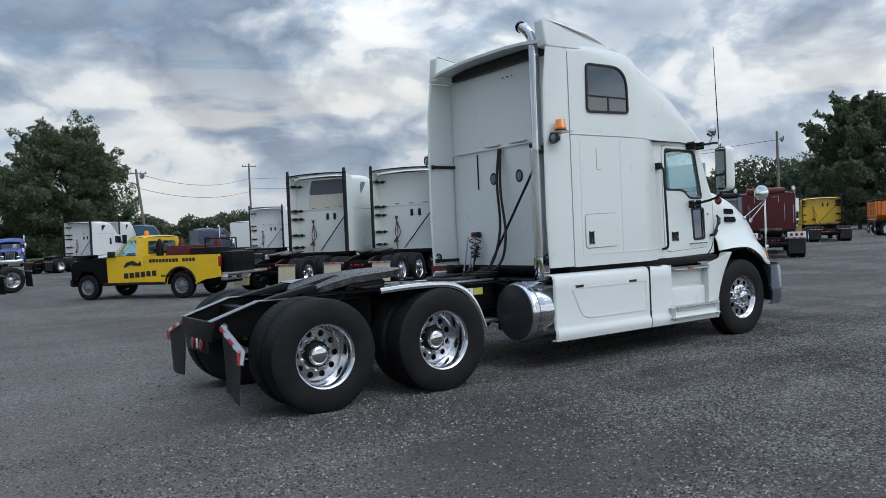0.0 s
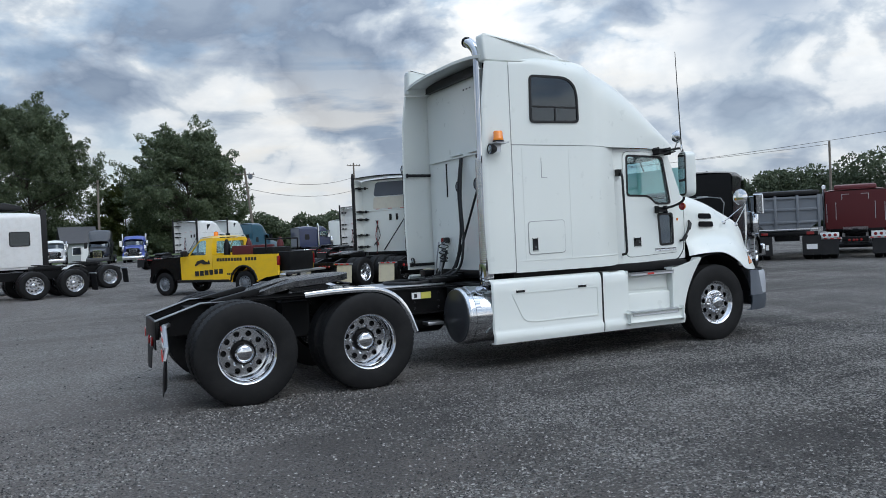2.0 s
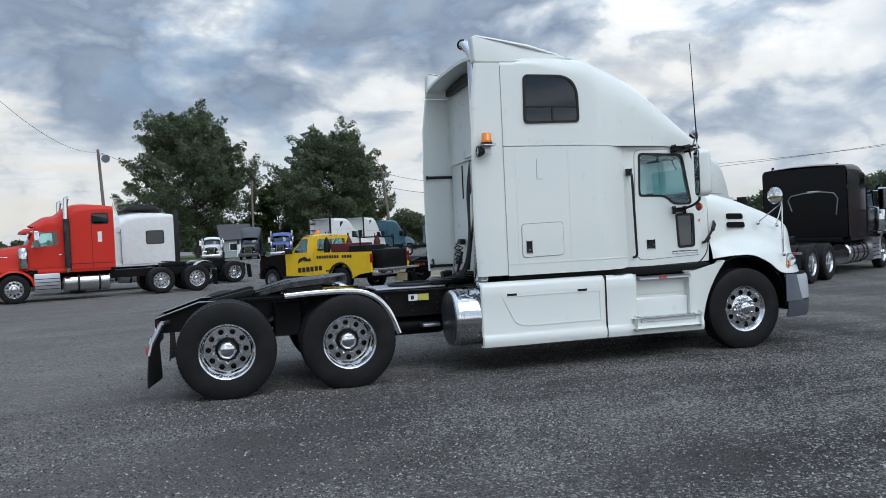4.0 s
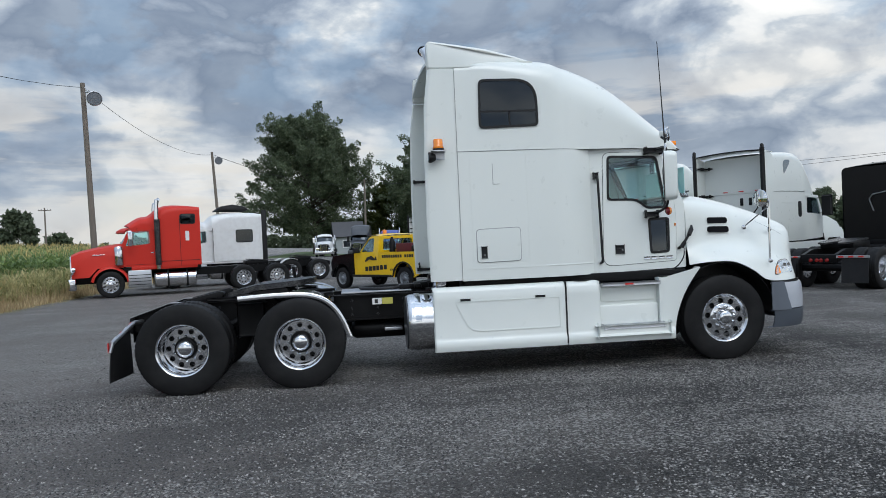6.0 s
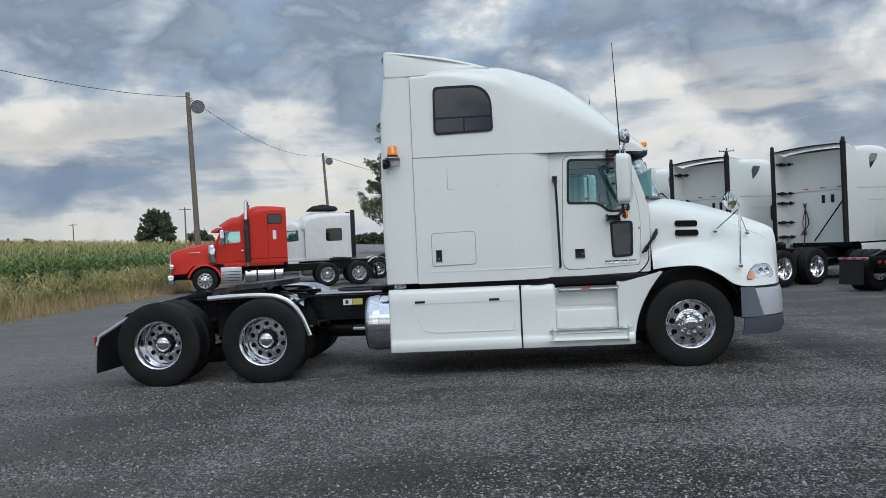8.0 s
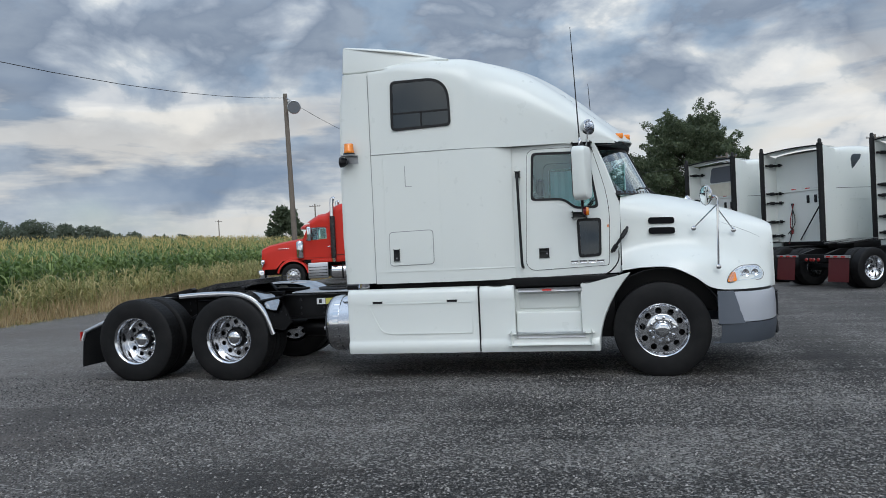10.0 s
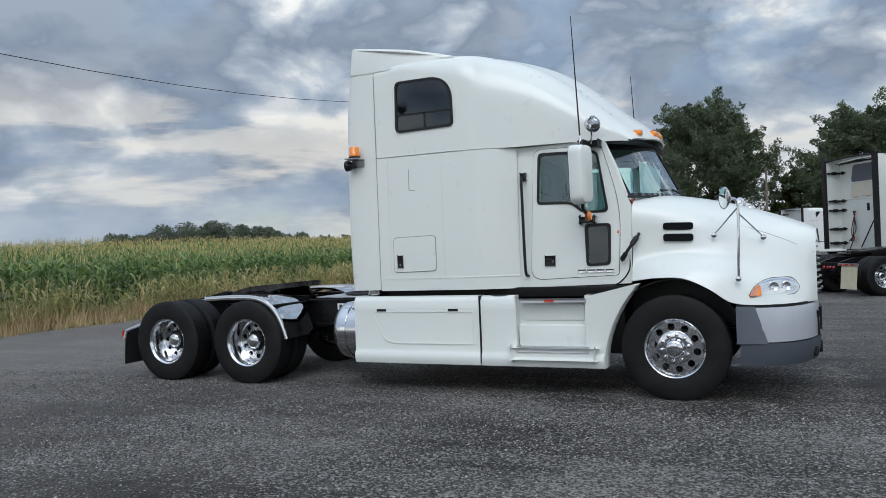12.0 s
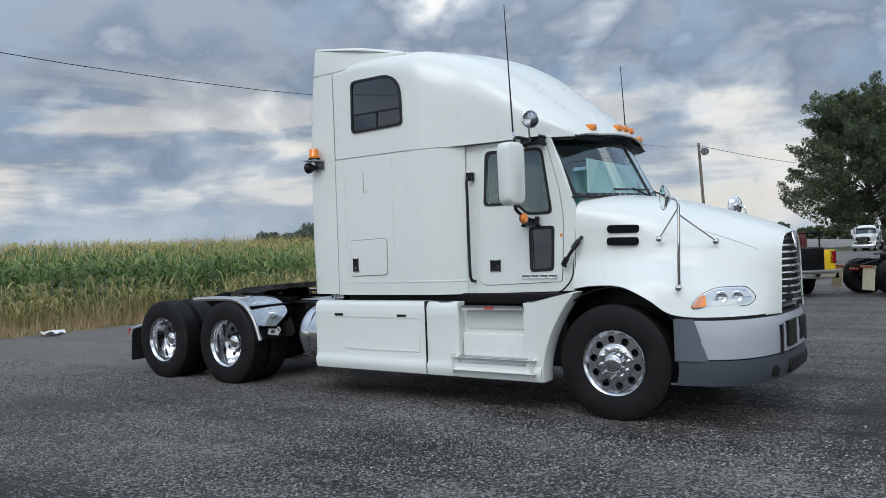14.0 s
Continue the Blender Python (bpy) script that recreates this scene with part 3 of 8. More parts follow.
# sleeper side details, both sides
WIN = rounded([(-3.012, 2.932), (-2.282, 2.948), (-2.292, 3.522), (-3.000, 3.522)], [0.07, 0.06, 0.40, 0.07], 8)
WIN_IN = rounded([(-2.984, 2.960), (-2.310, 2.976), (-2.320, 3.494), (-2.974, 3.494)], [0.05, 0.04, 0.37, 0.05], 8)
for s in (-1, 1):
    y = s * 1.205
    frame_ob = part("sleeper_window", plate(B(), WIN, [WIN_IN], xz(y), (0, s * 0.016, 0)), PLASTIC, truck, "black-framed sleeper window")
    part("pane", plate(B(), WIN_IN, [], xz(y + s * 0.002), (0, s * 0.004, 0)), DARK_GLASS, frame_ob)
    part("window_back", plate(B(), WIN_IN, [], xz(y + s * 0.0005), (0, -s * 0.0, 0.0001)), VOID, frame_ob)
    bm = B()
    box(bm, -2.984, -2.312, y, y + s * 0.013, 3.125, 3.145)
    box(bm, -2.645, -2.625, y, y + s * 0.013, 2.965, 3.135)
    part("glazing_bar", bm, PLASTIC, frame_ob)
    hatch_o = rounded([(-3.10, 1.325), (-2.555, 1.335), (-2.555, 1.745), (-3.10, 1.735)], 0.05, 4)
    hatch_i = rounded([(-3.092, 1.333), (-2.563, 1.343), (-2.563, 1.737), (-3.092, 1.727)], 0.045, 4)
    h = part("baggage_door", plate(B(), hatch_i, [], xz(y), (0, s * 0.010, 0)), WHITE, truck, "white rounded baggage door")
    part("seal", plate(B(), hatch_o, [hatch_i], xz(y), (0, s * 0.003, 0)), SEAM, h)
    bm = boxed(-3.045, -2.975, y + s * 0.006, y + s * 0.016, 1.385, 1.525, 0.008)
    hd = part("latch", bm, PLASTIC, h)
    part("key_lock", lathe(B(), [(0, 0), (0.011, 0), (0.011, 0.006), (0, 0.006)], 12, at(-3.01, y + s * 0.016, 1.42, ALONG_Y if s < 0 else ALONG_Y @ Matrix.Rotation(math.pi, 4, "X"))), CHROME, hd)
    # panel seams, thin dark joints
    bm = B()
    for a, b in (((-3.284, 1.13), (-3.284, 3.62)), ((-3.29, 2.668), (-2.25, 2.664))):
        dx, dz = b[0] - a[0], b[1] - a[1]
        if abs(dx) < abs(dz):
            box(bm, a[0] - 0.003, a[0] + 0.003, y - s * 0.01, y + s * 0.0025, a[1], b[1])
        else:
            box(bm, a[0], b[0], y - s * 0.01, y + s * 0.0025, a[1] - 0.003, a[1] + 0.003)
    skin(bm, [[(x, s * (side_y(x, JOINT) + d), z) for d, z in ((0.003, JOINT - 0.003), (0.003, JOINT + 0.003))] for x in cols[3:]])
    part("panel_joint", bm, SEAM, truck)
    bm = B()
    skin(bm, [[(x, s * (side_y(x, 1.26) + d), z) for d, z in ((0.0, 1.25), (0.004, 1.255), (0.004, 1.266), (0.0, 1.271))] for x in cols[3:]])
    for x in (-3.14, -2.455):
        box(bm, x - 0.003, x + 0.003, y, y + s * 0.003, 1.27, 2.62)
    box(bm, -3.27, -2.25, y, y + s * 0.004, 1.255, 1.266)
    part("panel_ridge", bm, WHITE, truck)
    bm = boxed(-2.872, -2.866, y - s * 0.002, y + s * 0.004, 2.265, 2.51)
    box(bm, -2.866, -2.79, y - s * 0.002, y + s * 0.004, 2.263, 2.269)
    part("angle_trim", bm, SEAM, truck)

# beacons and lamps at the back of the sleeper
for s in (-1, 1):
    bm = B()
    box(bm, -3.60, -3.44, s * 1.205, s * 1.40, 2.665, 2.675, 0.003)
    box(bm, -3.60, -3.44, s * 1.208, s * 1.216, 2.58, 2.67, 0.003)
    br = part("beacon_bracket", bm, ALU_DULL, truck)
    part("beacon", lathe(B(), [(0, 0), (0.062, 0.0), (0.064, 0.02), (0.058, 0.03), (0.056, 0.10), (0.048, 0.112), (0, 0.114)], 24, at(-3.52, s * 1.30, 2.70)), AMBER, truck, "orange flashing beacon")
    part("beacon_base", lathe(B(), [(0, 0), (0.068, 0), (0.068, 0.026), (0, 0.028)], 24, at(-3.52, s * 1.30, 2.675)), PLASTIC, truck)
    lamp = part("work_lamp", lathe(B(), [(0, -0.05), (0.035, -0.045), (0.06, 0.0), (0.064, 0.035), (0.056, 0.04), (0.05, 0.03), (0, 0.028)], 24, at(-3.60, s * 1.29, 2.60, Matrix.Rotation(radians(-90), 4, "Y"))), PLASTIC, truck, "black round work lamp")
    part("lens", lathe(B(), [(0, 0), (0.05, 0), (0.035, 0.006), (0, 0.009)], 20, at(-3.632, s * 1.29, 2.60, Matrix.Rotation(radians(-90), 4, "Y"))), LENS, lamp)
    lamp = part("marker_lamp", lathe(B(), [(0.05, 0), (0.064, 0), (0.066, 0.018), (0.055, 0.022), (0.046, 0.012), (0, 0.010)], 24, at(-3.60, s * 1.12, 1.24, Matrix.Rotation(radians(-90), 4, "Y"))), PLASTIC, truck, "black round rear lamp")
    part("lens", lathe(B(), [(0, 0.012), (0.046, 0.012), (0.03, 0.02), (0, 0.022)], 20, at(-3.60, s * 1.12, 1.24, Matrix.Rotation(radians(-90), 4, "Y"))), LENS, lamp)

# ---- cab ----
def door_y(x, z):
    """The cab's side: narrowing forwards and slightly leaning in at the top."""
    return 1.047 - 0.02 * (x + 1.5) - 0.05 * min(1.0, max(0.0, (z - 1.35) / 1.25))


DOOR = rounded([(-1.50, 1.20), (-0.545, 1.235), (-0.505, 1.95), (-0.695, 2.615), (-1.44, 2.625)], [0.14, 0.03, 0.30, 0.06, 0.10], 5)
DOOR_GLASS = rounded([(-1.385, 2.045), (-1.02, 2.035), (-0.90, 1.925), (-0.665, 1.925), (-0.755, 2.535), (-1.36, 2.555)], [0.04, 0.10, 0.06, 0.05, 0.06, 0.05], 4)
DOOR_GLASS_O = rounded([(-1.412, 2.018), (-1.03, 2.008), (-0.91, 1.898), (-0.632, 1.898), (-0.735, 2.562), (-1.387, 2.582)], [0.05, 0.10, 0.06, 0.06, 0.07, 0.06], 4)
PEEP = rounded([(-0.855, 1.365), (-0.655, 1.375), (-0.645, 1.755), (-0.865, 1.755)], 0.03, 3)
PEEP_O = rounded([(-0.885, 1.335), (-0.628, 1.345), (-0.615, 1.785), (-0.895, 1.785)], 0.045, 3)
SIDE = rounded([(-1.66, 1.12), (-0.42, 1.15), (-0.40, 1.95), (-0.455, 2.07), (-0.66, 2.66), (-1.66, 2.66)], [0, 0.02, 0.05, 0.02, 0.02, 0], 3)
for s in (-1, 1):
    surf = lambda a, b, s=s: (a, s * door_y(a, b), b)
    out = lambda d, s=s: (lambda a, b: (a, s * (door_y(a, b) + d), b))
    part("cab_side", plate(B(), SIDE, [DOOR], out(-0.004), (0, -s * 0.05, 0)), WHITE, truck)
    d = part("door", plate(B(), rounded([(-1.494, 1.206), (-0.551, 1.241), (-0.511, 1.95), (-0.70, 2.609), (-1.435, 2.619)], [0.14, 0.03, 0.30, 0.06, 0.10], 5), [DOOR_GLASS, PEEP], out(0.004), (0, -s * 0.04, 0)), WHITE, truck, "white cab door with a black-edged window")
    part("door_seal", plate(B(), DOOR, [rounded([(-1.488, 1.212), (-0.557, 1.247), (-0.517, 1.95), (-0.705, 2.603), (-1.430, 2.613)], [0.14, 0.03, 0.30, 0.06, 0.10], 5)], out(-0.012), (0, -s * 0.02, 0)), PLASTIC, d)
    part("window_seal", plate(B(), DOOR_GLASS_O, [DOOR_GLASS], out(0.010), (0, -s * 0.03, 0)), PLASTIC, d)
    part("pane", plate(B(), DOOR_GLASS, [], out(-0.012), (0, -s * 0.004, 0)), GLASS, d).visible_shadow = False
    part("lower_window_frame", plate(B(), PEEP_O, [PEEP], out(0.012), (0, -s * 0.03, 0)), PLASTIC, d)
    part("lower_pane", plate(B(), PEEP, [], out(-0.008), (0, -s * 0.004, 0)), DARK_GLASS, d)
    y = s * door_y(-1.27, 1.41)
    hb = part("door_handle", boxed(-1.335, -1.222, y, y + s * 0.014, 1.352, 1.462, 0.007, 3), PLASTIC, d, "black recessed door handle")
    part("lever", boxed(-1.322, -1.235, y + s * 0.012, y + s * 0.022, 1.418, 1.45, 0.008), PLASTIC, hb)
    part("key_lock", lathe(B(), [(0, 0), (0.012, 0), (0.011, 0.006), (0, 0.006)], 12, at(-1.245, y + s * 0.014, 1.40, ALONG_Y if s < 0 else ALONG_Y @ Matrix.Rotation(math.pi, 4, "X"))), CHROME, hb)
    # maker's badge as a plain chrome shape
    bm = B()
    for i in range(4):
        x0 = -0.975 + i * 0.098
        box(bm, x0, x0 + 0.082, s * door_y(x0, 1.28) + s * 0.004, s * door_y(x0, 1.28) + s * 0.012, 1.272, 1.305, 0.004)
    part("badge", bm, CHROME, d, "chrome maker's badge bar")
    part("door_marker", boxed(-0.55, -0.535, s * 1.0, s * 1.03, 1.675, 1.70, 0.004), AMBER, truck)
    # grab handles
    g = part("grab_handle", tube(B(), [(-1.55, s * 1.02, 2.33), (-1.55, s * 1.11, 2.30), (-1.545, s * 1.122, 2.1), (-1.535, s * 1.135, 1.45), (-1.53, s * 1.125, 1.28), (-1.53, s * 1.04, 1.25)], 0.016, 8, 4), PLASTIC, truck, "long black grab handle behind the door")
    part("handle_foot", boxed(-1.575, -1.525, s * 1.005, s * 1.075, 2.30, 2.37, 0.008), PLASTIC, g)
    bm = B()
    tube(bm, [(-0.51, s * 1.03, 1.39), (-0.49, s * 1.085, 1.42), (-0.36, s * 1.075, 1.60), (-0.33, s * 1.02, 1.66)], 0.017, 8, 4)
    rod(bm, (-0.50, s * 1.09, 1.40), (-0.455, s * 1.098, 1.465), 0.027, 8)
    rod(bm, (-0.395, s * 1.09, 1.55), (-0.345, s * 1.06, 1.625), 0.027, 8)
    part("hood_latch", bm, PLASTIC, truck, "black rubber hood latch")
    # dark tube drawn in for the shadow line of the cab-to-hood gap
    part("hood_gap_seal", tube(B(), [(-0.425, s * 0.985, 1.95), (-0.43, s * 0.995, 1.65), (-0.432, s * 1.008, 1.42), (-0.45, s * 1.02, 1.27), (-0.56, s * 1.03, 1.15), (-0.70, s * 1.04, 1.125)], 0.008, 6, 4), PLASTIC, truck)

# windshield, pillars, wipers
def screen(u, z):
    """The curved windshield: u runs from -1 to 1 across."""
    k = (z - 2.06) / 0.60
    w = 0.985 - 0.075 * k
    xm = -0.02 - 0.30 * k
    return (xm - (0.44 - 0.02 * k) * abs(u) ** 2.3, u * w, z)


us = np.linspace(-1, 1, 29)
zs = np.linspace(2.06, 2.67, 9)
bm = skin(B(), [[screen(u * 0.965, z) for u in us] for z in zs])
part("windshield", bm, GLASS, truck, "curved tinted windshield").visible_shadow = False
bm = B()
for a, b in ((-1.0, -0.945), (0.945, 1.0)):
    skin(bm, [[screen(a + (b - a) * i / 4, z) for i in range(5)] for z in zs])
skin(bm, [[screen(u, z) for u in us] for z in (2.045, 2.06, 2.085)])
skin(bm, [[(Vector(screen(u, z)) + Vector((0.004, 0, 0))) for u in us] for z in (2.58, 2.66)])
solid(part("windshield_seal", bm, PLASTIC, truck), 0.02, 0)
part("windshield_divider", tube(B(), [Vector(screen(0, z)) + Vector((0.006, 0, 0)) for z in zs], 0.012, 6, 1), PLASTIC, truck)
for s in (-1, 1):
    bm = B()
    skin(bm, [[(-0.66 - 0.02, s * door_y(-0.66, 2.66) - s * 0.01, 2.66), screen(s, 2.66)], [(-0.56, s * door_y(-0.56, 2.38) - s * 0.006, 2.38), screen(s, 2.38)], [(-0.455, s * door_y(-0.455, 2.07) - s * 0.004, 2.07), screen(s, 2.05)]])
    solid(part("pillar", bm, WHITE, truck), 0.03, 0)
for y0, y1 in ((-0.60, -0.02), (0.15, 0.75)):
    bm = B()
    p0, p1 = Vector(screen(y0 / 0.98, 2.12)) + Vector((0.03, 0, 0)), Vector(screen(y1 / 0.98, 2.13)) + Vector((0.03, 0, 0))
    rod(bm, p0, p1, 0.010, 6)
    rod(bm, (p0 + p1) / 2 + Vector((0.01, 0, 0.01)), Vector((0.04, (y0 + y1) / 2 + 0.15, 2.05)), 0.010, 6)
    part("wiper", bm, PLASTIC, truck, "black windshield wiper")
# visor under the roof nose
bm = B()
skin(bm, [[(x + 0.13 * (1 - (u) ** 2), u * w, z) for u in us] for x, w, z in ((-0.44, 0.88, 2.655), (-0.415, 0.89, 2.643), (-0.46, 0.90, 2.628), (-0.66, 0.93, 2.636))])
solid(part("sun_visor", bm, PLASTIC, truck, "dark curved sun visor"), 0.012, 0)
for y, x, z in ((0.0, -0.285, 2.79), (-0.16, -0.288, 2.786), (0.16, -0.288, 2.786), (-0.62, -0.372, 2.752), (0.62, -0.372, 2.752)):
    part("cab_marker_lamp", boxed(x - 0.05, x + 0.045, y - 0.05, y + 0.05, z - 0.032, z + 0.028, 0.014), AMBER, truck, "amber cab roof marker lamp")

# cab inside
bm = B()
box(bm, -1.66, -0.45, -0.97, 0.97, 1.14, 1.22)
box(bm, -1.72, -1.66, -0.97, 0.97, 1.14, 2.62)
part("cab_floor", bm, INTERIOR, truck)
bm = boxed(-0.62, -0.36, -0.95, 0.95, 1.25, 1.98, 0.06)
box(bm, -0.75, -0.55, -0.30, 0.95, 1.45, 1.92, 0.05)
part("dashboard", bm, INTERIOR, truck, "grey dashboard")
for y in (-0.55, 0.55):
    bm = boxed(-1.45, -0.95, y - 0.25, y + 0.25, 1.42, 1.60, 0.06)
    box(bm, -1.52, -1.38, y - 0.25, y + 0.25, 1.55, 2.15, 0.06)
    box(bm, -1.50, -1.40, y - 0.14, y + 0.14, 2.15, 2.38, 0.05)
    box(bm, -1.35, -1.05, y - 0.18, y + 0.18, 1.2, 1.42, 0.02)
    part("cab_seat", bm, SEAT, truck, "grey high-backed cab seat")
part("steering_wheel", lathe(B(), [(0.20, -0.015), (0.235, -0.015), (0.235, 0.015), (0.20, 0.015)], 28, at(-0.86, 0.55, 1.92, Matrix.Rotation(radians(-50), 4, "Y")), closed=True), PLASTIC, truck)
bm = B()
box(bm, -0.43, -0.425, -0.86, 0.45, 2.09, 2.42, m=Matrix.Translation((0.10, 0, 0)))
part("sunshade", bm, PAPER, truck, "pale sunshade sheet behind the windshield")
bm = skin(B(), [[(-1.34 + 0.05 * i, 0.935 - 0.02 * (i % 2), z) for i in range(9)] for z in (2.0, 2.25, 2.5)])
solid(part("side_sunshade", bm, PAPER, truck, "pale sunshade in the far door window"), 0.006)

# ---- hood ----
# stations of x, then (y, z) pairs from the middle of the hood to the lower edge
HOOD_REAR = [(-0.41, 0, 2.085, 0.40, 2.080, 0.72, 2.055, 0.94, 1.975, 1.005, 1.84, 1.01, 1.64, 1.02, 1.42, 1.065, 1.30, 1.095, 1.175),
        (-0.16, 0, 2.080, 0.38, 2.070, 0.68, 2.035, 0.89, 1.94, 0.965, 1.80, 0.97, 1.62, 0.99, 1.44, 1.10, 1.315, 1.18, 1.205),
        (0.12, 0, 2.035, 0.37, 2.020, 0.64, 1.975, 0.83, 1.885, 0.915, 1.76, 0.94, 1.60, 0.98, 1.44, 1.13, 1.31, 1.215, 1.195),
        (0.36, 0, 1.980, 0.36, 1.960, 0.60, 1.905, 0.77, 1.82, 0.86, 1.70, 0.91, 1.55, 0.97, 1.41, 1.14, 1.265, 1.22, 1.085),
        (0.55, 0, 1.925, 0.35, 1.900, 0.57, 1.835, 0.72, 1.75, 0.81, 1.63, 0.875, 1.50, 0.95, 1.36, 1.11, 1.20, 1.19, 0.955)]
HOOD_NOSE = [(0.80, 0, 1.845, 0.33, 1.815, 0.51, 1.745, 0.64, 1.655, 0.73, 1.54, 0.80, 1.41, 0.88, 1.27, 1.01, 1.11, 1.09, 0.92),
        (1.02, 0, 1.765, 0.31, 1.730, 0.46, 1.66, 0.565, 1.57, 0.635, 1.45, 0.70, 1.32, 0.77, 1.19, 0.86, 1.05, 0.93, 0.92),
        (1.18, 0, 1.700, 0.29, 1.665, 0.42, 1.59, 0.495, 1.50, 0.545, 1.38, 0.58, 1.25, 0.63, 1.13, 0.69, 1.02, 0.74, 0.92),
        (1.275, 0, 1.650, 0.27, 1.615, 0.375, 1.54, 0.42, 1.45, 0.445, 1.33, 0.455, 1.21, 0.47, 1.10, 0.485, 1.00, 0.50, 0.92)]
HOOD = HOOD_REAR + HOOD_NOSE


def hood_ring(row):
    pts = [(-row[1 + 2 * i], row[2 + 2 * i]) for i in range(9)]
    fine_pts = [(p.x, p.y) for p in smooth_line([(a, b, 0) for a, b in pts], 4)]
    return [(row[0] + 0.06 * (1 - abs(y) / 1.2), y, z) for y, z in both(fine_pts)]


hood = part("hood", skin(B(), [hood_ring(r) for r in blend(HOOD, 6)]), WHITE, truck, "white sloping hood with flared fenders", 50)
solid(hood, 0.012)


def hood_side(x, z):
    """Half width of the hood at x and height z."""
    rws = HOOD
    for a, b in zip(rws, rws[1:]):
        if a[0] <= x <= b[0]:
            k = (x - a[0]) / (b[0] - a[0])
            row = [p + (q - p) * k for p, q in zip(a, b)]
            for i in range(8):
                y0, z0, y1, z1 = row[1 + 2 * i:5 + 2 * i]
                if z1 <= z <= z0:
                    return y0 + (y1 - y0) * (z0 - z) / max(1e-6, z0 - z1)
    return 1.0


for s in (-1, 1):
    for z, lift in ((1.72, 0.015), (1.605, 0.027)):
        vent = rounded([(-0.105, z - 0.035), (0.185, z - 0.043), (0.185, z + 0.032), (-0.105, z + 0.040)], 0.033, 4)
        v = part("hood_vent", plate(B(), vent, [], lambda a, b, s=s: (a + 0.01, s * (hood_side(a, b) + lift), b), (0, -s * 0.05, 0)), VOID, truck, "black slotted hood vent")
    # seam along the hood's shoulder
    pts = [(x + 0.06 * (1 - hood_side(x, z) / 1.2), s * (hood_side(x, z) + 0.001), z) for x, z in ((-0.38, 1.905), (-0.1, 1.875), (0.2, 1.82), (0.5, 1.735), (0.8, 1.625), (1.0, 1.54), (1.15, 1.46), (1.25, 1.40))]
    part("hood_seam", tube(B(), pts, 0.0045, 5, 3), SEAM, truck)
# wheel housings
for s in (-1, 1):
    bm = B()
    skin(bm, [[(0.0 + r * math.cos(a), s * y, 0.50 + r * math.sin(a)) for a in np.linspace(radians(10), radians(175), 15)] for y, r in ((0.62, 0.70), (1.14, 0.69))])
    skin(bm, [[(0.70 * math.cos(a), s * 0.62, 0.5 + 0.70 * math.sin(a)), (0, s * 0.62, 0.9)] for a in np.linspace(radians(10), radians(175), 15)])
    solid(part("wheel_housing", bm, PLASTIC, truck), 0.01)
bm = boxed(-0.40, 0.95, -0.45, 0.45, 0.62, 1.35, 0.05)
part("engine_block", bm, FRAME, truck)

# grille
bm = B()
G_OUT = rounded([(-0.455, 0.955), (0.455, 0.955), (0.40, 1.60), (-0.40, 1.60)], 0.05, 4)
G_IN = rounded([(-0.425, 0.985), (0.425, 0.985), (0.37, 1.57), (-0.37, 1.57)], 0.04, 4)
gx = lambda a, b: (1.375 - 0.05 * (b - 0.95) / 0.65 - 0.10 * (a / 0.45) ** 2, a, b)
gr = part("grille", plate(B(), G_OUT, [G_IN], gx, (-0.05, 0, 0)), CHROME, truck, "chrome-barred black radiator grille")
part("mesh_panel", plate(B(), G_IN, [], lambda a, b: (gx(a, b)[0] - 0.04, a, b), (-0.02, 0, 0)), PLASTIC, gr)
for i in range(9):
    z = 1.02 + 0.062 * i
    w = 0.425 - 0.055 * (z - 0.985) / 0.585
    bm = tube(B(), [gx(w * u, z) for u in np.linspace(-1, 1, 9)], 0.011, 6, 1)
    part("grille_bar", bm, CHROME, gr)
bm = B()
plate(bm, [(-0.10, 1.64), (0.0, 1.49), (0.10, 1.64), (0.0, 1.60)], [], lambda a, b: (gx(a, b)[0] + 0.015, a, b), (0.012, 0, 0))
part("hood_emblem", bm, CHROME, truck, "plain chrome emblem")

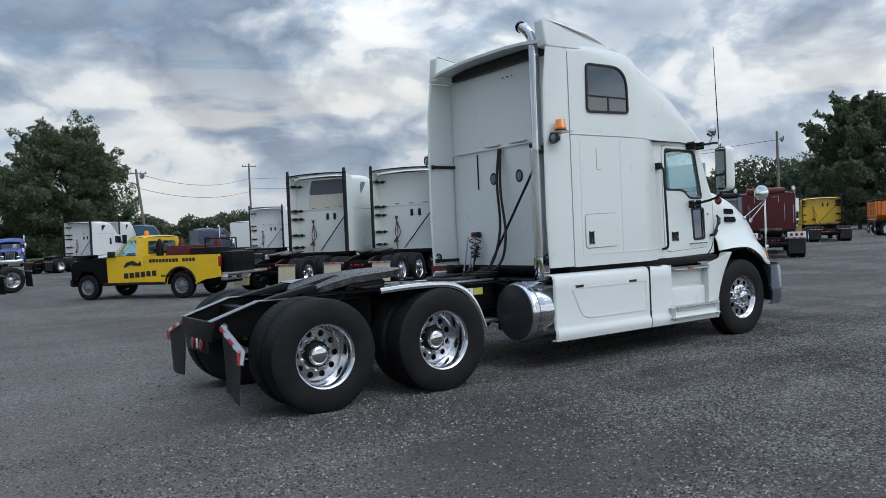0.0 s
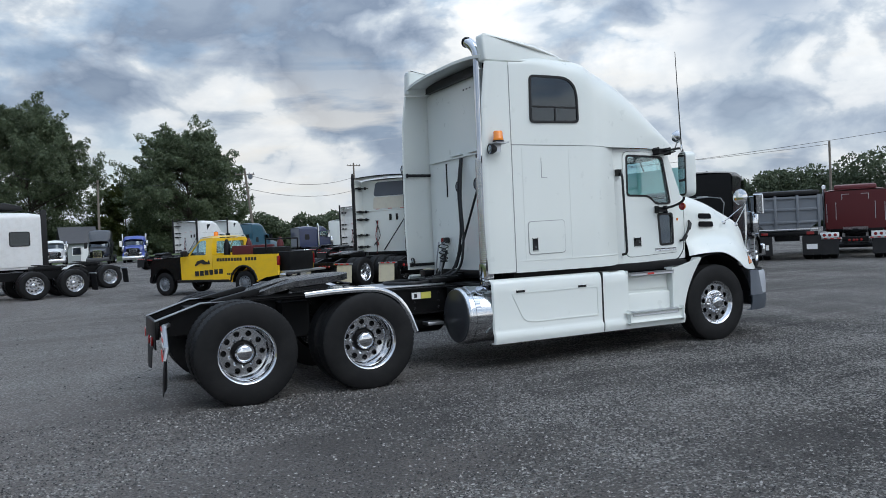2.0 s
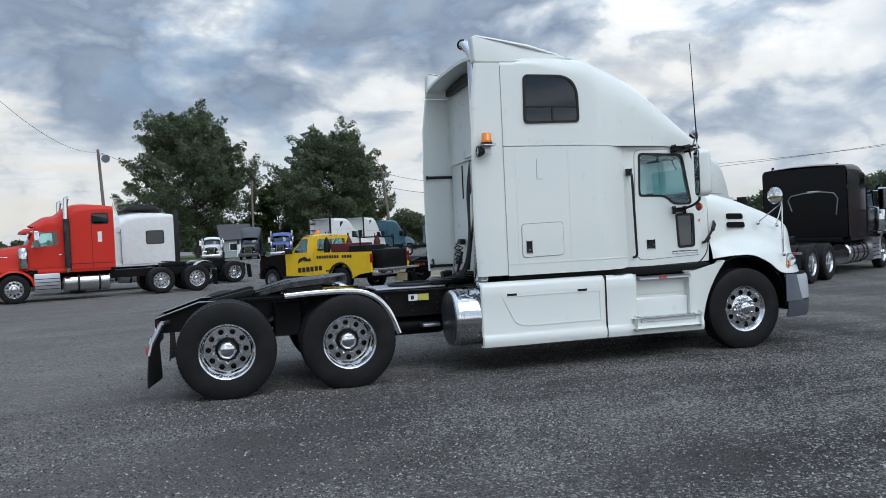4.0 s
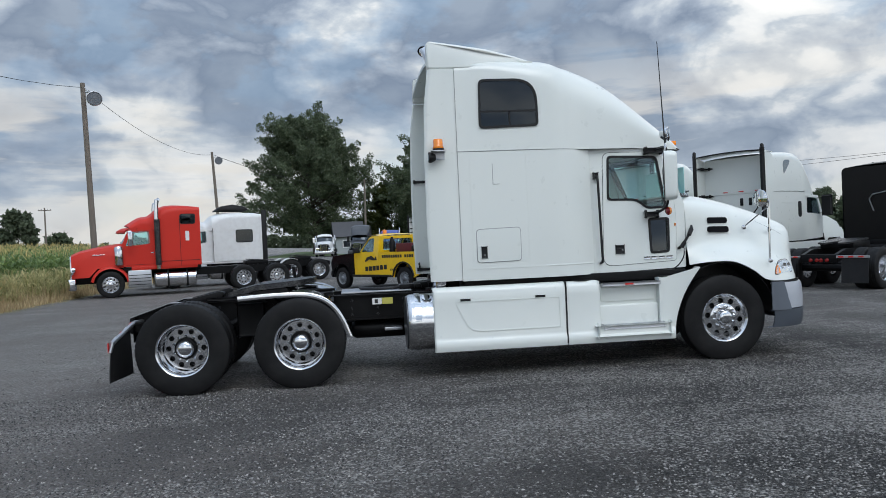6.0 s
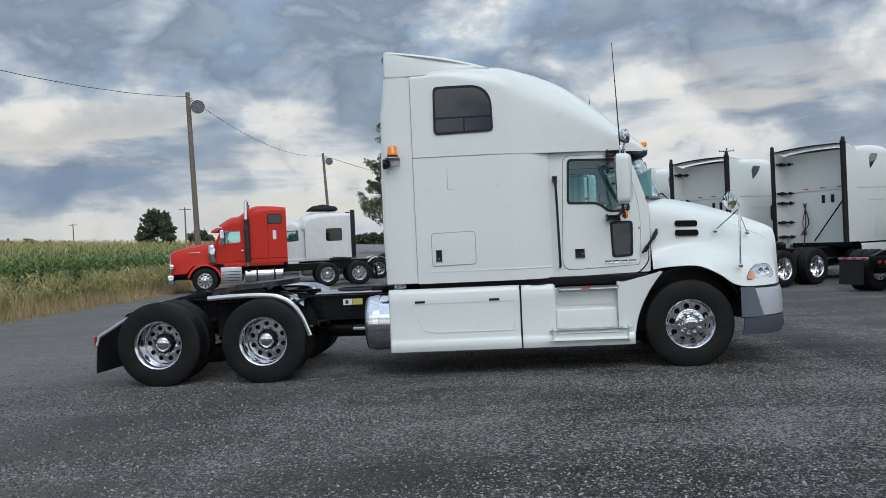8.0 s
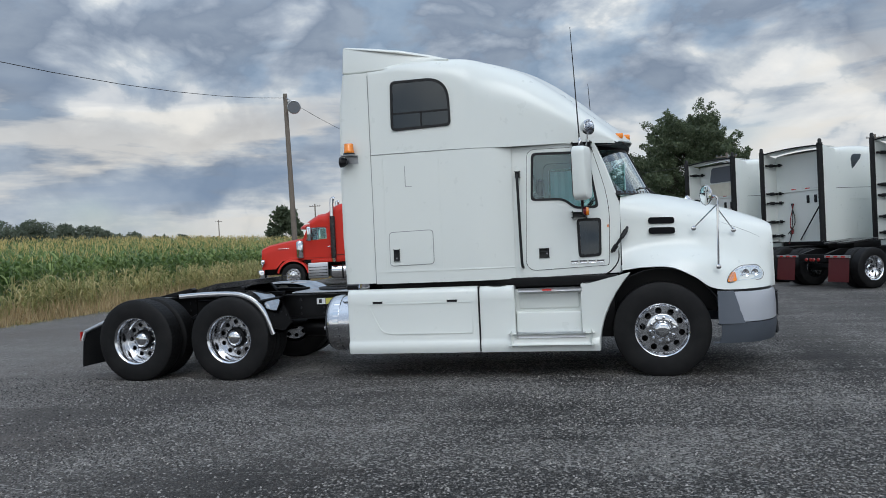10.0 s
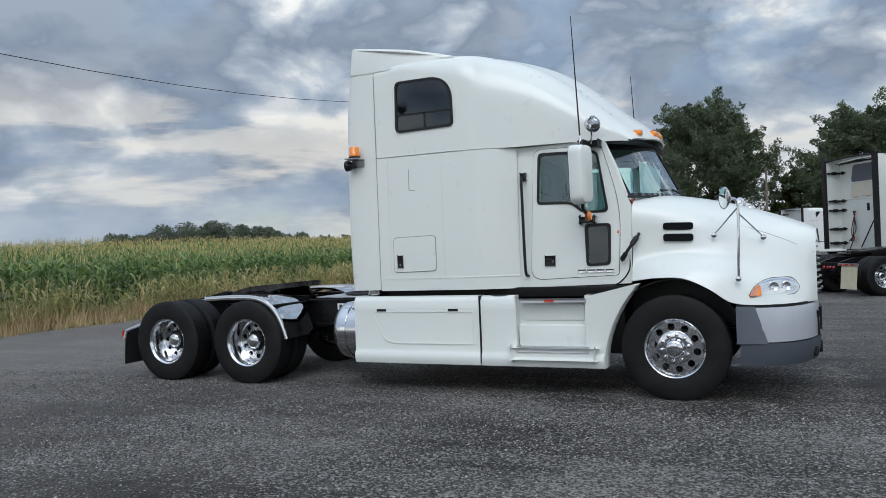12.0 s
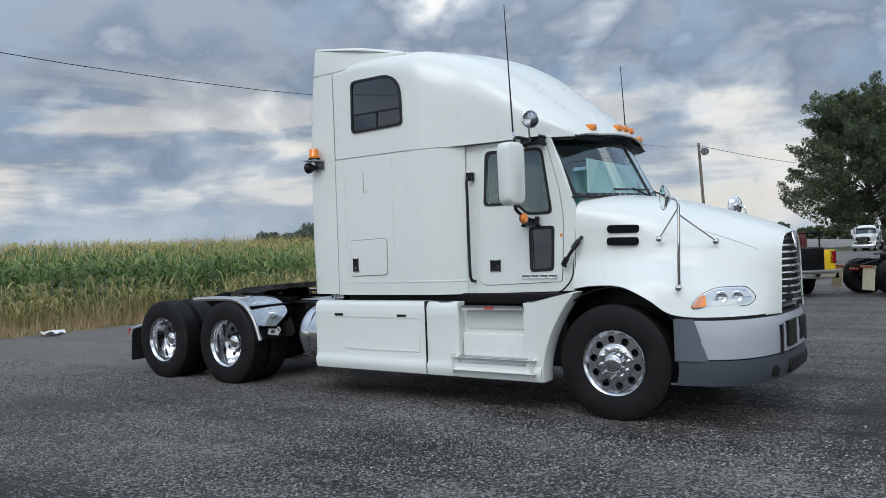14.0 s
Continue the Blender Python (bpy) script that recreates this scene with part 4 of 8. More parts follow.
# headlamps
for s in (-1, 1):
    HL = rounded([(0.668, 0.998), (1.09, 1.012), (1.125, 1.075), (1.06, 1.172), (0.83, 1.172), (0.715, 1.09)], [0.05, 0.05, 0.03, 0.05, 0.08, 0.05], 4)
    HLI = rounded([(0.68, 1.008), (1.082, 1.022), (1.115, 1.075), (1.052, 1.162), (0.835, 1.162), (0.725, 1.085)], [0.05, 0.05, 0.03, 0.05, 0.08, 0.05], 4)
    hs = lambda d, s=s: (lambda a, b: (a + 0.03, s * (hood_side(a, b) + d), b))
    rim = rounded([(0.663, 0.993), (1.092, 1.007), (1.130, 1.075), (1.063, 1.176), (0.828, 1.176), (0.711, 1.092)], [0.05, 0.05, 0.03, 0.05, 0.08, 0.05], 4)
    part("headlamp_seal", plate(B(), rim, [HL], hs(0.004), (0, -s * 0.04, 0)), PLASTIC, truck)
    hl = part("headlamp", plate(B(), HL, [], hs(0.001), (0, -s * 0.04, 0)), SILVER, truck, "clear headlamp with an amber corner")
    hl.data.materials[0] = LAMP_BOWL
    for x, r in ((0.885, 0.046), (0.995, 0.043)):
        rot = Matrix.Rotation(radians(s * 118), 4, "Z") @ Matrix.Rotation(radians(90), 4, "X") if s > 0 else Matrix.Rotation(radians(28), 4, "Z") @ Matrix.Rotation(radians(90), 4, "X")
        part("reflector", lathe(B(), [(0, 0.0), (r * 0.4, 0.004), (r, 0.022), (r * 1.1, 0.02)], 20, at(x + 0.03, s * (hood_side(x, 1.085) - 0.012), 1.088, rot)), LAMP_BOWL, hl)
    part("bowl_rib", plate(B(), [(0.84, 1.072), (1.09, 1.08), (1.09, 1.086), (0.84, 1.078)], [], hs(0.012), (0, -s * 0.012, 0)), LAMP_BOWL, hl)
    part("turn_lens", plate(B(), rounded([(0.68, 1.006), (0.79, 1.01), (0.785, 1.06), (0.775, 1.118), (0.735, 1.10)], 0.02, 3), [], hs(0.008), (0, -s * 0.006, 0)), AMBER, hl)
    part("lens", plate(B(), HLI, [], hs(0.022), (0, -s * 0.003, 0)), LENS, hl).visible_shadow = False

# bumper: stations round the front from the near wheel to the far one
def bump_line(d=0.0):
    pts = [(0.60, -1.225), (0.80, -1.205), (0.98, -1.13), (1.12, -0.98), (1.22, -0.78), (1.285, -0.52), (1.315, -0.22)]
    pts = [(a, b) for a, b in pts] + [(a, -b) for a, b in pts[::-1]]
    line = smooth_line([(a, b, 0) for a, b in pts], 4)
    return [(p.x - d * 0.8, p.y * (1 - d * 0.4)) for p in line]


bl = bump_line()
sil = [bl[i] for i in range(1, len(bl) - 1)]
bm = skin(B(), [[(a + o, b * (1 + o * 0.3), z) for a, b in sil] for z, o in ((0.572, 0.0), (0.577, 0.018), (0.72, 0.022), (0.86, 0.012), (0.90, -0.005), (0.905, -0.06))])
solid(part("bumper", bm, SILVER, truck, "silver-grey wraparound bumper", 40), 0.02)
bm = skin(B(), [[(a + o, b * (1 + o * 0.3), z) for a, b in bl] for z, o in ((0.345, -0.06), (0.35, -0.005), (0.41, 0.012), (0.48, 0.022), (0.563, 0.020), (0.568, -0.02))])
solid(part("lower_valance", bm, VALANCE, truck, "grey plastic lower bumper", 40), 0.02)
for s in (-1, 1):
    bm = B()
    q = [(0.598, -1.226), (0.66, -1.222), (0.72, -1.216)]
    skin(bm, [[(0.590, s * 1.236, z), (0.64, s * 1.246, z), (0.70, s * 1.243, z), (0.80 - 0.05 * (z - 0.5) / 0.4, s * 1.226 + s * 0.003, z), (0.885 - 0.12 * (z - 0.5) / 0.4, s * (1.196 + 0.030 * (z - 0.5) / 0.4), z)] for z in (0.562, 0.66, 0.78, 0.915)])
    solid(part("bumper_end", bm, SLATE, truck), 0.02)
    rot = Matrix.Rotation(radians(90), 4, "Y")
    part("fog_lamp", lathe(B(), [(0.0, 0.0), (0.045, 0.0), (0.05, 0.02), (0.042, 0.022), (0, 0.012)], 16, at(1.265, s * 0.66, 0.43, Matrix.Rotation(radians(s * 25), 4, "Z") @ rot)), PLASTIC, truck)
    bm = B()
    box(bm, 1.29, 1.318, s * 0.50, s * 0.55, 0.58, 0.82, 0.01, m=None)
    box(bm, 1.295, 1.345, s * 0.08, s * 0.40, 0.62, 0.84, 0.01)
    part("bumper_opening", bm, PLASTIC, truck)
part("lower_grille", boxed(1.30, 1.345, -0.36, 0.36, 0.38, 0.50, 0.01), PLASTIC, truck)
part("bumper_gasket", skin(B(), [[(a * 0.985, b * 0.985, z) for a, b in bl] for z in (0.895, 0.93)]), PLASTIC, truck)

# hood mirrors on tripods, door mirrors, spot lamps, aerials
for s in (-1, 1):
    bm = B()
    top = Vector((0.64, s * 1.14, 1.86))
    tube(bm, [(0.622, s * 1.15, 1.18), (0.63, s * 1.15, 1.5), (0.64, s * 1.145, 1.86), (0.62, s * 1.15, 1.945), (0.55, s * 1.17, 1.96)], 0.013, 8, 4)
    rod(bm, (0.395, s * 0.955, 1.615), (0.632, s * 1.145, 1.86), 0.008, 6)
    rod(bm, (0.842, s * 0.765, 1.575), (0.632, s * 1.145, 1.82), 0.008, 6)
    mm = part("hood_mirror", bm, CHROME, truck, "round chrome hood mirror on a tripod")
    for p in ((0.622, s * 1.16, 1.18), (0.395, s * 0.955, 1.612), (0.842, s * 0.765, 1.572)):
        part("mount", lathe(B(), [(0, 0), (0.03, 0), (0.026, 0.02), (0, 0.026)], 14, at(*p, Matrix.Rotation(radians(90 if s < 0 else -90), 4, "X"))), CHROME, mm)
    rot = Matrix.Rotation(radians(s * -34), 4, "Z") @ Matrix.Rotation(radians(-90), 4, "Y")
    part("mirror_head", lathe(B(), [(0, -0.055), (0.06, -0.045), (0.105, -0.012), (0.112, 0.006), (0.104, 0.010)], 28, at(0.52, s * 1.17, 1.965, rot) @ Matrix.Diagonal((1.0, 0.88, 1, 1))), CHROME, mm)
    part("mirror_glass", lathe(B(), [(0, 0.016), (0.06, 0.013), (0.105, 0.006)], 28, at(0.52, s * 1.17, 1.965, rot) @ Matrix.Diagonal((1.0, 0.88, 1, 1))), MIRROR, mm)
    bm = B()
    shell = rounded([(-0.11, -0.30), (0.11, -0.30), (0.12, 0.29), (-0.12, 0.29)], 0.085, 5)
    rings = []
    for dx, k in ((0.10, 0.55), (0.085, 0.82), (0.05, 0.96), (0.0, 1.0), (-0.05, 1.0)):
        rings.append([(dx, a * k, b * (k * 0.3 + 0.7)) for a, b in shell])
    skin(bm, rings, wrap=True, caps=True)
    mh = at(-0.80, s * 1.50, 2.275, Matrix.Rotation(radians(s * 20), 4, "Z"))
    bmesh.ops.transform(bm, matrix=mh, verts=bm.verts[:])
    mr = part("door_mirror", bm, WHITE, truck, "tall white door mirror on black arms")
    bm = B()
    plate(bm, [(a * 0.94, b * 0.95) for a, b in shell], [], yz(-0.056), (-0.006, 0, 0))
    bmesh.ops.transform(bm, matrix=mh, verts=bm.verts[:])
    part("bezel", bm, PLASTIC, mr)
    for z0, z1 in ((-0.26, -0.10), (-0.07, 0.26)):
        bm = B()
        plate(bm, rounded([(-0.095, z0), (0.095, z0), (0.10, z1), (-0.10, z1)], 0.03, 3), [], yz(-0.063), (-0.003, 0, 0))
        bmesh.ops.transform(bm, matrix=mh, verts=bm.verts[:])
        part("mirror_glass", bm, MIRROR, mr)
    bm = B()
    tube(bm, [(-0.80, s * 1.44, 1.99), (-0.80, s * 1.42, 1.93), (-0.80, s * 1.26, 1.87), (-0.82, s * 1.0, 1.83)], 0.017, 8, 4)
    box(bm, -0.93, -0.78, s * 1.0, s * 1.08, 1.80, 1.86, 0.02)
    part("mirror_arm", bm, PLASTIC, mr)
    bm = B()
    tube(bm, [(-0.79, s * 1.44, 2.56), (-0.79, s * 1.40, 2.62), (-0.78, s * 1.10, 2.62), (-0.78, s * 0.98, 2.62)], 0.015, 8, 4)
    box(bm, -0.90, -0.70, s * 0.98, s * 1.10, 2.59, 2.65, 0.02)
    part("mirror_arm", bm, PLASTIC, mr)
    part("mirror_lamp", lathe(B(), [(0, -0.03), (0.04, -0.025), (0.052, 0.0), (0.04, 0.025), (0, 0.03)], 18, at(-0.76, s * 1.36, 1.855, ALONG_X)), AMBER, mr, "amber turn lamp below the mirror")
    part("rear_lens", lathe(B(), [(0, -0.036), (0.03, -0.034), (0.047, -0.018), (0.053, -0.004)], 18, at(-0.762, s * 1.36, 1.855, ALONG_X)), RED_LENS, mr)
    bm = B()
    rod(bm, (-0.74, s * 1.22, 2.60), (-0.72, s * 1.27, 2.72), 0.010, 8)
    turn = Matrix.Rotation(radians(s * 38), 4, "Z") @ ALONG_X
    lathe(bm, [(0, -0.085), (0.045, -0.075), (0.075, -0.035), (0.086, 0.0), (0.088, 0.02), (0.078, 0.024)], 28, at(-0.71, s * 1.27, 2.795, turn))
    sp = part("spot_lamp", bm, CHROME, truck, "round chrome spot lamp on the cab roof")
    part("lens", lathe(B(), [(0, 0.036), (0.05, 0.032), (0.078, 0.022)], 28, at(-0.71, s * 1.27, 2.795, turn)), LENS, sp)
    ay, ax = (-1.43, -0.80) if s < 0 else (1.20, -0.72)
    an = part("aerial", rod(B(), (ax, ay, 2.60), (ax - 0.05, ay, 3.88 if s < 0 else 3.75), 0.009, 6, 0.004), PLASTIC, truck, "thin black whip aerial")
    part("spring_base", lathe(B(), [(0, 0), (0.014, 0), (0.016, 0.06), (0.008, 0.09), (0, 0.09)], 10, at(ax, ay, 2.58)), CHROME, an)

# ---- side skirts of the white tractor ----
def skirt_profile(top, d=0.0):
    """Across section of a side skirt: (outward y, z) from the rolled top edge to the lower lip."""
    return [(1.10, top), (1.185, top + 0.002), (1.225, top - 0.02), (1.243, top - 0.06), (1.245, 0.90), (1.243, 0.46), (1.250, 0.425), (1.268, 0.400), (1.266, 0.335), (1.252, 0.292), (1.20, 0.288)]


for s in (-1, 1):
    bm = skin(B(), [[(x, s * (y - dy), z) for y, z in skirt_profile(1.055)] for x, dy in ((-3.655, 0.03), (-3.64, 0.006), (-3.60, 0), (-2.08, 0), (-2.052, 0.006), (-2.048, 0.03))])
    sk = part("rear_side_skirt", bm, WHITE, truck, "white side skirt over the fuel tank")
    solid(sk, 0.02)
    O = rounded([(-3.40, 0.885), (-2.12, 0.885), (-2.12, 0.515), (-3.12, 0.515), (-3.24, 0.55)], [0.03, 0.03, 0.03, 0.12, 0.2], 4)
    I = rounded([(-3.385, 0.875), (-2.13, 0.875), (-2.13, 0.525), (-3.12, 0.525), (-3.235, 0.56)], [0.03, 0.03, 0.03, 0.12, 0.2], 4)
    part("panel_edge", plate(B(), O, [I], xz(s * 1.244), (0, s * 0.006, 0)), WHITE, sk)
    for x in (-3.27, -2.36):
        part("latch_slot", boxed(x - 0.06, x + 0.06, s * 1.238, s * 1.2495, 0.885, 0.912, 0.004), PLASTIC, sk)
    # added dark strip stands in for the shaded gap between the skirts
    part("skirt_gasket", boxed(-2.050, -2.034, s * 1.12, s * 1.244, 0.31, 1.050, 0.004), PLASTIC, sk)
    # front skirt: body rear of the step, arch piece ahead of it
    def fskin(xs, prof):
        return skin(B(), [[(x + (dx if z > 0.4 else 0), s * (y - dy), z) for y, z in prof] for x, dy, dx in xs])
    sk = part("front_side_skirt", fskin(((-2.036, 0.03, 0), (-2.032, 0.006, 0), (-2.00, 0, 0), (-1.64, 0, 0)), skirt_profile(1.05)), WHITE, truck, "white side skirt with entry steps")
    solid(sk, 0.02)
    bm = B()
    ring = []
    for k in range(9):
        f = k / 8
        z = 0.29 + (1.145 - 0.29) * f
        xf = -0.675 + 0.01 * f + 0.345 * f ** 2.1
        ring.append([(-0.85, s * 1.245, min(z, 1.04)), (-0.78, s * 1.246, min(z, 1.05)), (xf - 0.05, s * 1.246, z), (xf - 0.012, s * 1.238, z), (xf, s * 1.21, z), (xf, s * 1.06, z)])
    skin(bm, ring)
    ar = part("arch_panel", bm, WHITE, sk)
    solid(ar, 0.015)
    bm = skin(B(), [[(x, s * y, z) for y, z in ((1.243, 0.445), (1.250, 0.425), (1.268, 0.400), (1.266, 0.335), (1.252, 0.292), (1.20, 0.288))] for x in (-1.64, -1.2, -0.85, -0.69)])
    solid(part("lower_lip", bm, WHITE, sk), 0.02)
    bm = skin(B(), [[(x, s * y, z) for y, z in ((1.06, 1.045), (1.18, 1.05), (1.23, 1.035), (1.245, 1.00))] for x in (-0.86, -0.60, -0.5)])
    solid(part("front_top_edge", bm, WHITE, sk), 0.02)
    # recessed entry: back panel, reveals, two treads
    part("recess_back", boxed(-1.64, -0.85, s * 1.12, s * 1.135, 0.42, 1.0), WHITE, sk)
    part("recess_side", boxed(-1.645, -1.625, s * 1.13, s * 1.242, 0.42, 1.045), WHITE, sk)
    part("recess_side", boxed(-0.87, -0.85, s * 1.13, s * 1.242, 0.42, 1.045), WHITE, sk)
    part("kick_panel", prism(B(), [(-1.62, 0.42), (-0.87, 0.42), (-0.87, 0.74), (-1.62, 0.74)], s * 1.134, s * 1.19, 0.022, 3), WHITE, sk)
    part("recess_panel", prism(B(), rounded([(-1.585, 0.775), (-0.90, 0.775), (-0.90, 0.955), (-1.585, 0.955)], 0.03, 3), s * 1.134, s * 1.146, 0.005), WHITE, sk)
    bm = B()
    box(bm, -1.67, -0.77, s * 1.16, s * 1.290, 0.372, 0.500, 0.035, 3)
    part("lower_step", bm, WHITE, sk)
    part("tread", boxed(-1.60, -0.84, s * 1.17, s * 1.293, 0.452, 0.508, 0.008), ALU_DULL, sk, "grooved aluminium step tread")
    part("upper_tread", boxed(-1.58, -0.86, s * 1.15, s * 1.252, 0.975, 1.01, 0.006), ALU_DULL, sk)
    part("step_lamp", boxed(-1.30, -1.20, s * 1.25, s * 1.257, 0.982, 1.0, 0.003), RED_TAPE, sk)
    for x in (-1.83, -0.74):
        part("top_recess", lathe(B(), [(0, 0), (0.10, 0), (0.105, 0.006), (0.0, 0.006)], 20, at(x, s * 1.165, 1.0545) @ Matrix.Diagonal((1.1, 0.5, 1, 1))), PLASTIC, sk)
bm = boxed(-3.6, -0.5, -1.05, 1.05, 0.42, 0.98, 0.02)
part("skirt_backing", bm, FRAME, truck)
bm = boxed(-3.25, -0.45, -1.08, 1.08, 1.02, 1.13, 0.01)
part("cab_underside", bm, FRAME, truck)

# ---- chassis ----
for s in (-1, 1):
    rail = [(-7.33, 0.66), (-7.33, 0.83), (-6.86, 0.985), (-4.2, 0.985), (-3.0, 0.985), (1.0, 0.95), (1.0, 0.68), (-4.2, 0.665), (-6.6, 0.665)]
    bm = prism(B(), rail, s * 0.38, s * 0.395)
    prism(bm, [(-7.33, 0.82), (-6.86, 0.975), (1.0, 0.94), (1.0, 0.955), (-6.86, 0.99), (-7.33, 0.835)], s * 0.38, s * 0.47)
    box(bm, -6.6, 1.0, s * 0.38, s * 0.47, 0.655, 0.67)
    part("frame_rail", bm, FRAME, truck, "black steel frame rail")
    for x in np.arange(-6.6, -3.7, 0.33):
        for z in (0.72, 0.80, 0.90):
            child("rail_bolt", shared("rail_bolt", lambda: lathe(B(), [(0, 0), (0.016, 0), (0.014, 0.014), (0, 0.016)], 6), STEEL), truck, at(x, s * 0.395, z, Matrix.Rotation(radians(90 if s < 0 else -90), 4, "X")))
    # suspension
    bm = B()
    tube(bm, [(-7.0, s * 0.55, 0.60), (-6.5, s * 0.55, 0.50), (-5.86, s * 0.55, 0.78), (-5.2, s * 0.55, 0.50), (-4.7, s * 0.55, 0.60)], 0.05, 8, 5)
    box(bm, -6.02, -5.70, s * 0.40, s * 0.62, 0.55, 0.95, 0.03)
    part("leaf_spring", bm, FRAME, truck)
    for x in (-6.75, -5.0):
        part("shock_absorber", rod(B(), (x, s * 0.50, 0.45), (x + 0.12, s * 0.45, 0.90), 0.035, 10), FRAME, truck)
bm = boxed(-7.345, -7.30, -0.47, 0.47, 0.64, 0.835, 0.012)
part("rear_crossmember", bm, FRAME, truck, "black rear crossmember")
# bright strips laid on for the highlight along the rails' top edges
for s in (-1, 1):
    part("rail_edge", prism(B(), [(-7.34, 0.836), (-6.86, 0.992), (-6.5, 0.992), (-6.5, 0.998), (-6.86, 0.998), (-7.34, 0.842)], s * 0.36, s * 0.47), ALU_DULL, truck)
for x in (-6.9, -6.2, -5.86, -4.6, -3.8):
    part("crossmember", boxed(x - 0.06, x + 0.06, -0.38, 0.38, 0.70, 0.93, 0.01), FRAME, truck)
for x in (-6.555, -5.23):
    bm = rod(B(), (x, -0.95, 0.5), (x, 0.95, 0.5), 0.075, 14)
    lathe(bm, [(0, -0.2), (0.13, -0.16), (0.20, -0.05), (0.20, 0.08), (0.12, 0.17), (0, 0.2)], 20, at(x + 0.02, 0, 0.52, ALONG_X))
    part("drive_axle", bm, FRAME, truck, "black drive axle with differential")
part("drive_shaft", rod(B(), (-5.0, 0, 0.55), (-2.4, 0, 0.70), 0.055, 12), FRAME, truck)
part("front_axle", boxed(-0.06, 0.06, -0.85, 0.85, 0.36, 0.48, 0.02), FRAME, truck)
for s in (-1, 1):
    part("air_tank", lathe(B(), [(0, -0.40), (0.09, -0.38), (0.12, -0.33), (0.12, 0.33), (0.09, 0.38), (0, 0.40)], 18, at(-4.25, s * 0.25, 0.52, ALONG_X)), FRAME, truck)

# rear lamps and flaps
for y in (-0.16, 0.10):
    lp = part("tail_lamp", lathe(B(), [(0, 0), (0.052, 0), (0.055, 0.012), (0.045, 0.022), (0, 0.026)], 20, at(-7.345, y - 0.02, 0.60, Matrix.Rotation(radians(-90), 4, "Y"))), RED_LENS, truck, "round red tail lamp")
part("lamp_bar", boxed(-7.34, -7.325, -0.36, 0.36, 0.52, 0.67, 0.006), FRAME, truck)
part("backup_lamp", boxed(-7.355, -7.34, -0.045, 0.0, 0.55, 0.65, 0.01), WHITE_TAPE, truck)
for s in (-1, 1):
    bm = B()
    rod(bm, (-7.20, s * 0.42, 0.79), (-7.26, s * 0.62, 0.79), 0.025, 8)
    rod(bm, (-7.262, s * 0.56, 0.79), (-7.325 if s < 0 else -7.245, s * 1.235, 0.625), 0.026, 8)
    hg = part("flap_hanger", bm, ALU_DULL, truck, "mud flap hanger with red and white tape")
    for i in range(4):
        y0 = 0.58 + 0.155 * i
        k = (y0 - 0.56) / 0.675
        xt, zt = -7.295 - (0.063 if s < 0 else -0.017) * k, 0.785 - 0.165 * k
        part("tape", plate(B(), [(y0, zt - 0.018), (y0 + 0.15, zt - 0.055), (y0 + 0.15, zt - 0.02), (y0, zt + 0.018)], [], lambda a, b, xt=xt, s=s: (xt, s * a, b), (-0.004, 0, 0)), RED_TAPE if i % 2 == 0 else WHITE_TAPE, hg)
    bm = B()
    xe = -7.32 if s < 0 else -7.24
    rod(bm, (xe, s * 1.23, 0.64), (xe - 0.03, s * 1.25, 0.52), 0.022, 8)
    part("hanger_end", bm, ALU_DULL, hg)
    part("tape", boxed(xe - 0.052, xe - 0.046, s * 1.215, s * 1.265, 0.52, 0.63, 0.0), RED_TAPE, hg)
    bm = skin(B(), [[(-7.285 - (0.06 if s < 0 else -0.04) * u - 0.015 * f + 0.02 * math.sin(4 * u + s + 2 * f), s * (0.66 + 0.57 * u), (0.755 - 0.155 * u) * (1 - f) + (0.19 - 0.02 * u) * f) for u in np.linspace(0, 1, 7)] for f in np.linspace(0, 1, 8)])
    solid(part("mud_flap", bm, FLAP, truck, "black rubber mud flap"), 0.012)

# fifth wheel
bm = B()
outer = rounded([(-6.30, -0.16), (-6.18, -0.42), (-5.62, -0.48), (-5.25, -0.46), (-5.08, -0.25), (-5.08, 0.25), (-5.25, 0.46), (-5.62, 0.48), (-6.18, 0.42), (-6.30, 0.16), (-5.75, 0.05), (-5.75, -0.05)], [0.03, 0.1, 0.2, 0.15, 0.12, 0.12, 0.15, 0.2, 0.1, 0.03, 0.05, 0.05], 4)
plate(bm, outer, [], lambda a, b: (a, b, 1.180 + (a + 5.6) * 0.07 - max(0, -5.95 - a) * 0.30), (0, 0, -0.07))
fw = part("fifth_wheel", bm, STEEL, truck, "greasy black fifth wheel coupling plate")
for s in (-1, 1):
    bm = prism(B(), [(-5.95, 0.99), (-5.30, 0.99), (-5.48, 1.16), (-5.76, 1.16)], s * 0.33, s * 0.45, 0.01)
    part("pivot_bracket", bm, FRAME, fw)
    part("slide_rail", boxed(-6.4, -4.85, s * 0.38, s * 0.48, 0.995, 1.03, 0.006), FRAME, fw)
    part("ramp", prism(B(), [(-6.75, 1.0), (-6.72, 1.012), (-6.25, 1.11), (-6.20, 1.09), (-6.25, 1.0)], s * 0.30, s * 0.42, 0.006), FRAME, fw)
part("release_handle", tube(B(), [(-5.3, -0.40, 1.14), (-5.28, -0.60, 1.12), (-5.27, -0.80, 1.12)], 0.012, 6, 4), STEEL, fw)

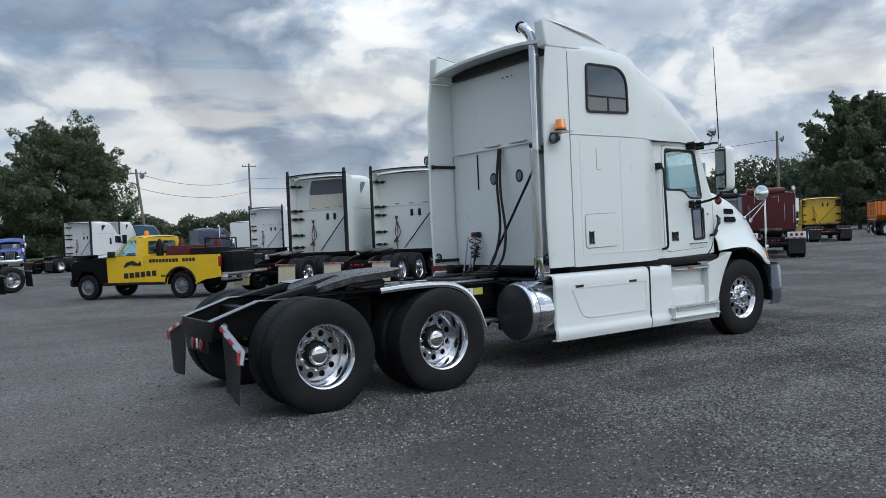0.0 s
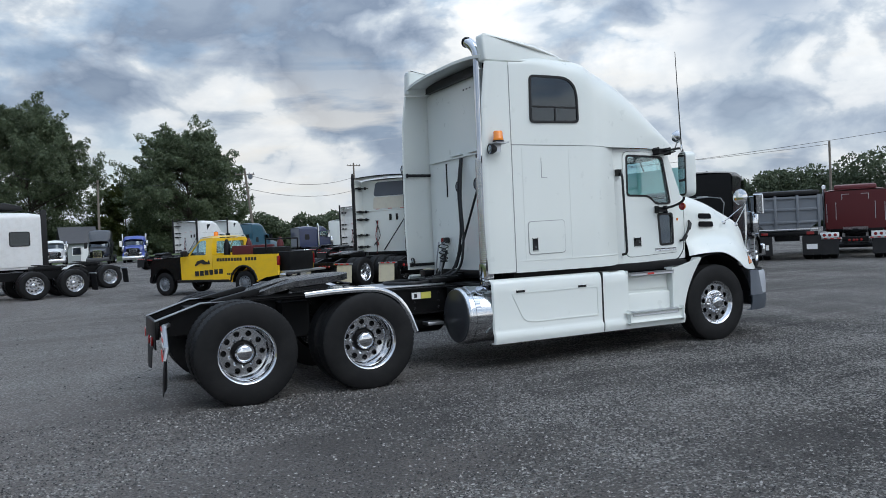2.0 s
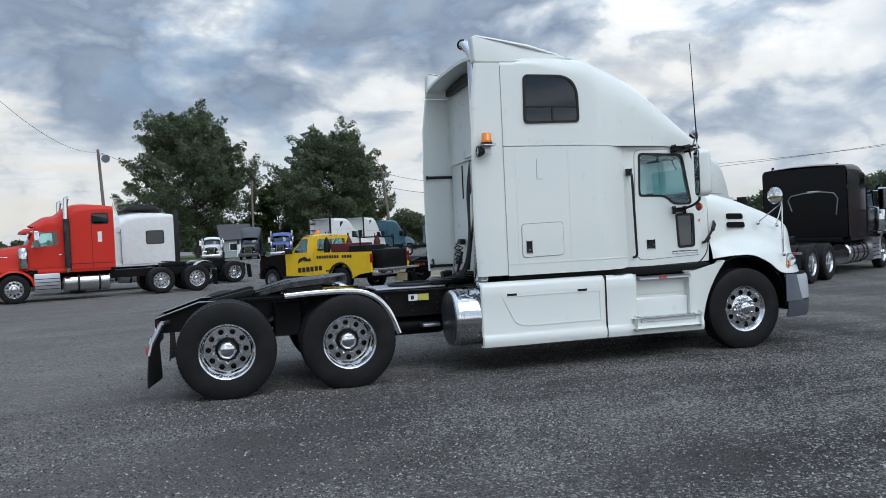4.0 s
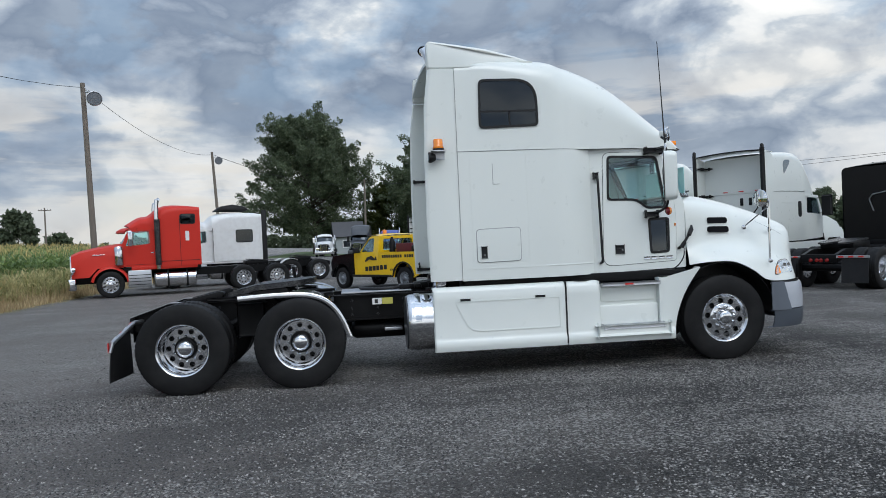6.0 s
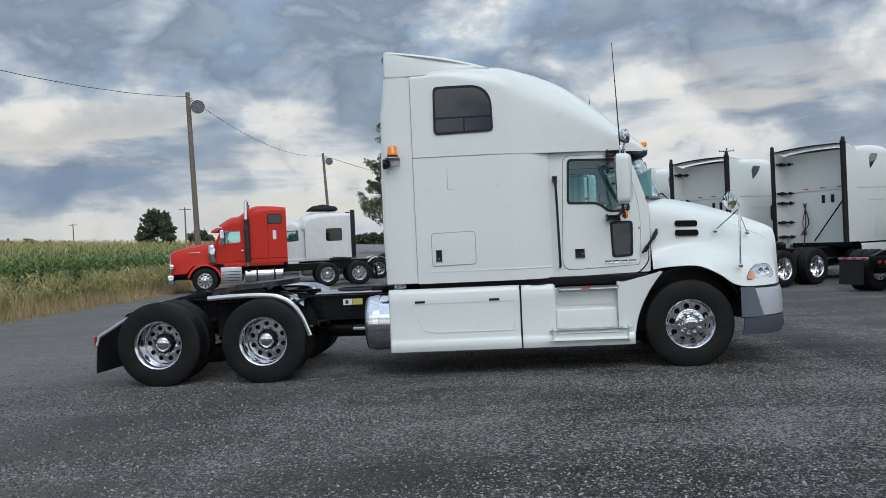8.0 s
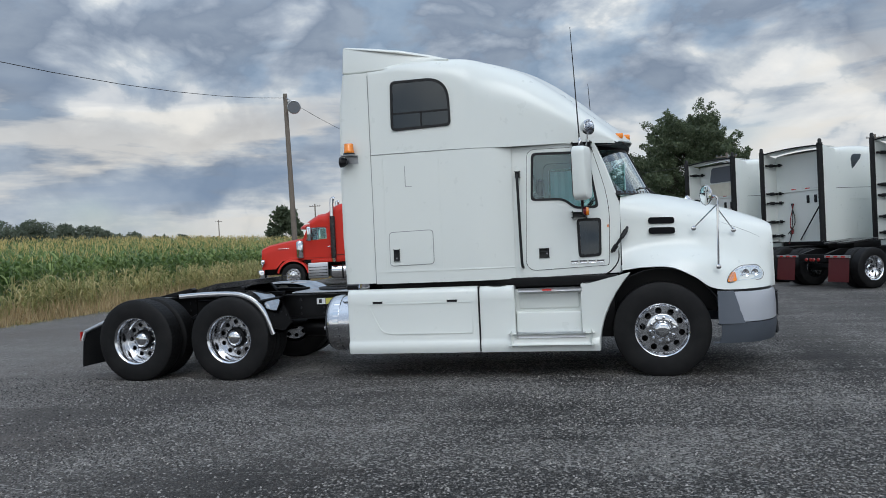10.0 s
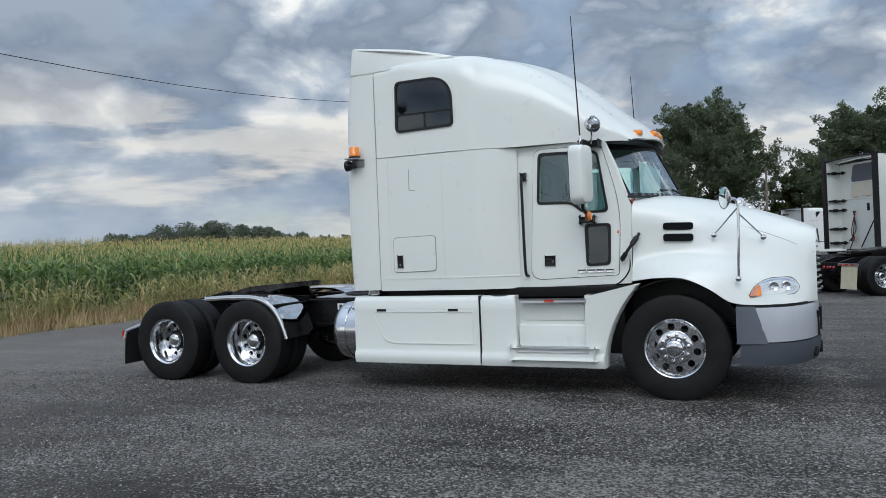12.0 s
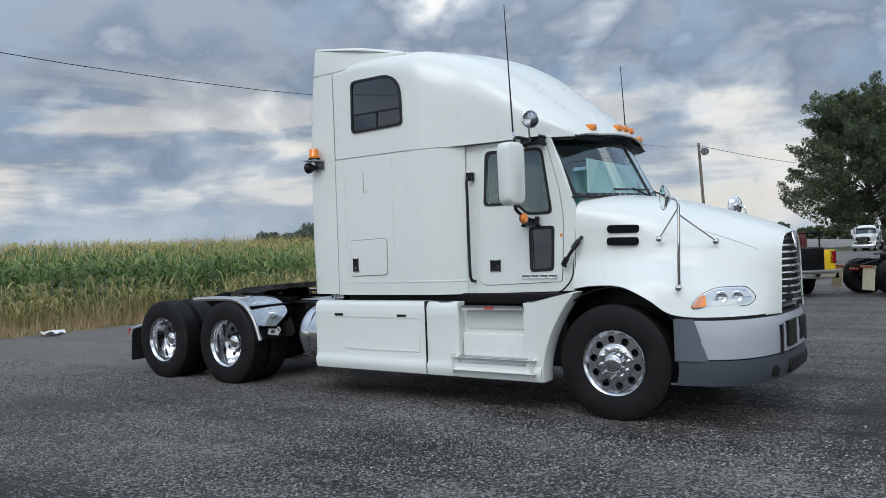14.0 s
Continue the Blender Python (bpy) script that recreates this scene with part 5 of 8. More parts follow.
# chrome half fenders
for s in (-1, 1):
    path = [(-5.92, 1.068), (-5.6, 1.083), (-5.25, 1.083), (-5.04, 1.055), (-4.865, 0.965), (-4.735, 0.80), (-4.635, 0.55)]
    line = [(p.x, p.y) for p in smooth_line([(a, b, 0) for a, b in path], 6)]
    rings = []
    for i, (x, z) in enumerate(line):
        a, b = line[max(0, i - 1)], line[min(len(line) - 1, i + 1)]
        nx, nz = -(b[1] - a[1]), (b[0] - a[0])
        L = math.hypot(nx, nz)
        nx, nz = nx / L, nz / L
        sec = []
        for y, d in ((0.60, -0.03), (0.605, 0.0), (0.63, 0.004), (0.91, 0.004), (1.185, 0.004), (1.20, 0.012), (1.225, 0.010), (1.235, -0.010), (1.228, -0.045)):
            sec.append((x + nx * d, s * y, z + nz * d))
        rings.append(sec)
    f = part("half_fender", skin(B(), rings), CHROME, truck, "polished half fender over the drive wheel")
    solid(f, 0.006)
    bm = rod(B(), (-5.55, s * 0.42, 0.96), (-5.55, s * 1.1, 1.07), 0.02, 8)
    part("fender_arm", bm, FRAME, f)
    bm = B()
    rod(bm, (-4.86, s * 0.42, 0.955), (-4.84, s * 1.19, 0.955), 0.018, 8)
    part("fender_arm", bm, FRAME, f)
# deck plate between the rails, behind the sleeper
part("deck_plate", boxed(-4.75, -3.85, -0.38, 0.38, 0.99, 1.01, 0.003), ALU_DULL, truck, "aluminium deck plate")
part("label_plate", boxed(-4.36, -4.24, -0.4795, -0.478, 0.845, 0.925), WHITE_TAPE, truck)
part("warning_label", boxed(-4.235, -4.10, -0.4795, -0.478, 0.845, 0.925), LABEL, truck)
part("label_mark", boxed(-4.33, -4.29, -0.481, -0.4795, 0.86, 0.91), INK, truck)

# fuel tanks
for s in (-1, 1):
    bm = lathe(B(), [(0, 0.0), (0.24, 0.0), (0.318, 0.012), (0.338, 0.035), (0.342, 0.06), (0.342, 1.6), (0, 1.6)], 48, at(-3.965, s * 0.88, 0.635, ALONG_X))
    tk = part("fuel_tank", bm, ALU, truck, "round polished fuel tank")
    part("tank_end", lathe(B(), [(0, 0.0), (0.10, 0.001), (0.235, 0.012), (0.29, 0.02), (0.315, 0.016), (0.322, 0.022), (0.322, 0.03), (0.0, 0.03)], 48, at(-3.985, s * 0.88, 0.635, ALONG_X)), TANK_END, tk, "dull dark tank end")
    for x in (-3.83, -2.9):
        part("tank_strap", lathe(B(), [(0.343, -0.035), (0.352, -0.035), (0.352, 0.035), (0.343, 0.035)], 48, at(x, s * 0.88, 0.635, ALONG_X), closed=True), CHROME, tk)
    part("tank_bracket", boxed(-3.86, -3.80, s * 0.46, s * 0.60, 0.40, 0.95, 0.01), FRAME, tk)
    part("filler_cap", lathe(B(), [(0, 0), (0.06, 0), (0.06, 0.03), (0, 0.035)], 20, at(-3.72, s * 1.05, 0.92, Matrix.Rotation(radians(s * -30), 4, "X"))), CHROME, tk)
part("step_plate", boxed(-4.22, -4.0, -0.62, -0.45, 0.52, 0.56, 0.005), ALU_DULL, truck)

# exhaust stack behind the near side
SX, SY = -3.52, -0.90
part("exhaust_pipe", tube(B(), [(SX, SY, 0.95), (SX, SY, 1.3), (SX, SY, 2.6), (SX, SY, 3.55), (SX, SY, 3.74), (SX - 0.01, SY + 0.02, 3.84), (SX - 0.04, SY + 0.07, 3.93), (SX - 0.07, SY + 0.13, 3.98)], 0.064, 20, 5), CHROME, truck, "tall chrome exhaust stack with a turned tip")
part("exhaust_mouth", lathe(B(), [(0, 0), (0.055, 0), (0.066, 0.004), (0.068, -0.03)], 20, at(SX - 0.071, SY + 0.132, 3.981, Matrix.Rotation(radians(-26), 4, "Z") @ Matrix.Rotation(radians(-50), 4, "X"))), PLASTIC, truck)


def perforated(z0, z1, r, rows, cols):
    """A sheet wrapped round the stack, pierced with slots."""
    bm = B()
    for j in range(rows):
        za, zb = z0 + (z1 - z0) * j / rows, z0 + (z1 - z0) * (j + 1) / rows
        off = (j % 2) * 0.5
        for i in range(cols):
            a0, a1 = TAU * (i + off) / cols, TAU * (i + 1 + off) / cols
            am, zm = (a0 + a1) / 2, (za + zb) / 2
            o = [bm.verts.new((r * math.cos(a), r * math.sin(a), z)) for a, z in ((a0, za), (a1, za), (a1, zb), (a0, zb))]
            h = [bm.verts.new((r * math.cos(am + da), r * math.sin(am + da), zm + dz)) for da, dz in ((-0.62 * (am - a0), -0.30 * (zb - za)), (0.62 * (am - a0), -0.30 * (zb - za)), (0.62 * (am - a0), 0.30 * (zb - za)), (-0.62 * (am - a0), 0.30 * (zb - za)))]
            for k in range(4):
                bm.faces.new((o[k], o[(k + 1) % 4], h[(k + 1) % 4], h[k]))
    bmesh.ops.translate(bm, vec=(SX, SY, 0), verts=bm.verts[:])
    return bm


part("heat_shield", perforated(1.25, 2.52, 0.088, 52, 22), CHROME, truck, "perforated chrome heat shield")
part("muffler_cuff", lathe(B(), [(0.078, 0), (0.098, 0.0), (0.105, 0.10), (0.098, 0.26), (0.078, 0.27)], 24, at(SX, SY, 0.98)), CHROME, truck)
part("stack_bracket", boxed(SX - 0.03, -3.25, SY - 0.02, SY + 0.12, 2.55, 2.60, 0.008), PLASTIC, truck)
part("stack_mount", prism(B(), [(-3.55, 1.0), (-3.28, 1.0), (-3.28, 1.55), (-3.36, 1.55)], -0.86, -0.78, 0.01), FRAME, truck)

# hoses and couplings behind the sleeper
bm = B()
tube(bm, [(-3.28, 0.12, 2.64), (-3.34, 0.11, 2.2), (-3.36, 0.06, 1.6), (-3.45, 0.16, 1.15), (-3.8, 0.12, 1.05)], 0.018, 7, 6)
part("air_hose", bm, CABLE, truck, "black air hose hanging behind the sleeper")
bm = tube(B(), [(-3.28, 0.09, 2.64), (-3.36, 0.02, 2.1), (-3.42, -0.12, 1.5), (-3.5, -0.02, 1.12), (-4.0, 0.05, 1.04)], 0.018, 7, 6)
part("air_hose", bm, CABLE, truck, "black air hose hanging behind the sleeper")
part("stack_strut", rod(B(), (-3.30, 0.35, 1.16), (-3.50, -0.84, 2.36), 0.016, 8), PLASTIC, truck)
bm = tube(B(), [(-3.30, 0.62, 1.40), (-3.40, 0.66, 1.1), (-3.7, 0.5, 1.03), (-4.3, 0.30, 1.03), (-4.5, 0.0, 1.03), (-4.2, -0.25, 1.03), (-3.8, -0.15, 1.04)], 0.02, 7, 6)
part("power_cable", bm, CABLE, truck, "black power cable coiled on the deck")
pts = []
for i in range(90):
    a = i * 0.62
    f = i / 89
    pts.append((-3.36 + 0.045 * math.cos(a), 0.66 - 0.12 * f + 0.045 * math.sin(a), 1.50 - 0.28 * math.sin(math.pi * f) + 0.04 * f))
part("coiled_hose", tube(B(), pts, 0.008, 5, 2), CABLE, truck, "coiled black hose")
for y, mat in ((0.70, RED_LENS), (0.62, PLASTIC)):
    part("glad_hand", boxed(-3.34, -3.25, y - 0.03, y + 0.03, 1.50, 1.58, 0.02), mat, truck)
for y in (0.78, 0.66, 0.60):
    part("hose_hook", rod(B(), (-3.34, y, 1.52), (-3.40, y + 0.05, 1.05), 0.012, 6), ALU_DULL, truck)
part("grease_box", boxed(-3.5, -3.3, 0.95, 1.15, 1.02, 1.12, 0.02), FRAME, truck)
random.seed(4)
for i in range(7):
    part("valve_block", boxed(-4.0 + 0.1 * i, -3.8 + 0.1 * i, -0.3 + 0.09 * i, -0.1 + 0.1 * i, 1.0, 1.06 + 0.05 * random.random(), 0.02), FRAME, truck)

# wheels
for s in (-1, 1):
    for i, x in enumerate((-6.555, -5.23)):
        wheel(truck, x, s * 1.15, s, spin=0.3 + i, loaded=(0.53, 0.52))
        wheel(truck, x, s * 0.81, s, spin=0.7 + i, bare=True, loaded=(0.53, 0.52))
    wheel(truck, 0.0, s * 1.035, s, front=True, lugs=False, spin=0.15, loaded=(0.532, 0.52))

# ---- ground ----
def ground_material():
    m = bpy.data.materials.new("gravel_and_asphalt_millings")
    m.use_nodes = True
    N = Nodes(m.node_tree)
    co = N.n("ShaderNodeTexCoord").outputs["Object"]
    patch = N.noise(co, 0.22, 5.0, 0.62, distortion=0.8)
    drift = N.noise(N.n("ShaderNodeMapping", {"Vector": co, "Scale": (0.22, 1.5, 1.0), "Rotation": (0, 0, 0.30)}).outputs[0], 0.8, 6.0, 0.65)
    lanes = N.noise(N.n("ShaderNodeMapping", {"Vector": co, "Scale": (1.2, 0.18, 1.0), "Rotation": (0, 0, 0.62)}).outputs[0], 0.7, 5.0, 0.6)
    worn = N.math("ADD", N.math("MULTIPLY", patch, 0.40), N.math("ADD", N.math("MULTIPLY", drift, 0.38), N.math("MULTIPLY", lanes, 0.22)))
    vor = N.n("ShaderNodeTexVoronoi", {"Vector": co, "Scale": 52.0, "Randomness": 1.0})
    vor2 = N.n("ShaderNodeTexVoronoi", {"Vector": co, "Scale": 105.0, "Randomness": 1.0})
    stone = N.n("ShaderNodeSeparateColor", {0: vor.outputs["Color"]}).outputs[0]
    stone2 = N.n("ShaderNodeSeparateColor", {0: vor2.outputs["Color"]}).outputs[1]
    # pale chips lie thicker where the yard is less driven on
    thick = N.math("MULTIPLY", N.math("SUBTRACT", worn, 0.49), 7.0)
    chip = N.ramp(N.math("ADD", stone, N.math("MULTIPLY", thick, 0.5)), [(0.76, 0.0), (0.82, 0.7), (1.0, 1.0)])
    chip2 = N.ramp(N.math("ADD", stone2, N.math("MULTIPLY", thick, 0.4)), [(0.55, 0.0), (0.72, 0.55), (1.0, 1.0)])
    far = N.n("ShaderNodeSeparateXYZ", {0: co}).outputs
    west = N.ramp(N.math("ADD", N.math("MULTIPLY", far[0], -0.05), N.math("MULTIPLY", patch, 0.6)), [(0.36, 0.0), (0.74, 1.0)])
    base = N.ramp(worn, [(0.41, (0.010, 0.0098, 0.0098)), (0.48, (0.019, 0.0184, 0.0182)), (0.54, (0.043, 0.041, 0.039)), (0.62, (0.105, 0.097, 0.091))])
    dust = N.ramp(N.noise(co, 0.45, 6.0, 0.65), [(0.52, 0.0), (0.64, 1.0)])
    base = N.mix(N.math("MULTIPLY", dust, 0.65), base, (0.090, 0.073, 0.063))
    base = N.mix(N.math("MULTIPLY", west, 0.82), base, (0.295, 0.264, 0.244))
    open_yard = N.ramp(N.math("ADD", N.math("ADD", N.math("MULTIPLY", far[1], 0.06), N.math("MULTIPLY", N.math("MAXIMUM", far[0], 0.0), 0.10)), N.math("MULTIPLY", patch, 0.4)), [(0.24, 0.0), (0.60, 1.0)])
    base = N.mix(N.math("MULTIPLY", open_yard, 0.62), base, (0.20, 0.187, 0.175))
    col = N.mix(N.math("MULTIPLY", chip2, 0.85), base, (0.185, 0.174, 0.163))
    col = N.mix(N.math("MULTIPLY", chip, 0.9), col, (0.37, 0.355, 0.333))
    grit = N.ramp(N.noise(co, 38.0, 8.0, 0.72), [(0.36, (0.50, 0.50, 0.50)), (0.50, (0.95, 0.95, 0.95)), (0.66, (1.65, 1.63, 1.60))])
    col = N.mix(1.0, col, grit, "MULTIPLY")
    hgt = N.math("ADD", N.math("MULTIPLY", vor.outputs["Distance"], -1.0), N.math("ADD", N.math("MULTIPLY", vor2.outputs["Distance"], -0.5), N.math("MULTIPLY", patch, 0.6)))
    bump = N.n("ShaderNodeBump", {"Strength": 1.0, "Distance": 0.045, "Height": hgt})
    p = N.n("ShaderNodeBsdfPrincipled", {"Base Color": col, "Roughness": N.ramp(stone, [(0.0, 0.85), (1.0, 0.6)]), "Normal": bump.outputs[0], "Specular IOR Level": 0.35})
    N.n("ShaderNodeOutputMaterial", {0: p})
    return m


def plant_material(name, a, b, c, rough=0.6, through_leaf=0.3):
    m = bpy.data.materials.new(name)
    m.use_nodes = True
    N = Nodes(m.node_tree)
    r = N.n("ShaderNodeNewGeometry").outputs["Random Per Island"]
    col = N.ramp(r, [(0.0, a), (0.5, b), (1.0, c)])
    co = N.n("ShaderNodeTexCoord").outputs["Object"]
    col = N.mix(0.35, col, N.ramp(N.noise(co, 0.35, 3.0, 0.6), [(0.3, a), (0.7, c)]))
    p = N.n("ShaderNodeBsdfPrincipled", {"Base Color": col, "Roughness": rough, "Specular IOR Level": 0.3})
    t = N.n("ShaderNodeBsdfTranslucent", {"Color": col})
    N.n("ShaderNodeOutputMaterial", {0: N.n("ShaderNodeMixShader", {0: through_leaf, 1: p, 2: t})})
    return m


GRAVEL = ground_material()
FIELD_SOIL = material("field_soil_and_straw", (0.060, 0.052, 0.028), 0.9, vary=0.3, scale=0.6, bump=0.4, bump_scale=8)
LAWN = material("mown_grass", (0.055, 0.085, 0.02), 0.9, vary=0.3, scale=0.8, bump=0.4, bump_scale=20)
ROAD = material("road_asphalt", (0.075, 0.075, 0.078), 0.8, vary=0.12, scale=1.0)


def sheet(name, x0, x1, y0, y1, z, mat, label, cat):
    bm = B()
    vs = [bm.verts.new(p) for p in ((x0, y0, z), (x1, y0, z), (x1, y1, z), (x0, y1, z))]
    bm.faces.new(vs)
    return tagged(part(name, bm, mat, None, "", 0), label, cat, kind="structure")


def rise(x, y):
    """Height of the land: flat yard, the maize field climbing gently beyond its edge."""
    k = max(0.0, -19.0 - x)
    return min(3.2, 0.05 * k) * (0.62 + 0.38 * min(1.0, max(0.0, y / 70.0))) if k > 0 else 0.0


bm = B()
xs = [-1500, -600, -300, -150, -90, -60, -40, -28, -19, -16, -10, 0, 10, 30, 60, 120, 300, 700, 1500]
ys = [-1500, -500, -150, -60, -20, 0, 20, 50, 90, 140, 300, 700, 1500]
grid = [[bm.verts.new((x, y, rise(x, y))) for x in xs] for y in ys]
for a, b in zip(grid, grid[1:]):
    for i in range(len(xs) - 1):
        bm.faces.new((a[i], a[i + 1], b[i + 1], b[i]))
tagged(part("ground", bm, GRAVEL, None, "", 0), "dark grey gravel yard with worn lighter tracks", "ground", kind="structure")
sheet("field_ground", -400, -15.6, -150, 60, 0.004, FIELD_SOIL, "straw-coloured soil under the maize", "field")

# ---- other tractors ----
def tractor(name_label, m, paint, roof=3.9, sleeper=1.9, wide=1.2, nose=2.1, extender=True, dark_window=False, flaps=None, stacks=True, group="parked semi trucks", skirt=True, classic=False, tandem_back=3.0, axle_ahead=None, window=None):
    """A parked sleeper tractor; its origin lies on the ground below the middle of the sleeper's back wall, x runs forwards."""
    t = thing("semi_truck", name_label, "truck", m, group)
    xf = sleeper + 1.25                                      # windshield foot
    ax = (sleeper + 2.05) if axle_ahead is None else xf + axle_ahead   # front axle
    rows = [(0.0, wide, roof - 0.12, 1.1, 0.12, 0.15, 0.05, 0), (0.5, wide, roof - 0.06, 1.1, 0.18, 0.2, 0.06, 0), (sleeper * 0.75, wide, roof - 0.05, 1.1, 0.25, 0.3, 0.07, 0), (sleeper, wide - 0.02, roof - 0.2, 1.1, 0.35, 0.4, 0.08, 0)]
    ring = lambda r: [(r[0] + r[7] * (1 - (y / r[1]) ** 2), y, z) for y, z in both(half_arch(*r[1:7]))]
    b = part("sleeper_body", skin(B(), [ring(r) for r in blend(rows, 3)]), paint, t, "", 40)
    rows = [(sleeper, wide - 0.02, roof - 0.2, 2.5, 0.35, 0.4, 0.08, 0.0), (sleeper + 0.4, wide - 0.10, roof - 0.55, 2.5, 0.4, 0.35, 0.08, 0.08), (sleeper + 0.8, wide - 0.2, roof - 0.98, 2.5, 0.4, 0.22, 0.07, 0.2), (sleeper + 1.05, wide - 0.28, 2.62, 2.5, 0.3, 0.06, 0.04, 0.3)]
    if classic:
        rows = [(sleeper, wide - 0.02, roof - 0.2, 2.5, 0.3, 0.35, 0.08, 0.0), (sleeper + 0.25, wide - 0.12, roof - 0.45, 2.5, 0.3, 0.3, 0.08, 0.05), (sleeper + 0.55, wide - 0.2, 2.95, 2.5, 0.3, 0.2, 0.07, 0.1), (sleeper + 0.95, wide - 0.25, 2.68, 2.5, 0.3, 0.1, 0.04, 0.2)]
    part("roof_fairing", skin(B(), [ring(r) for r in blend(rows, 3)]), paint, t, "", 40)
    part("back_wall", plate(B(), rounded([(-wide + 0.03, 1.1), (wide - 0.03, 1.1), (wide - 0.03, roof - 0.13), (-wide + 0.03, roof - 0.13)], 0.1), [], yz(0.0), (0.03, 0, 0)), paint, t)
    W2 = wide - 0.1
    for s in (-1, 1):
        D = rounded([(sleeper - 0.02, 1.1), (xf, 1.15), (xf + 0.02, 1.95), (xf - 0.25, 2.55), (sleeper - 0.02, 2.55)], 0.03, 3)
        wn = rounded([(sleeper + 0.25, 1.98), (xf - 0.12, 1.92), (xf - 0.32, 2.46), (sleeper + 0.27, 2.48)], 0.05, 3)
        part("cab_side", plate(B(), D, [wn], xz(s * W2), (0, -s * 0.04, 0)), paint, t)
        part("door_window", plate(B(), wn, [], xz(s * (W2 - 0.02)), (0, -s * 0.005, 0)), GLASS, t)
        if extender and not window:
            drop = rounded([(0.62, roof - 0.75), (0.95, roof - 0.42), (0.98, roof - 0.30), (0.66, roof - 0.30), (0.58, roof - 0.42)], [0.04, 0.06, 0.05, 0.06, 0.05], 3)
            part("sleeper_window", plate(B(), drop, [], xz(s * (wide - 0.02)), (0, s * 0.03, 0)), DARK_GLASS, t)
            part("sleeper_window", plate(B(), rounded([(1.42, 1.85), (1.62, 1.85), (1.62, 2.35), (1.42, 2.35)], 0.08, 3), [], xz(s * (wide - 0.015)), (0, s * 0.025, 0)), PLASTIC, t)
            hatch = rounded([(0.75, 1.25), (1.35, 1.25), (1.35, 1.65), (0.75, 1.65)], 0.05, 3)
            part("baggage_door", plate(B(), hatch, [], xz(s * (wide - 0.002)), (0, s * 0.012, 0)), paint, t)
            part("panel_ridge", boxed(0.5, 1.2, s * (wide - 0.002), s * (wide + 0.008), 2.30, 2.325, 0.004), paint, t)
            part("panel_joint", boxed(0.0, sleeper - 0.05, s * (wide - 0.002), s * (wide + 0.003), 2.655, 2.667), PLASTIC, t)
        x0, x1, z0, z1 = window or (0.55, 0.95, 1.75, 2.2)
        if window or not extender:
            sw = part("sleeper_window", plate(B(), rounded([(x0 - 0.03, z0 - 0.03), (x1 + 0.03, z0 - 0.03), (x1 + 0.03, z1 + 0.03), (x0 - 0.03, z1 + 0.03)], 0.09, 3), [], xz(s * (wide + 0.001)), (0, s * 0.010, 0)), PLASTIC, t)
            part("pane", plate(B(), rounded([(x0, z0), (x1, z0), (x1, z1), (x0, z1)], 0.07, 3), [], xz(s * (wide + 0.012)), (0, s * 0.004, 0)), DARK_GLASS if window else PLASTIC, sw)
        if classic:
            part("air_cleaner", lathe(B(), [(0, 0), (0.15, 0), (0.17, 0.04), (0.17, 0.62), (0.13, 0.70), (0, 0.72)], 18, at(xf + 0.12, s * (W2 + 0.06), 1.22)), CHROME, t)
            arc = np.linspace(radians(12), radians(172), 14)
            fd = skin(B(), [[(ax + rr * math.cos(a), s * y, 0.50 + rr * math.sin(a)) for a in arc] for y, rr in ((0.70, 0.70), (1.02, 0.70), (1.16, 0.67), (1.20, 0.60))])
            solid(part("front_fender", fd, paint, t), 0.02)
            part("panel_seam", boxed(sleeper - 0.03, sleeper - 0.015, s * (wide - 0.03), s * (wide + 0.003), 1.1, 2.6), PLASTIC, t)
        mi = boxed(xf - 0.38, xf - 0.22, s * (W2 + 0.22), s * (W2 + 0.42), 1.9, 2.5, 0.04)
        rod(mi, (xf - 0.3, s * W2, 2.45), (xf - 0.3, s * (W2 + 0.3), 2.45), 0.015, 6)
        rod(mi, (xf - 0.3, s * W2, 1.95), (xf - 0.3, s * (W2 + 0.3), 1.95), 0.015, 6)
        part("door_mirror", mi, CHROME if classic else PLASTIC, t)
    part("windshield", skin(B(), [[(xf + 0.1 - 0.38 * k - 0.3 * abs(u) ** 2.2, u * (W2 - 0.04), 1.98 + 0.6 * k) for u in np.linspace(-1, 1, 11)] for k in (0, 0.5, 1)]), DARK_GLASS, t)
    part("cab_inside", boxed(sleeper, xf - 0.1, -W2 + 0.08, W2 - 0.08, 1.1, 1.9, 0.05), INTERIOR, t)
    # hood
    L = nose
    hr = []
    for f in np.linspace(0, 1, 7):
        x = xf - 0.02 + L * f
        w = (W2 - 0.02) - (0.28 if not classic else 0.25) * f
        top = 2.02 - (0.30 if classic else 0.42) * f ** 1.4
        if f == 1:
            top, w = top - 0.06, w - 0.06
        lo = (0.80 if classic and x > ax else 0.95) if abs(x - ax) > 0.6 else 1.12
        flare = 0.0 if classic else 0.06
        hr.append([(x, y, z) for y, z in both([(0, top + 0.03), (-w * 0.6, top + 0.01), (-w * 0.88, top - 0.06), (-w * 0.95, top - 0.2), (-w * 0.98, 1.45), (-(w + flare), 1.25), (-(w + flare + 0.03), lo)])])
    h = part("hood", skin(B(), hr), paint, t, "", 45)
    part("engine_block", boxed(xf - 0.3, xf + L - 0.12, -0.6, 0.6, 0.55, 1.5, 0.05), FRAME, t)
    xe = xf + L
    gr = part("grille", boxed(xe - 0.06, xe + 0.02, -0.42, 0.42, 0.80, 1.58, 0.03), PLASTIC, t)
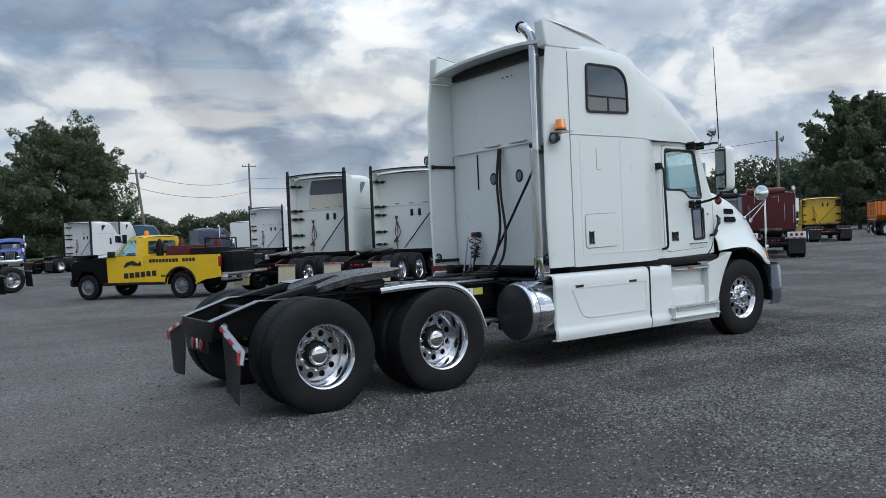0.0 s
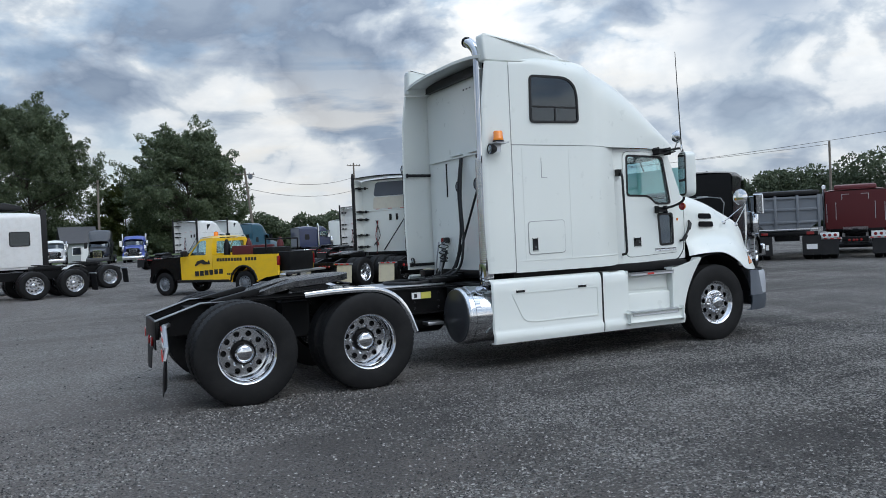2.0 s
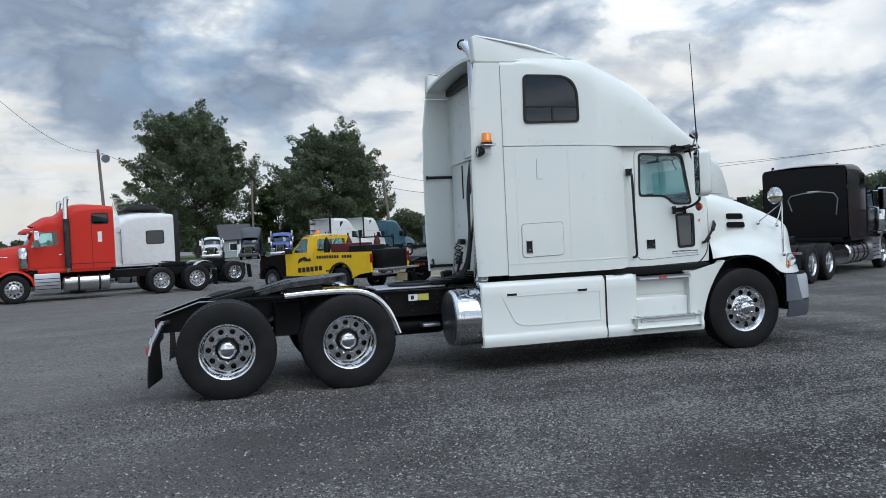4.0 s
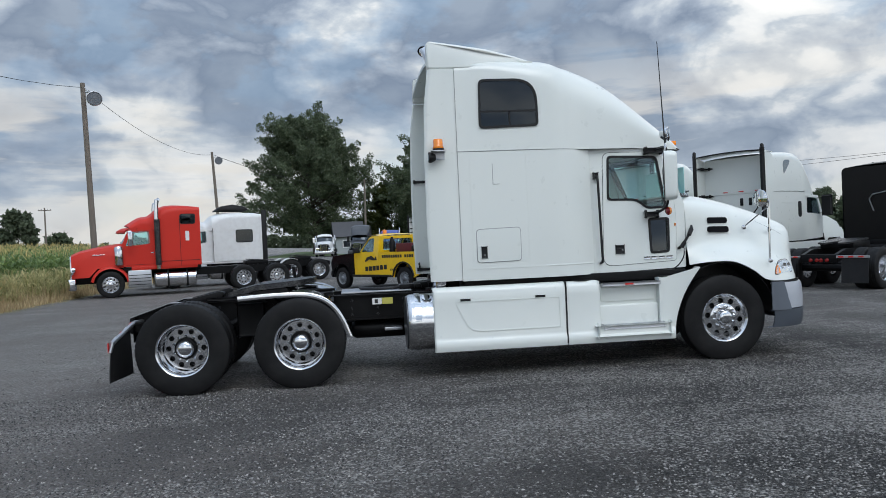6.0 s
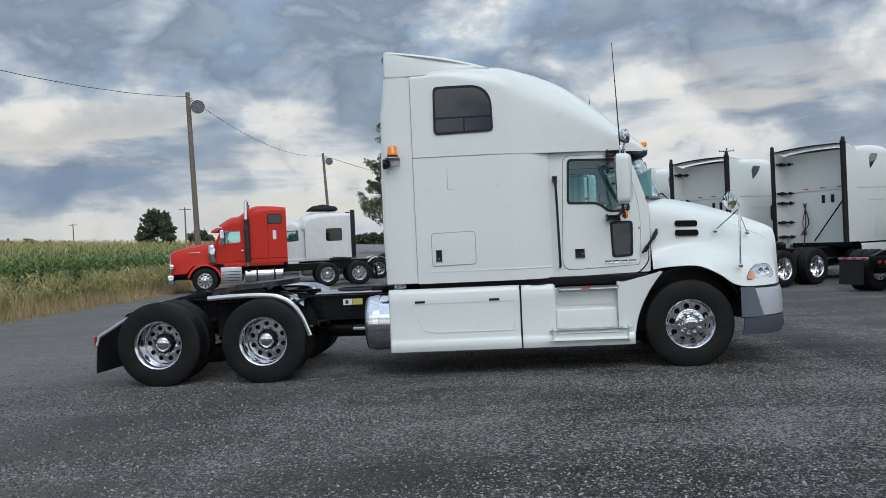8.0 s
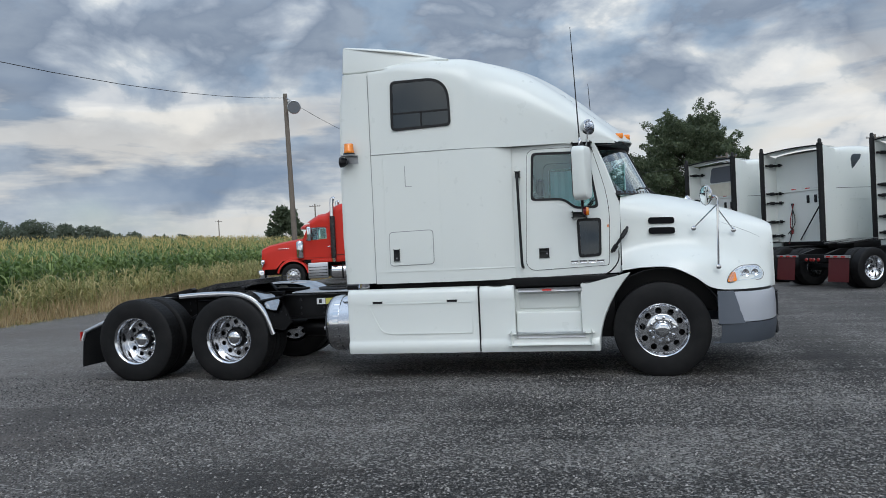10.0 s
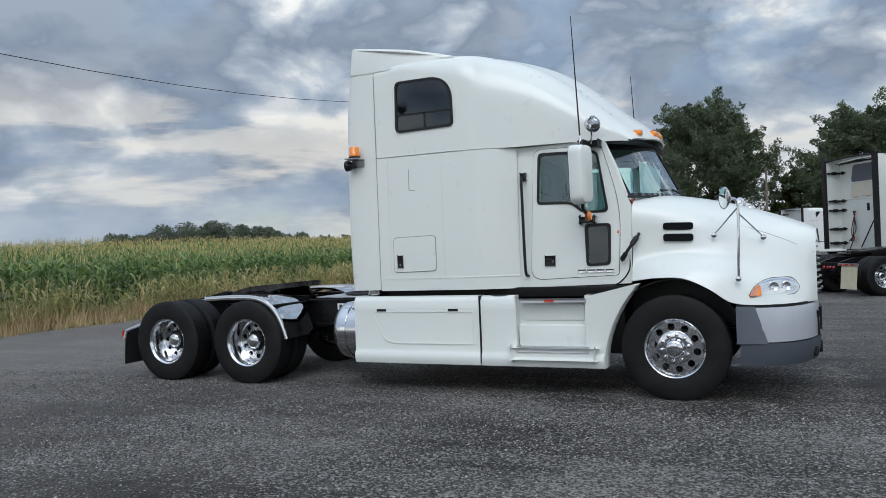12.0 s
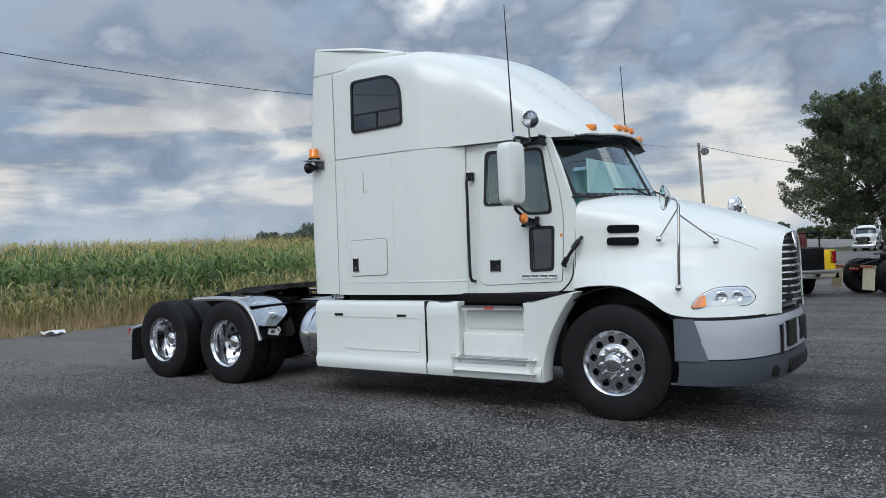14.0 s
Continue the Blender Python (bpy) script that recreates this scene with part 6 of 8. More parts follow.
    part("grille_frame", plate(B(), rounded([(-0.46, 0.78), (0.46, 0.78), (0.43, 1.62), (-0.43, 1.62)], 0.06, 3), [rounded([(-0.40, 0.84), (0.40, 0.84), (0.38, 1.56), (-0.38, 1.56)], 0.05, 3)], yz(xe), (0.04, 0, 0)), CHROME, gr)
    for i in range(6):
        part("grille_bar", boxed(xe + 0.02, xe + 0.035, -0.40, 0.40, 0.88 + 0.115 * i, 0.905 + 0.115 * i), CHROME, gr)
    part("bumper", boxed(xe - 0.18, xe + 0.10, -1.18, 1.18, 0.35, 0.78, 0.07, 3), CHROME if classic else paint, t)
    for s in (-1, 1):
        part("headlamp", boxed(xe - 0.10, xe + 0.02, s * 0.58, s * 0.92, 0.92, 1.14, 0.04), LENS if not classic else CHROME, t)
        part("wheel_housing", skin(B(), [[(ax + 0.6 * math.cos(a), s * y, 0.52 + 0.6 * math.sin(a)) for a in np.linspace(0.1, math.pi - 0.1, 9)] for y in (0.6, 1.08)]), PLASTIC, t)
    # chassis
    for s in (-1, 1):
        part("frame_rail", prism(B(), [(-tandem_back - 1.35, 0.72), (-tandem_back - 1.35, 0.86), (-tandem_back - 0.9, 0.98), (xe - 0.3, 0.95), (xe - 0.3, 0.68), (-tandem_back - 0.8, 0.68)], s * 0.36, s * 0.45), FRAME, t)
        part("fuel_tank", lathe(B(), [(0, 0), (0.28, 0.0), (0.32, 0.03), (0.32, sleeper - 0.1), (0.28, sleeper - 0.05), (0, sleeper - 0.05)], 20, at(0.2, s * 0.85, 0.62, ALONG_X)), ALU, t)
        if skirt:
            part("side_skirt", skin(B(), [[(x, s * y, z) for y, z in ((1.0, 1.06), (1.18, 1.05), (1.2, 0.98), (1.2, 0.35), (1.15, 0.3))] for x in (0.1, 1.0, ax - 0.62)]), paint, t)
        else:
            es = part("entry_step", boxed(ax - 1.45, ax - 0.62, s * 0.9, s * 1.2, 0.35, 1.0, 0.03), ALU_DULL, t)
            for z in (0.44, 0.56, 0.68, 0.80):
                part("step_groove", boxed(ax - 1.42, ax - 0.65, s * 1.19, s * 1.204, z, z + 0.025), FLAP, es)
            part("cab_rocker", boxed(sleeper * 0.1, xf - 0.3, s * (wide - 0.12), s * (wide - 0.03), 1.0, 1.13, 0.02), paint, t)
            for x in (0.55, sleeper - 0.35):
                part("tank_strap", lathe(B(), [(0.322, -0.035), (0.334, -0.035), (0.334, 0.035), (0.322, 0.035)], 20, at(x, s * 0.85, 0.62, ALONG_X), closed=True), FLAP, t)
    part("rear_crossmember", boxed(-tandem_back - 1.37, -tandem_back - 1.3, -0.45, 0.45, 0.66, 0.86, 0.01), FRAME, t)
    part("deck", boxed(-tandem_back + 0.7, 0.0, -0.36, 0.36, 0.86, 0.98, 0.01), FRAME, t)
    part("cab_underside", boxed(0.0, xf, -1.0, 1.0, 0.95, 1.11, 0.02), FRAME, t)
    f = part("fifth_wheel", plate(B(), rounded([(-tandem_back - 0.75, -0.16), (-tandem_back - 0.6, -0.42), (-tandem_back + 0.35, -0.45), (-tandem_back + 0.35, 0.45), (-tandem_back - 0.6, 0.42), (-tandem_back - 0.75, 0.16), (-tandem_back - 0.1, 0.0)], 0.08, 3), [], lambda a, b: (a, b, 1.18 + (a + tandem_back) * 0.08), (0, 0, -0.04)), STEEL, t)
    part("fifth_wheel_base", boxed(-tandem_back - 0.45, -tandem_back + 0.45, -0.42, 0.42, 0.97, 1.14, 0.03), FRAME, f)
    for s in (-1, 1):
        for x in (-tandem_back - 0.66, -tandem_back + 0.66):
            wheel(t, x, s * 1.08, s, fine=False, spin=0.4)
            wheel(t, x, s * 0.77, s, fine=False, bare=True)
        wheel(t, ax, s * 1.02, s, front=True, lugs=False, fine=False)
    for x in (-tandem_back - 0.66, -tandem_back + 0.66):
        part("drive_axle", rod(B(), (x, -0.9, 0.5), (x, 0.9, 0.5), 0.09, 10), FRAME, t)
    xr = -tandem_back - 1.4
    for s in (-1, 1):
        hb = part("flap_hanger", boxed(xr - 0.02, xr + 0.02, s * 0.45, s * 1.2, 0.78, 0.83, 0.005), ALU_DULL, t)
        for i in range(3):
            part("tape", boxed(xr - 0.026, xr - 0.021, s * (0.5 + 0.23 * i), s * (0.62 + 0.23 * i), 0.785, 0.825), RED_TAPE, hb)
        fl = skin(B(), [[(xr - 0.05 * k, s * (0.56 + 0.62 * u), 0.79 - 0.60 * k) for u in (0, 0.5, 1)] for k in (0, 0.5, 1)])
        solid(part("mud_flap", fl, flaps or FLAP, t), 0.012)
    for y in (-0.2, -0.05, 0.05, 0.2):
        part("tail_lamp", lathe(B(), [(0, 0), (0.05, 0), (0.04, 0.02), (0, 0.025)], 12, at(-tandem_back - 1.375, y, 0.72, Matrix.Rotation(radians(-90), 4, "Y"))), RED_LENS, t)
    if extender:
        for s in (-1, 1):
            e = part("side_extender", plate(B(), rounded([(-0.50, 1.12), (0.0, 1.12), (0.0, roof - 0.15), (-0.45, roof - 0.02), (-0.50, roof - 0.05)], 0.02, 2), [], xz(s * (wide - 0.03)), (0, s * 0.03, 0)), paint, t)
            part("rubber_edge", boxed(-0.63, -0.47, s * (wide - 0.04), s * (wide + 0.008), 1.12, roof + 0.03, 0.012), FLAP, e)
            part("edge_cap", lathe(B(), [(0, 0), (0.055, 0), (0.055, 0.12), (0.03, 0.16), (0, 0.165)], 12, at(-0.545, s * (wide - 0.015), roof + 0.0)), FLAP, e)
            for z in (roof - 0.4, 2.65, 2.35, 1.75, 1.3):
                a = boxed(-0.47, -0.02, s * (wide - 0.11), s * (wide - 0.06), z - 0.03, z + 0.03, 0.010)
                box(a, -0.32, -0.18, s * (wide - 0.13), s * (wide - 0.05), z - 0.05, z + 0.05, 0.015)
                box(a, -0.05, 0.0, s * (wide - 0.32), s * (wide - 0.05), z - 0.02, z + 0.02, 0.008)
                box(a, -0.08, 0.0, s * (wide - 0.24), s * (wide - 0.18), z - 0.05, z + 0.05, 0.01)
                part("extender_arm", a, PLASTIC, e)
        lip = skin(B(), [[(-0.44, y, roof - 0.03 + 0.05 * (1 - (y / wide) ** 2)) for y in np.linspace(-wide, wide, 9)], [(0.0, y, roof - 0.06 + 0.05 * (1 - (y / wide) ** 2)) for y in np.linspace(-wide, wide, 9)]])
        solid(part("roof_lip", lip, paint, t), 0.02)
        part("lip_edge", tube(B(), [(-0.445, y, roof - 0.03 + 0.05 * (1 - (y / wide) ** 2)) for y in np.linspace(-wide, wide, 9)], 0.022, 6, 1), FLAP, t)
        for y in (-0.12, -0.42):
            part("wall_vent", boxed(-0.02, 0.0, y - 0.05, y + 0.05, 2.28, 2.52, 0.02), PLASTIC, t)
        for i in range(5):
            part("tape", boxed(-0.012, 0.0, -0.75 + 0.28 * i, -0.58 + 0.28 * i, 2.72, 2.75), RED_TAPE if i % 2 == 0 else WHITE_TAPE, t)
        part("wall_rail", boxed(-0.02, 0.0, -wide + 0.05, wide - 0.05, 2.66, 2.69, 0.005), paint, t)
        part("stack_strut", rod(B(), (-0.05, 0.2, 1.15), (-0.25, -wide + 0.22, 2.4), 0.02, 6), PLASTIC, t)
        for k in range(3):
            part("air_hose", tube(B(), [(-0.03, 0.45 + 0.05 * k, 2.3), (-0.15, 0.5 - 0.1 * k, 1.7), (-0.2, 0.35 + 0.1 * k, 1.35), (-0.06, 0.5, 1.5), (-0.4, 0.3, 1.05)], 0.016, 6, 5), CABLE if k else RED_LENS, t)
    if dark_window:
        part("roof_panel", plate(B(), rounded([(-0.98, 3.22), (0.62, 3.22), (0.50, roof - 0.2), (-0.92, roof - 0.2)], 0.12, 4), [], yz(-0.012), (-0.012, 0, 0)), SLATE, t)
        part("plastic_panel", plate(B(), rounded([(-0.98, 2.74), (0.66, 2.74), (0.62, 3.18), (-0.98, 3.18)], 0.06, 3), [], yz(-0.010), (-0.010, 0, 0)), CREAM_PALE, t)
    if stacks:
        for s in (-1, 1):
            part("exhaust_pipe", tube(B(), [(-0.22 if not classic else sleeper - 0.02, s * (wide - 0.12 if not classic else wide + 0.08), 1.0), (-0.22 if not classic else sleeper - 0.02, s * (wide - 0.12 if not classic else wide + 0.08), roof + (0.12 if not classic else -0.02)), (-0.32 if not classic else sleeper - 0.14, s * (wide - 0.12 if not classic else wide + 0.08), roof + (0.32 if not classic else 0.14))], 0.07 if not classic else 0.085, 12, 4), CHROME, t)
    return t


def facing(x, y, degrees):
    return pose(x, y, 0, 0, 0, degrees)


tractor("white sleeper semi truck with black-edged side fairings, parked in a row", facing(7.65, 13.15, 31), WHITE, 3.95, tandem_back=2.55, stacks=False, flaps=MAROON, group="row of white semi trucks")
tractor("white sleeper semi truck with black-edged side fairings, parked in a row", facing(5.17, 15.7, 32), WHITE, 3.95, tandem_back=2.55, stacks=False, flaps=CREAM, group="row of white semi trucks")
tractor("white sleeper semi truck with a dark panel high on its back", facing(3.08, 18.2, 33), WHITE, 3.95, tandem_back=2.55, stacks=False, dark_window=True, flaps=CREAM, group="row of white semi trucks")
black = tractor("black sleeper semi truck with polished fuel tanks", facing(9.98, 9.38, 31), BLACK_PAINT, 3.28, extender=False, classic=True, skirt=False, flaps=FLAP, axle_ahead=0.5, tandem_back=2.5, stacks=False, window=(1.15, 1.6, 2.62, 2.95))
for s in (-1, 1):
    for x in (0.95, 1.9):
        part("tank_strap", lathe(B(), [(0.322, -0.03), (0.332, -0.03), (0.332, 0.03), (0.322, 0.03)], 20, at(x, s * 0.85, 0.62, ALONG_X), closed=True), FLAP, black)
part("wall_bracket", tube(B(), [(-0.02, 0.35, 1.9), (-0.08, 0.35, 2.35), (-0.08, -0.85, 2.38), (-0.02, -0.88, 1.75)], 0.018, 6, 3), ALU_DULL, black)
part("wall_label", boxed(-0.012, 0.0, -0.45, -0.1, 2.42, 2.47), WHITE_TAPE, black)
maroon = tractor("maroon sleeper semi truck with tall chrome stacks", facing(22.6, 12.8, 35), MAROON, 2.87, extender=False, classic=True, skirt=False)
part("roof_visor", prism(B(), [(0.15, 2.80), (0.2, 2.98), (0.5, 3.03), (1.6, 2.9), (1.7, 2.75)], -0.82, 0.82, 0.07), MAROON, maroon)
for s in (-1, 1):
    lb = part("light_bar", boxed(-4.46, -4.40, s * 0.55, s * 1.20, 0.84, 1.04, 0.01), WHITE_TAPE, maroon, "white bar with three round tail lamps")
    for i in range(3):
        part("tail_lamp", lathe(B(), [(0, 0), (0.06, 0), (0.05, 0.02), (0, 0.025)], 12, at(-4.462, s * (0.68 + 0.19 * i), 0.94, Matrix.Rotation(radians(-90), 4, "Y"))), RED_LENS, lb)
    part("wall_trim", boxed(-0.012, 0.0, s * 0.50, s * 0.52, 2.35, 2.60), ALU_DULL, maroon)
    part("wall_trim", boxed(-0.012, 0.0, s * 0.22, s * 0.52, 2.58, 2.60), ALU_DULL, maroon)
    part("wall_trim", boxed(-0.012, 0.0, s * 0.74, s * 0.76, 1.5, 2.25), ALU_DULL, maroon)
    part("wall_trim", boxed(-0.012, 0.0, s * 1.10, s * 1.12, 1.4, 2.2), ALU_DULL, maroon)
tractor("bright red long-nosed sleeper semi truck with chrome stacks", facing(-10.88, 21.86, 196), RED, 3.45, sleeper=1.6, nose=1.8, axle_ahead=0.45, window=(0.2, 0.72, 2.72, 3.06), extender=False, classic=True, skirt=False, tandem_back=2.25)
white_low = tractor("white sleeper semi truck with a black roof deflector", facing(-9.15, 27.15, 196), WHITE_OLD, 3.30, sleeper=2.2, nose=2.0, axle_ahead=0.5, window=(0.45, 1.15, 1.95, 2.48), extender=False, classic=True, skirt=False, tandem_back=1.95, stacks=False)
part("roof_deflector", prism(B(), [(0.5, 3.38), (0.6, 3.55), (1.2, 3.68), (1.75, 3.60), (2.0, 3.42)], -0.85, 0.85, 0.06), FLAP, white_low)
red_truck = [o for o in bpy.data.objects if o.parent is None and o.name.startswith("semi_truck") and abs(o.location.x + 10.88) < 0.01][0]
bm = skin(B(), [[(x + 0.30 - 0.32 * u * u, 0.98 * u, z) for u in np.linspace(-1, 1, 9)] for x, z in ((2.56, 2.62), (2.74, 2.52), (2.76, 2.44))])
solid(part("sun_visor", bm, RED, red_truck, "red sun visor over the windshield"), 0.02)
for s in (-1, 1):
    part("door_seam", boxed(1.62, 1.635, s * 1.098, s * 1.104, 1.12, 2.5), PLASTIC, red_truck)
    part("door_seam", boxed(1.62, 2.72, s * 1.098, s * 1.104, 1.20, 1.212), PLASTIC, red_truck)
    part("door_handle", boxed(1.72, 1.84, s * 1.098, s * 1.115, 1.62, 1.67, 0.008), CHROME, red_truck)
    part("panel_seam", boxed(0.75, 0.765, s * 1.19, s * 1.204, 1.12, 2.9), PLASTIC, red_truck)
    part("sticker", boxed(0.42, 0.56, s * 1.2, s * 1.205, 2.05, 2.42), WHITE_TAPE, red_truck)
    part("stack_guard", lathe(B(), [(0.09, 0), (0.108, 0.0), (0.108, 1.75), (0.09, 1.75)], 14, at(1.58, s * 1.28, 1.15), closed=True), STEEL, red_truck)
    part("rocker_trim", boxed(0.05, 1.55, s * 1.195, s * 1.206, 1.28, 1.30), FLAP, red_truck)
    part("head_lamp", lathe(B(), [(0, 0), (0.08, 0.0), (0.10, 0.03), (0.10, 0.12), (0, 0.14)], 16, at(4.48, s * 0.98, 1.12, ALONG_X)), CHROME, red_truck, "round chrome headlamp pod")
    part("hood_trim", boxed(3.1, 3.9, s * 0.90, s * 0.955, 1.62, 1.65, 0.01), CHROME, red_truck)
for s in (-1, 1):
    arc = [(-1.29 + 0.585 * math.cos(a), 0.5 + 0.585 * math.sin(a)) for a in np.linspace(radians(15), radians(125), 12)]
    solid(part("half_fender", skin(B(), [[(a, s * y, b) for a, b in arc] for y in (0.62, 1.2, 1.225)]), WHITE_OLD, white_low), 0.012)
    part("rubber_edge", boxed(-0.22, 0.0, s * 1.17, s * 1.21, 1.1, 3.36, 0.01), FLAP, white_low)

# ---- plants ----
RNG = np.random.default_rng(7)


def mesh_from(name, verts, faces, mat, smooth=False):
    me = bpy.data.meshes.new(name)
    me.from_pydata([tuple(v) for v in verts], [], [tuple(f) for f in faces])
    me.materials.append(mat)
    if smooth:
        me.polygons.foreach_set("use_smooth", [True] * len(me.polygons))
    return me


def leaf_cloud(centres, spreads, counts, size, droop=0.3):
    """Many small leaves round given centres, each a folded diamond of two triangles."""
    V, F = [], []
    n0 = 0
    for c, sp, n in zip(centres, spreads, counts):
        p = RNG.normal(0, 1, (n, 3))
        p /= np.maximum(1.0, np.linalg.norm(p, axis=1)[:, None] / 1.15)
        p = p * sp + c
        d = RNG.normal(0, 1, (n, 3)) + np.array([0.25, 0.1, -droop])
        d /= np.linalg.norm(d, axis=1)[:, None]
        u = np.cross(d, RNG.normal(0, 1, (n, 3)))
        u /= np.linalg.norm(u, axis=1)[:, None] + 1e-6
        L = size * RNG.uniform(0.6, 1.5, n)[:, None]
        q = np.stack([p, p + d * L * 0.5 + u * L * 0.30, p + d * L, p + d * L * 0.5 - u * L * 0.30], 1).reshape(-1, 3)
        V.append(q)
        k = n0 + 4 * np.arange(n)
        F.append(np.stack([k, k + 1, k + 2, k + 3], 1))
        n0 += 4 * n
    return np.vstack(V), np.vstack(F)


LEAF = plant_material("tree_leaves", (0.042, 0.063, 0.036), (0.095, 0.13, 0.068), (0.20, 0.235, 0.14), 0.45, 0.4)
LEAF_LIGHT = plant_material("young_leaves", (0.040, 0.058, 0.014), (0.065, 0.085, 0.022), (0.10, 0.11, 0.035))
# haze over the distance is put into these two paler, greyer greens
LEAF_FAR = plant_material("distant_hazed_leaves", (0.058, 0.080, 0.046), (0.092, 0.12, 0.070), (0.135, 0.158, 0.098))
LEAF_HAZE = plant_material("far_hazed_leaves", (0.085, 0.112, 0.080), (0.125, 0.155, 0.110), (0.18, 0.20, 0.145))
BARK = material("tree_bark", (0.075, 0.06, 0.048), 0.9, vary=0.25, bump=0.6, bump_scale=14)


def tree(x, y, height, width, seed, label, lean=0.06, clear=0.12, lobes=70, leaves=210, size=0.42, mat=None, base=0.0):
    """A broad tree: tapered trunk, limbs to every lobe, crown of loose leaf clumps."""
    global RNG
    RNG = np.random.default_rng(seed)
    t = thing("tree", label, "tree", pose(x, y, base), "trees behind the yard")
    bm = B()
    tube(bm, [(0, 0, -0.3), (0.02 * width, 0, height * 0.2), (lean * height * 0.5, 0.1, height * 0.5), (lean * height, 0, height * 0.8)], 0.016 * height, 10, 4)
    for v in bm.verts:
        k = 1 - 0.75 * max(0, v.co.z) / (height * 0.8)
        v.co.x = (v.co.x - lean * v.co.z) * k + lean * v.co.z
        v.co.y *= k
    part("trunk", bm, BARK, t)
    cs, sp, ct = [], [], []
    limbs = B()
    for i in range(lobes):
        f = (i + 0.5) / lobes
        h = clear + (1 - clear) * f ** 0.85
        a = RNG.uniform(0, TAU)
        prof = math.sin(math.pi * min(1, (h - clear * 0.6) / (1.04 - clear * 0.6)) ** 0.8) ** 0.62
        r = width * 0.5 * prof * math.sqrt(RNG.uniform(0.08, 1.0)) * RNG.uniform(0.8, 1.08)
        z = height * h * RNG.uniform(0.95, 1.02)
        c = np.array([r * math.cos(a) + lean * z, r * math.sin(a), z])
        s = width * RNG.uniform(0.030, 0.085)
        cs.append(c)
        sp.append(np.array([s * 1.15, s * 1.15, s * 0.78]))
        ct.append(int(leaves * RNG.uniform(0.5, 1.2)))
        # a spray of twigs leaning out and up, with the wind
        d = np.array([math.cos(a) * 0.8 - 0.55, math.sin(a) * 0.8, 0.55 + 0.6 * (h - 0.4)]) + RNG.normal(0, 0.25, 3)
        d /= np.linalg.norm(d)
        for q in range(3):
            s2 = s * (0.62 - 0.15 * q)
            cs.append(c + d * s * (0.9 + 0.75 * q) + RNG.normal(0, 0.15, 3) * s)
            sp.append(np.array([s2, s2, s2 * 0.8]))
            ct.append(int(leaves * (0.34 - 0.09 * q)))
        if i % 2 == 0:
            z0 = min(z * 0.72, height * 0.75)
            rod(limbs, (lean * z0, 0, z0), tuple(c), 0.008 * height * (1 - h * 0.6), 5, 0.02)
    part("limb_crown", limbs, BARK, t)
    v, f = leaf_cloud(cs, sp, ct, size)
    v2, f2 = leaf_cloud(cs, [q * 0.8 for q in sp], [max(6, int(n * 0.10)) for n in ct], size * 2.4)
    v, f = np.vstack([v, v2]), np.vstack([f, f2 + len(v)])
    child("crown", mesh_from("crown", v, f, mat or LEAF), t)
    return t


tree(-11.8, 126.0, 22.6, 21.5, 3, "large dark green tree with a ragged windblown crown", -0.02, 0.16, 210, 520, 0.22)
tree(11.6, 124.0, 19.3, 20.0, 5, "large dark green tree with a dense leaning crown", -0.03, 0.09, 220, 540, 0.22)
tree(2.0, 132.0, 11.5, 11.0, 11, "lower light green tree beside taller ones", 0.02, 0.05, 60, 300, 0.32, LEAF_LIGHT)
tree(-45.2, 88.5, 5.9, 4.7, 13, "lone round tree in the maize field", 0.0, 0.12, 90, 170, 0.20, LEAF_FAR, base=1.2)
tree(79.5, 37.5, 14.2, 12.0, 17, "tall dark tree beside the yard", 0.02, 0.08, 120, 560, 0.21)
tree(88.0, 34.0, 12.5, 14.0, 19, "tall dark tree beside the yard", 0.02, 0.05, 90, 400, 0.26)
tree(-72.0, 176.0, 6.0, 7.0, 23, "small round tree far behind the field", 0.0, 0.1, 26, 120, 0.5)


def far_woods(name, points, height, seed, label, depth=10.0, mat=None, size=0.8, step=2.0, leaves=300):
    """A distant belt of trees along a line of points, as one mass of leaf clumps."""
    global RNG
    RNG = np.random.default_rng(seed)
    cs, sp, ct = [], [], []
    for (x0, y0, h0, z0), (x1, y1, h1, z1) in zip(points, points[1:]):
        L = math.hypot(x1 - x0, y1 - y0)
        n = max(2, int(L / step))
        for i in range(n):
            f = (i + RNG.uniform(0, 1)) / n
            h = (h0 + (h1 - h0) * f) * RNG.uniform(0.55, 1.12)
            zb = z0 + (z1 - z0) * f
            for k in range(4):
                zz = h * (0.08 + 0.28 * k)
                cs.append(np.array([x0 + (x1 - x0) * f + RNG.normal(0, 1.0), y0 + (y1 - y0) * f + RNG.uniform(-depth, depth) * 0.3, zb + zz]))
                s = h * RNG.uniform(0.20, 0.30)
                sp.append(np.array([s * 1.3, s * 1.3, s]))
                ct.append(leaves)
    v, f = leaf_cloud(cs, sp, ct, size, 0.1)
    # larger leaf masses deep inside close the gaps
    v2, f2 = leaf_cloud(cs, [q * 0.76 for q in sp], [150] * len(cs), min(size * 2.6, 1.5), 0.1)
    v, f = np.vstack([v, v2]), np.vstack([f, f2 + len(v)])
    ob = new(name, mesh_from(name, v, f, mat or LEAF_FAR))
    return tagged(ob, label, "woods", kind="stuff")


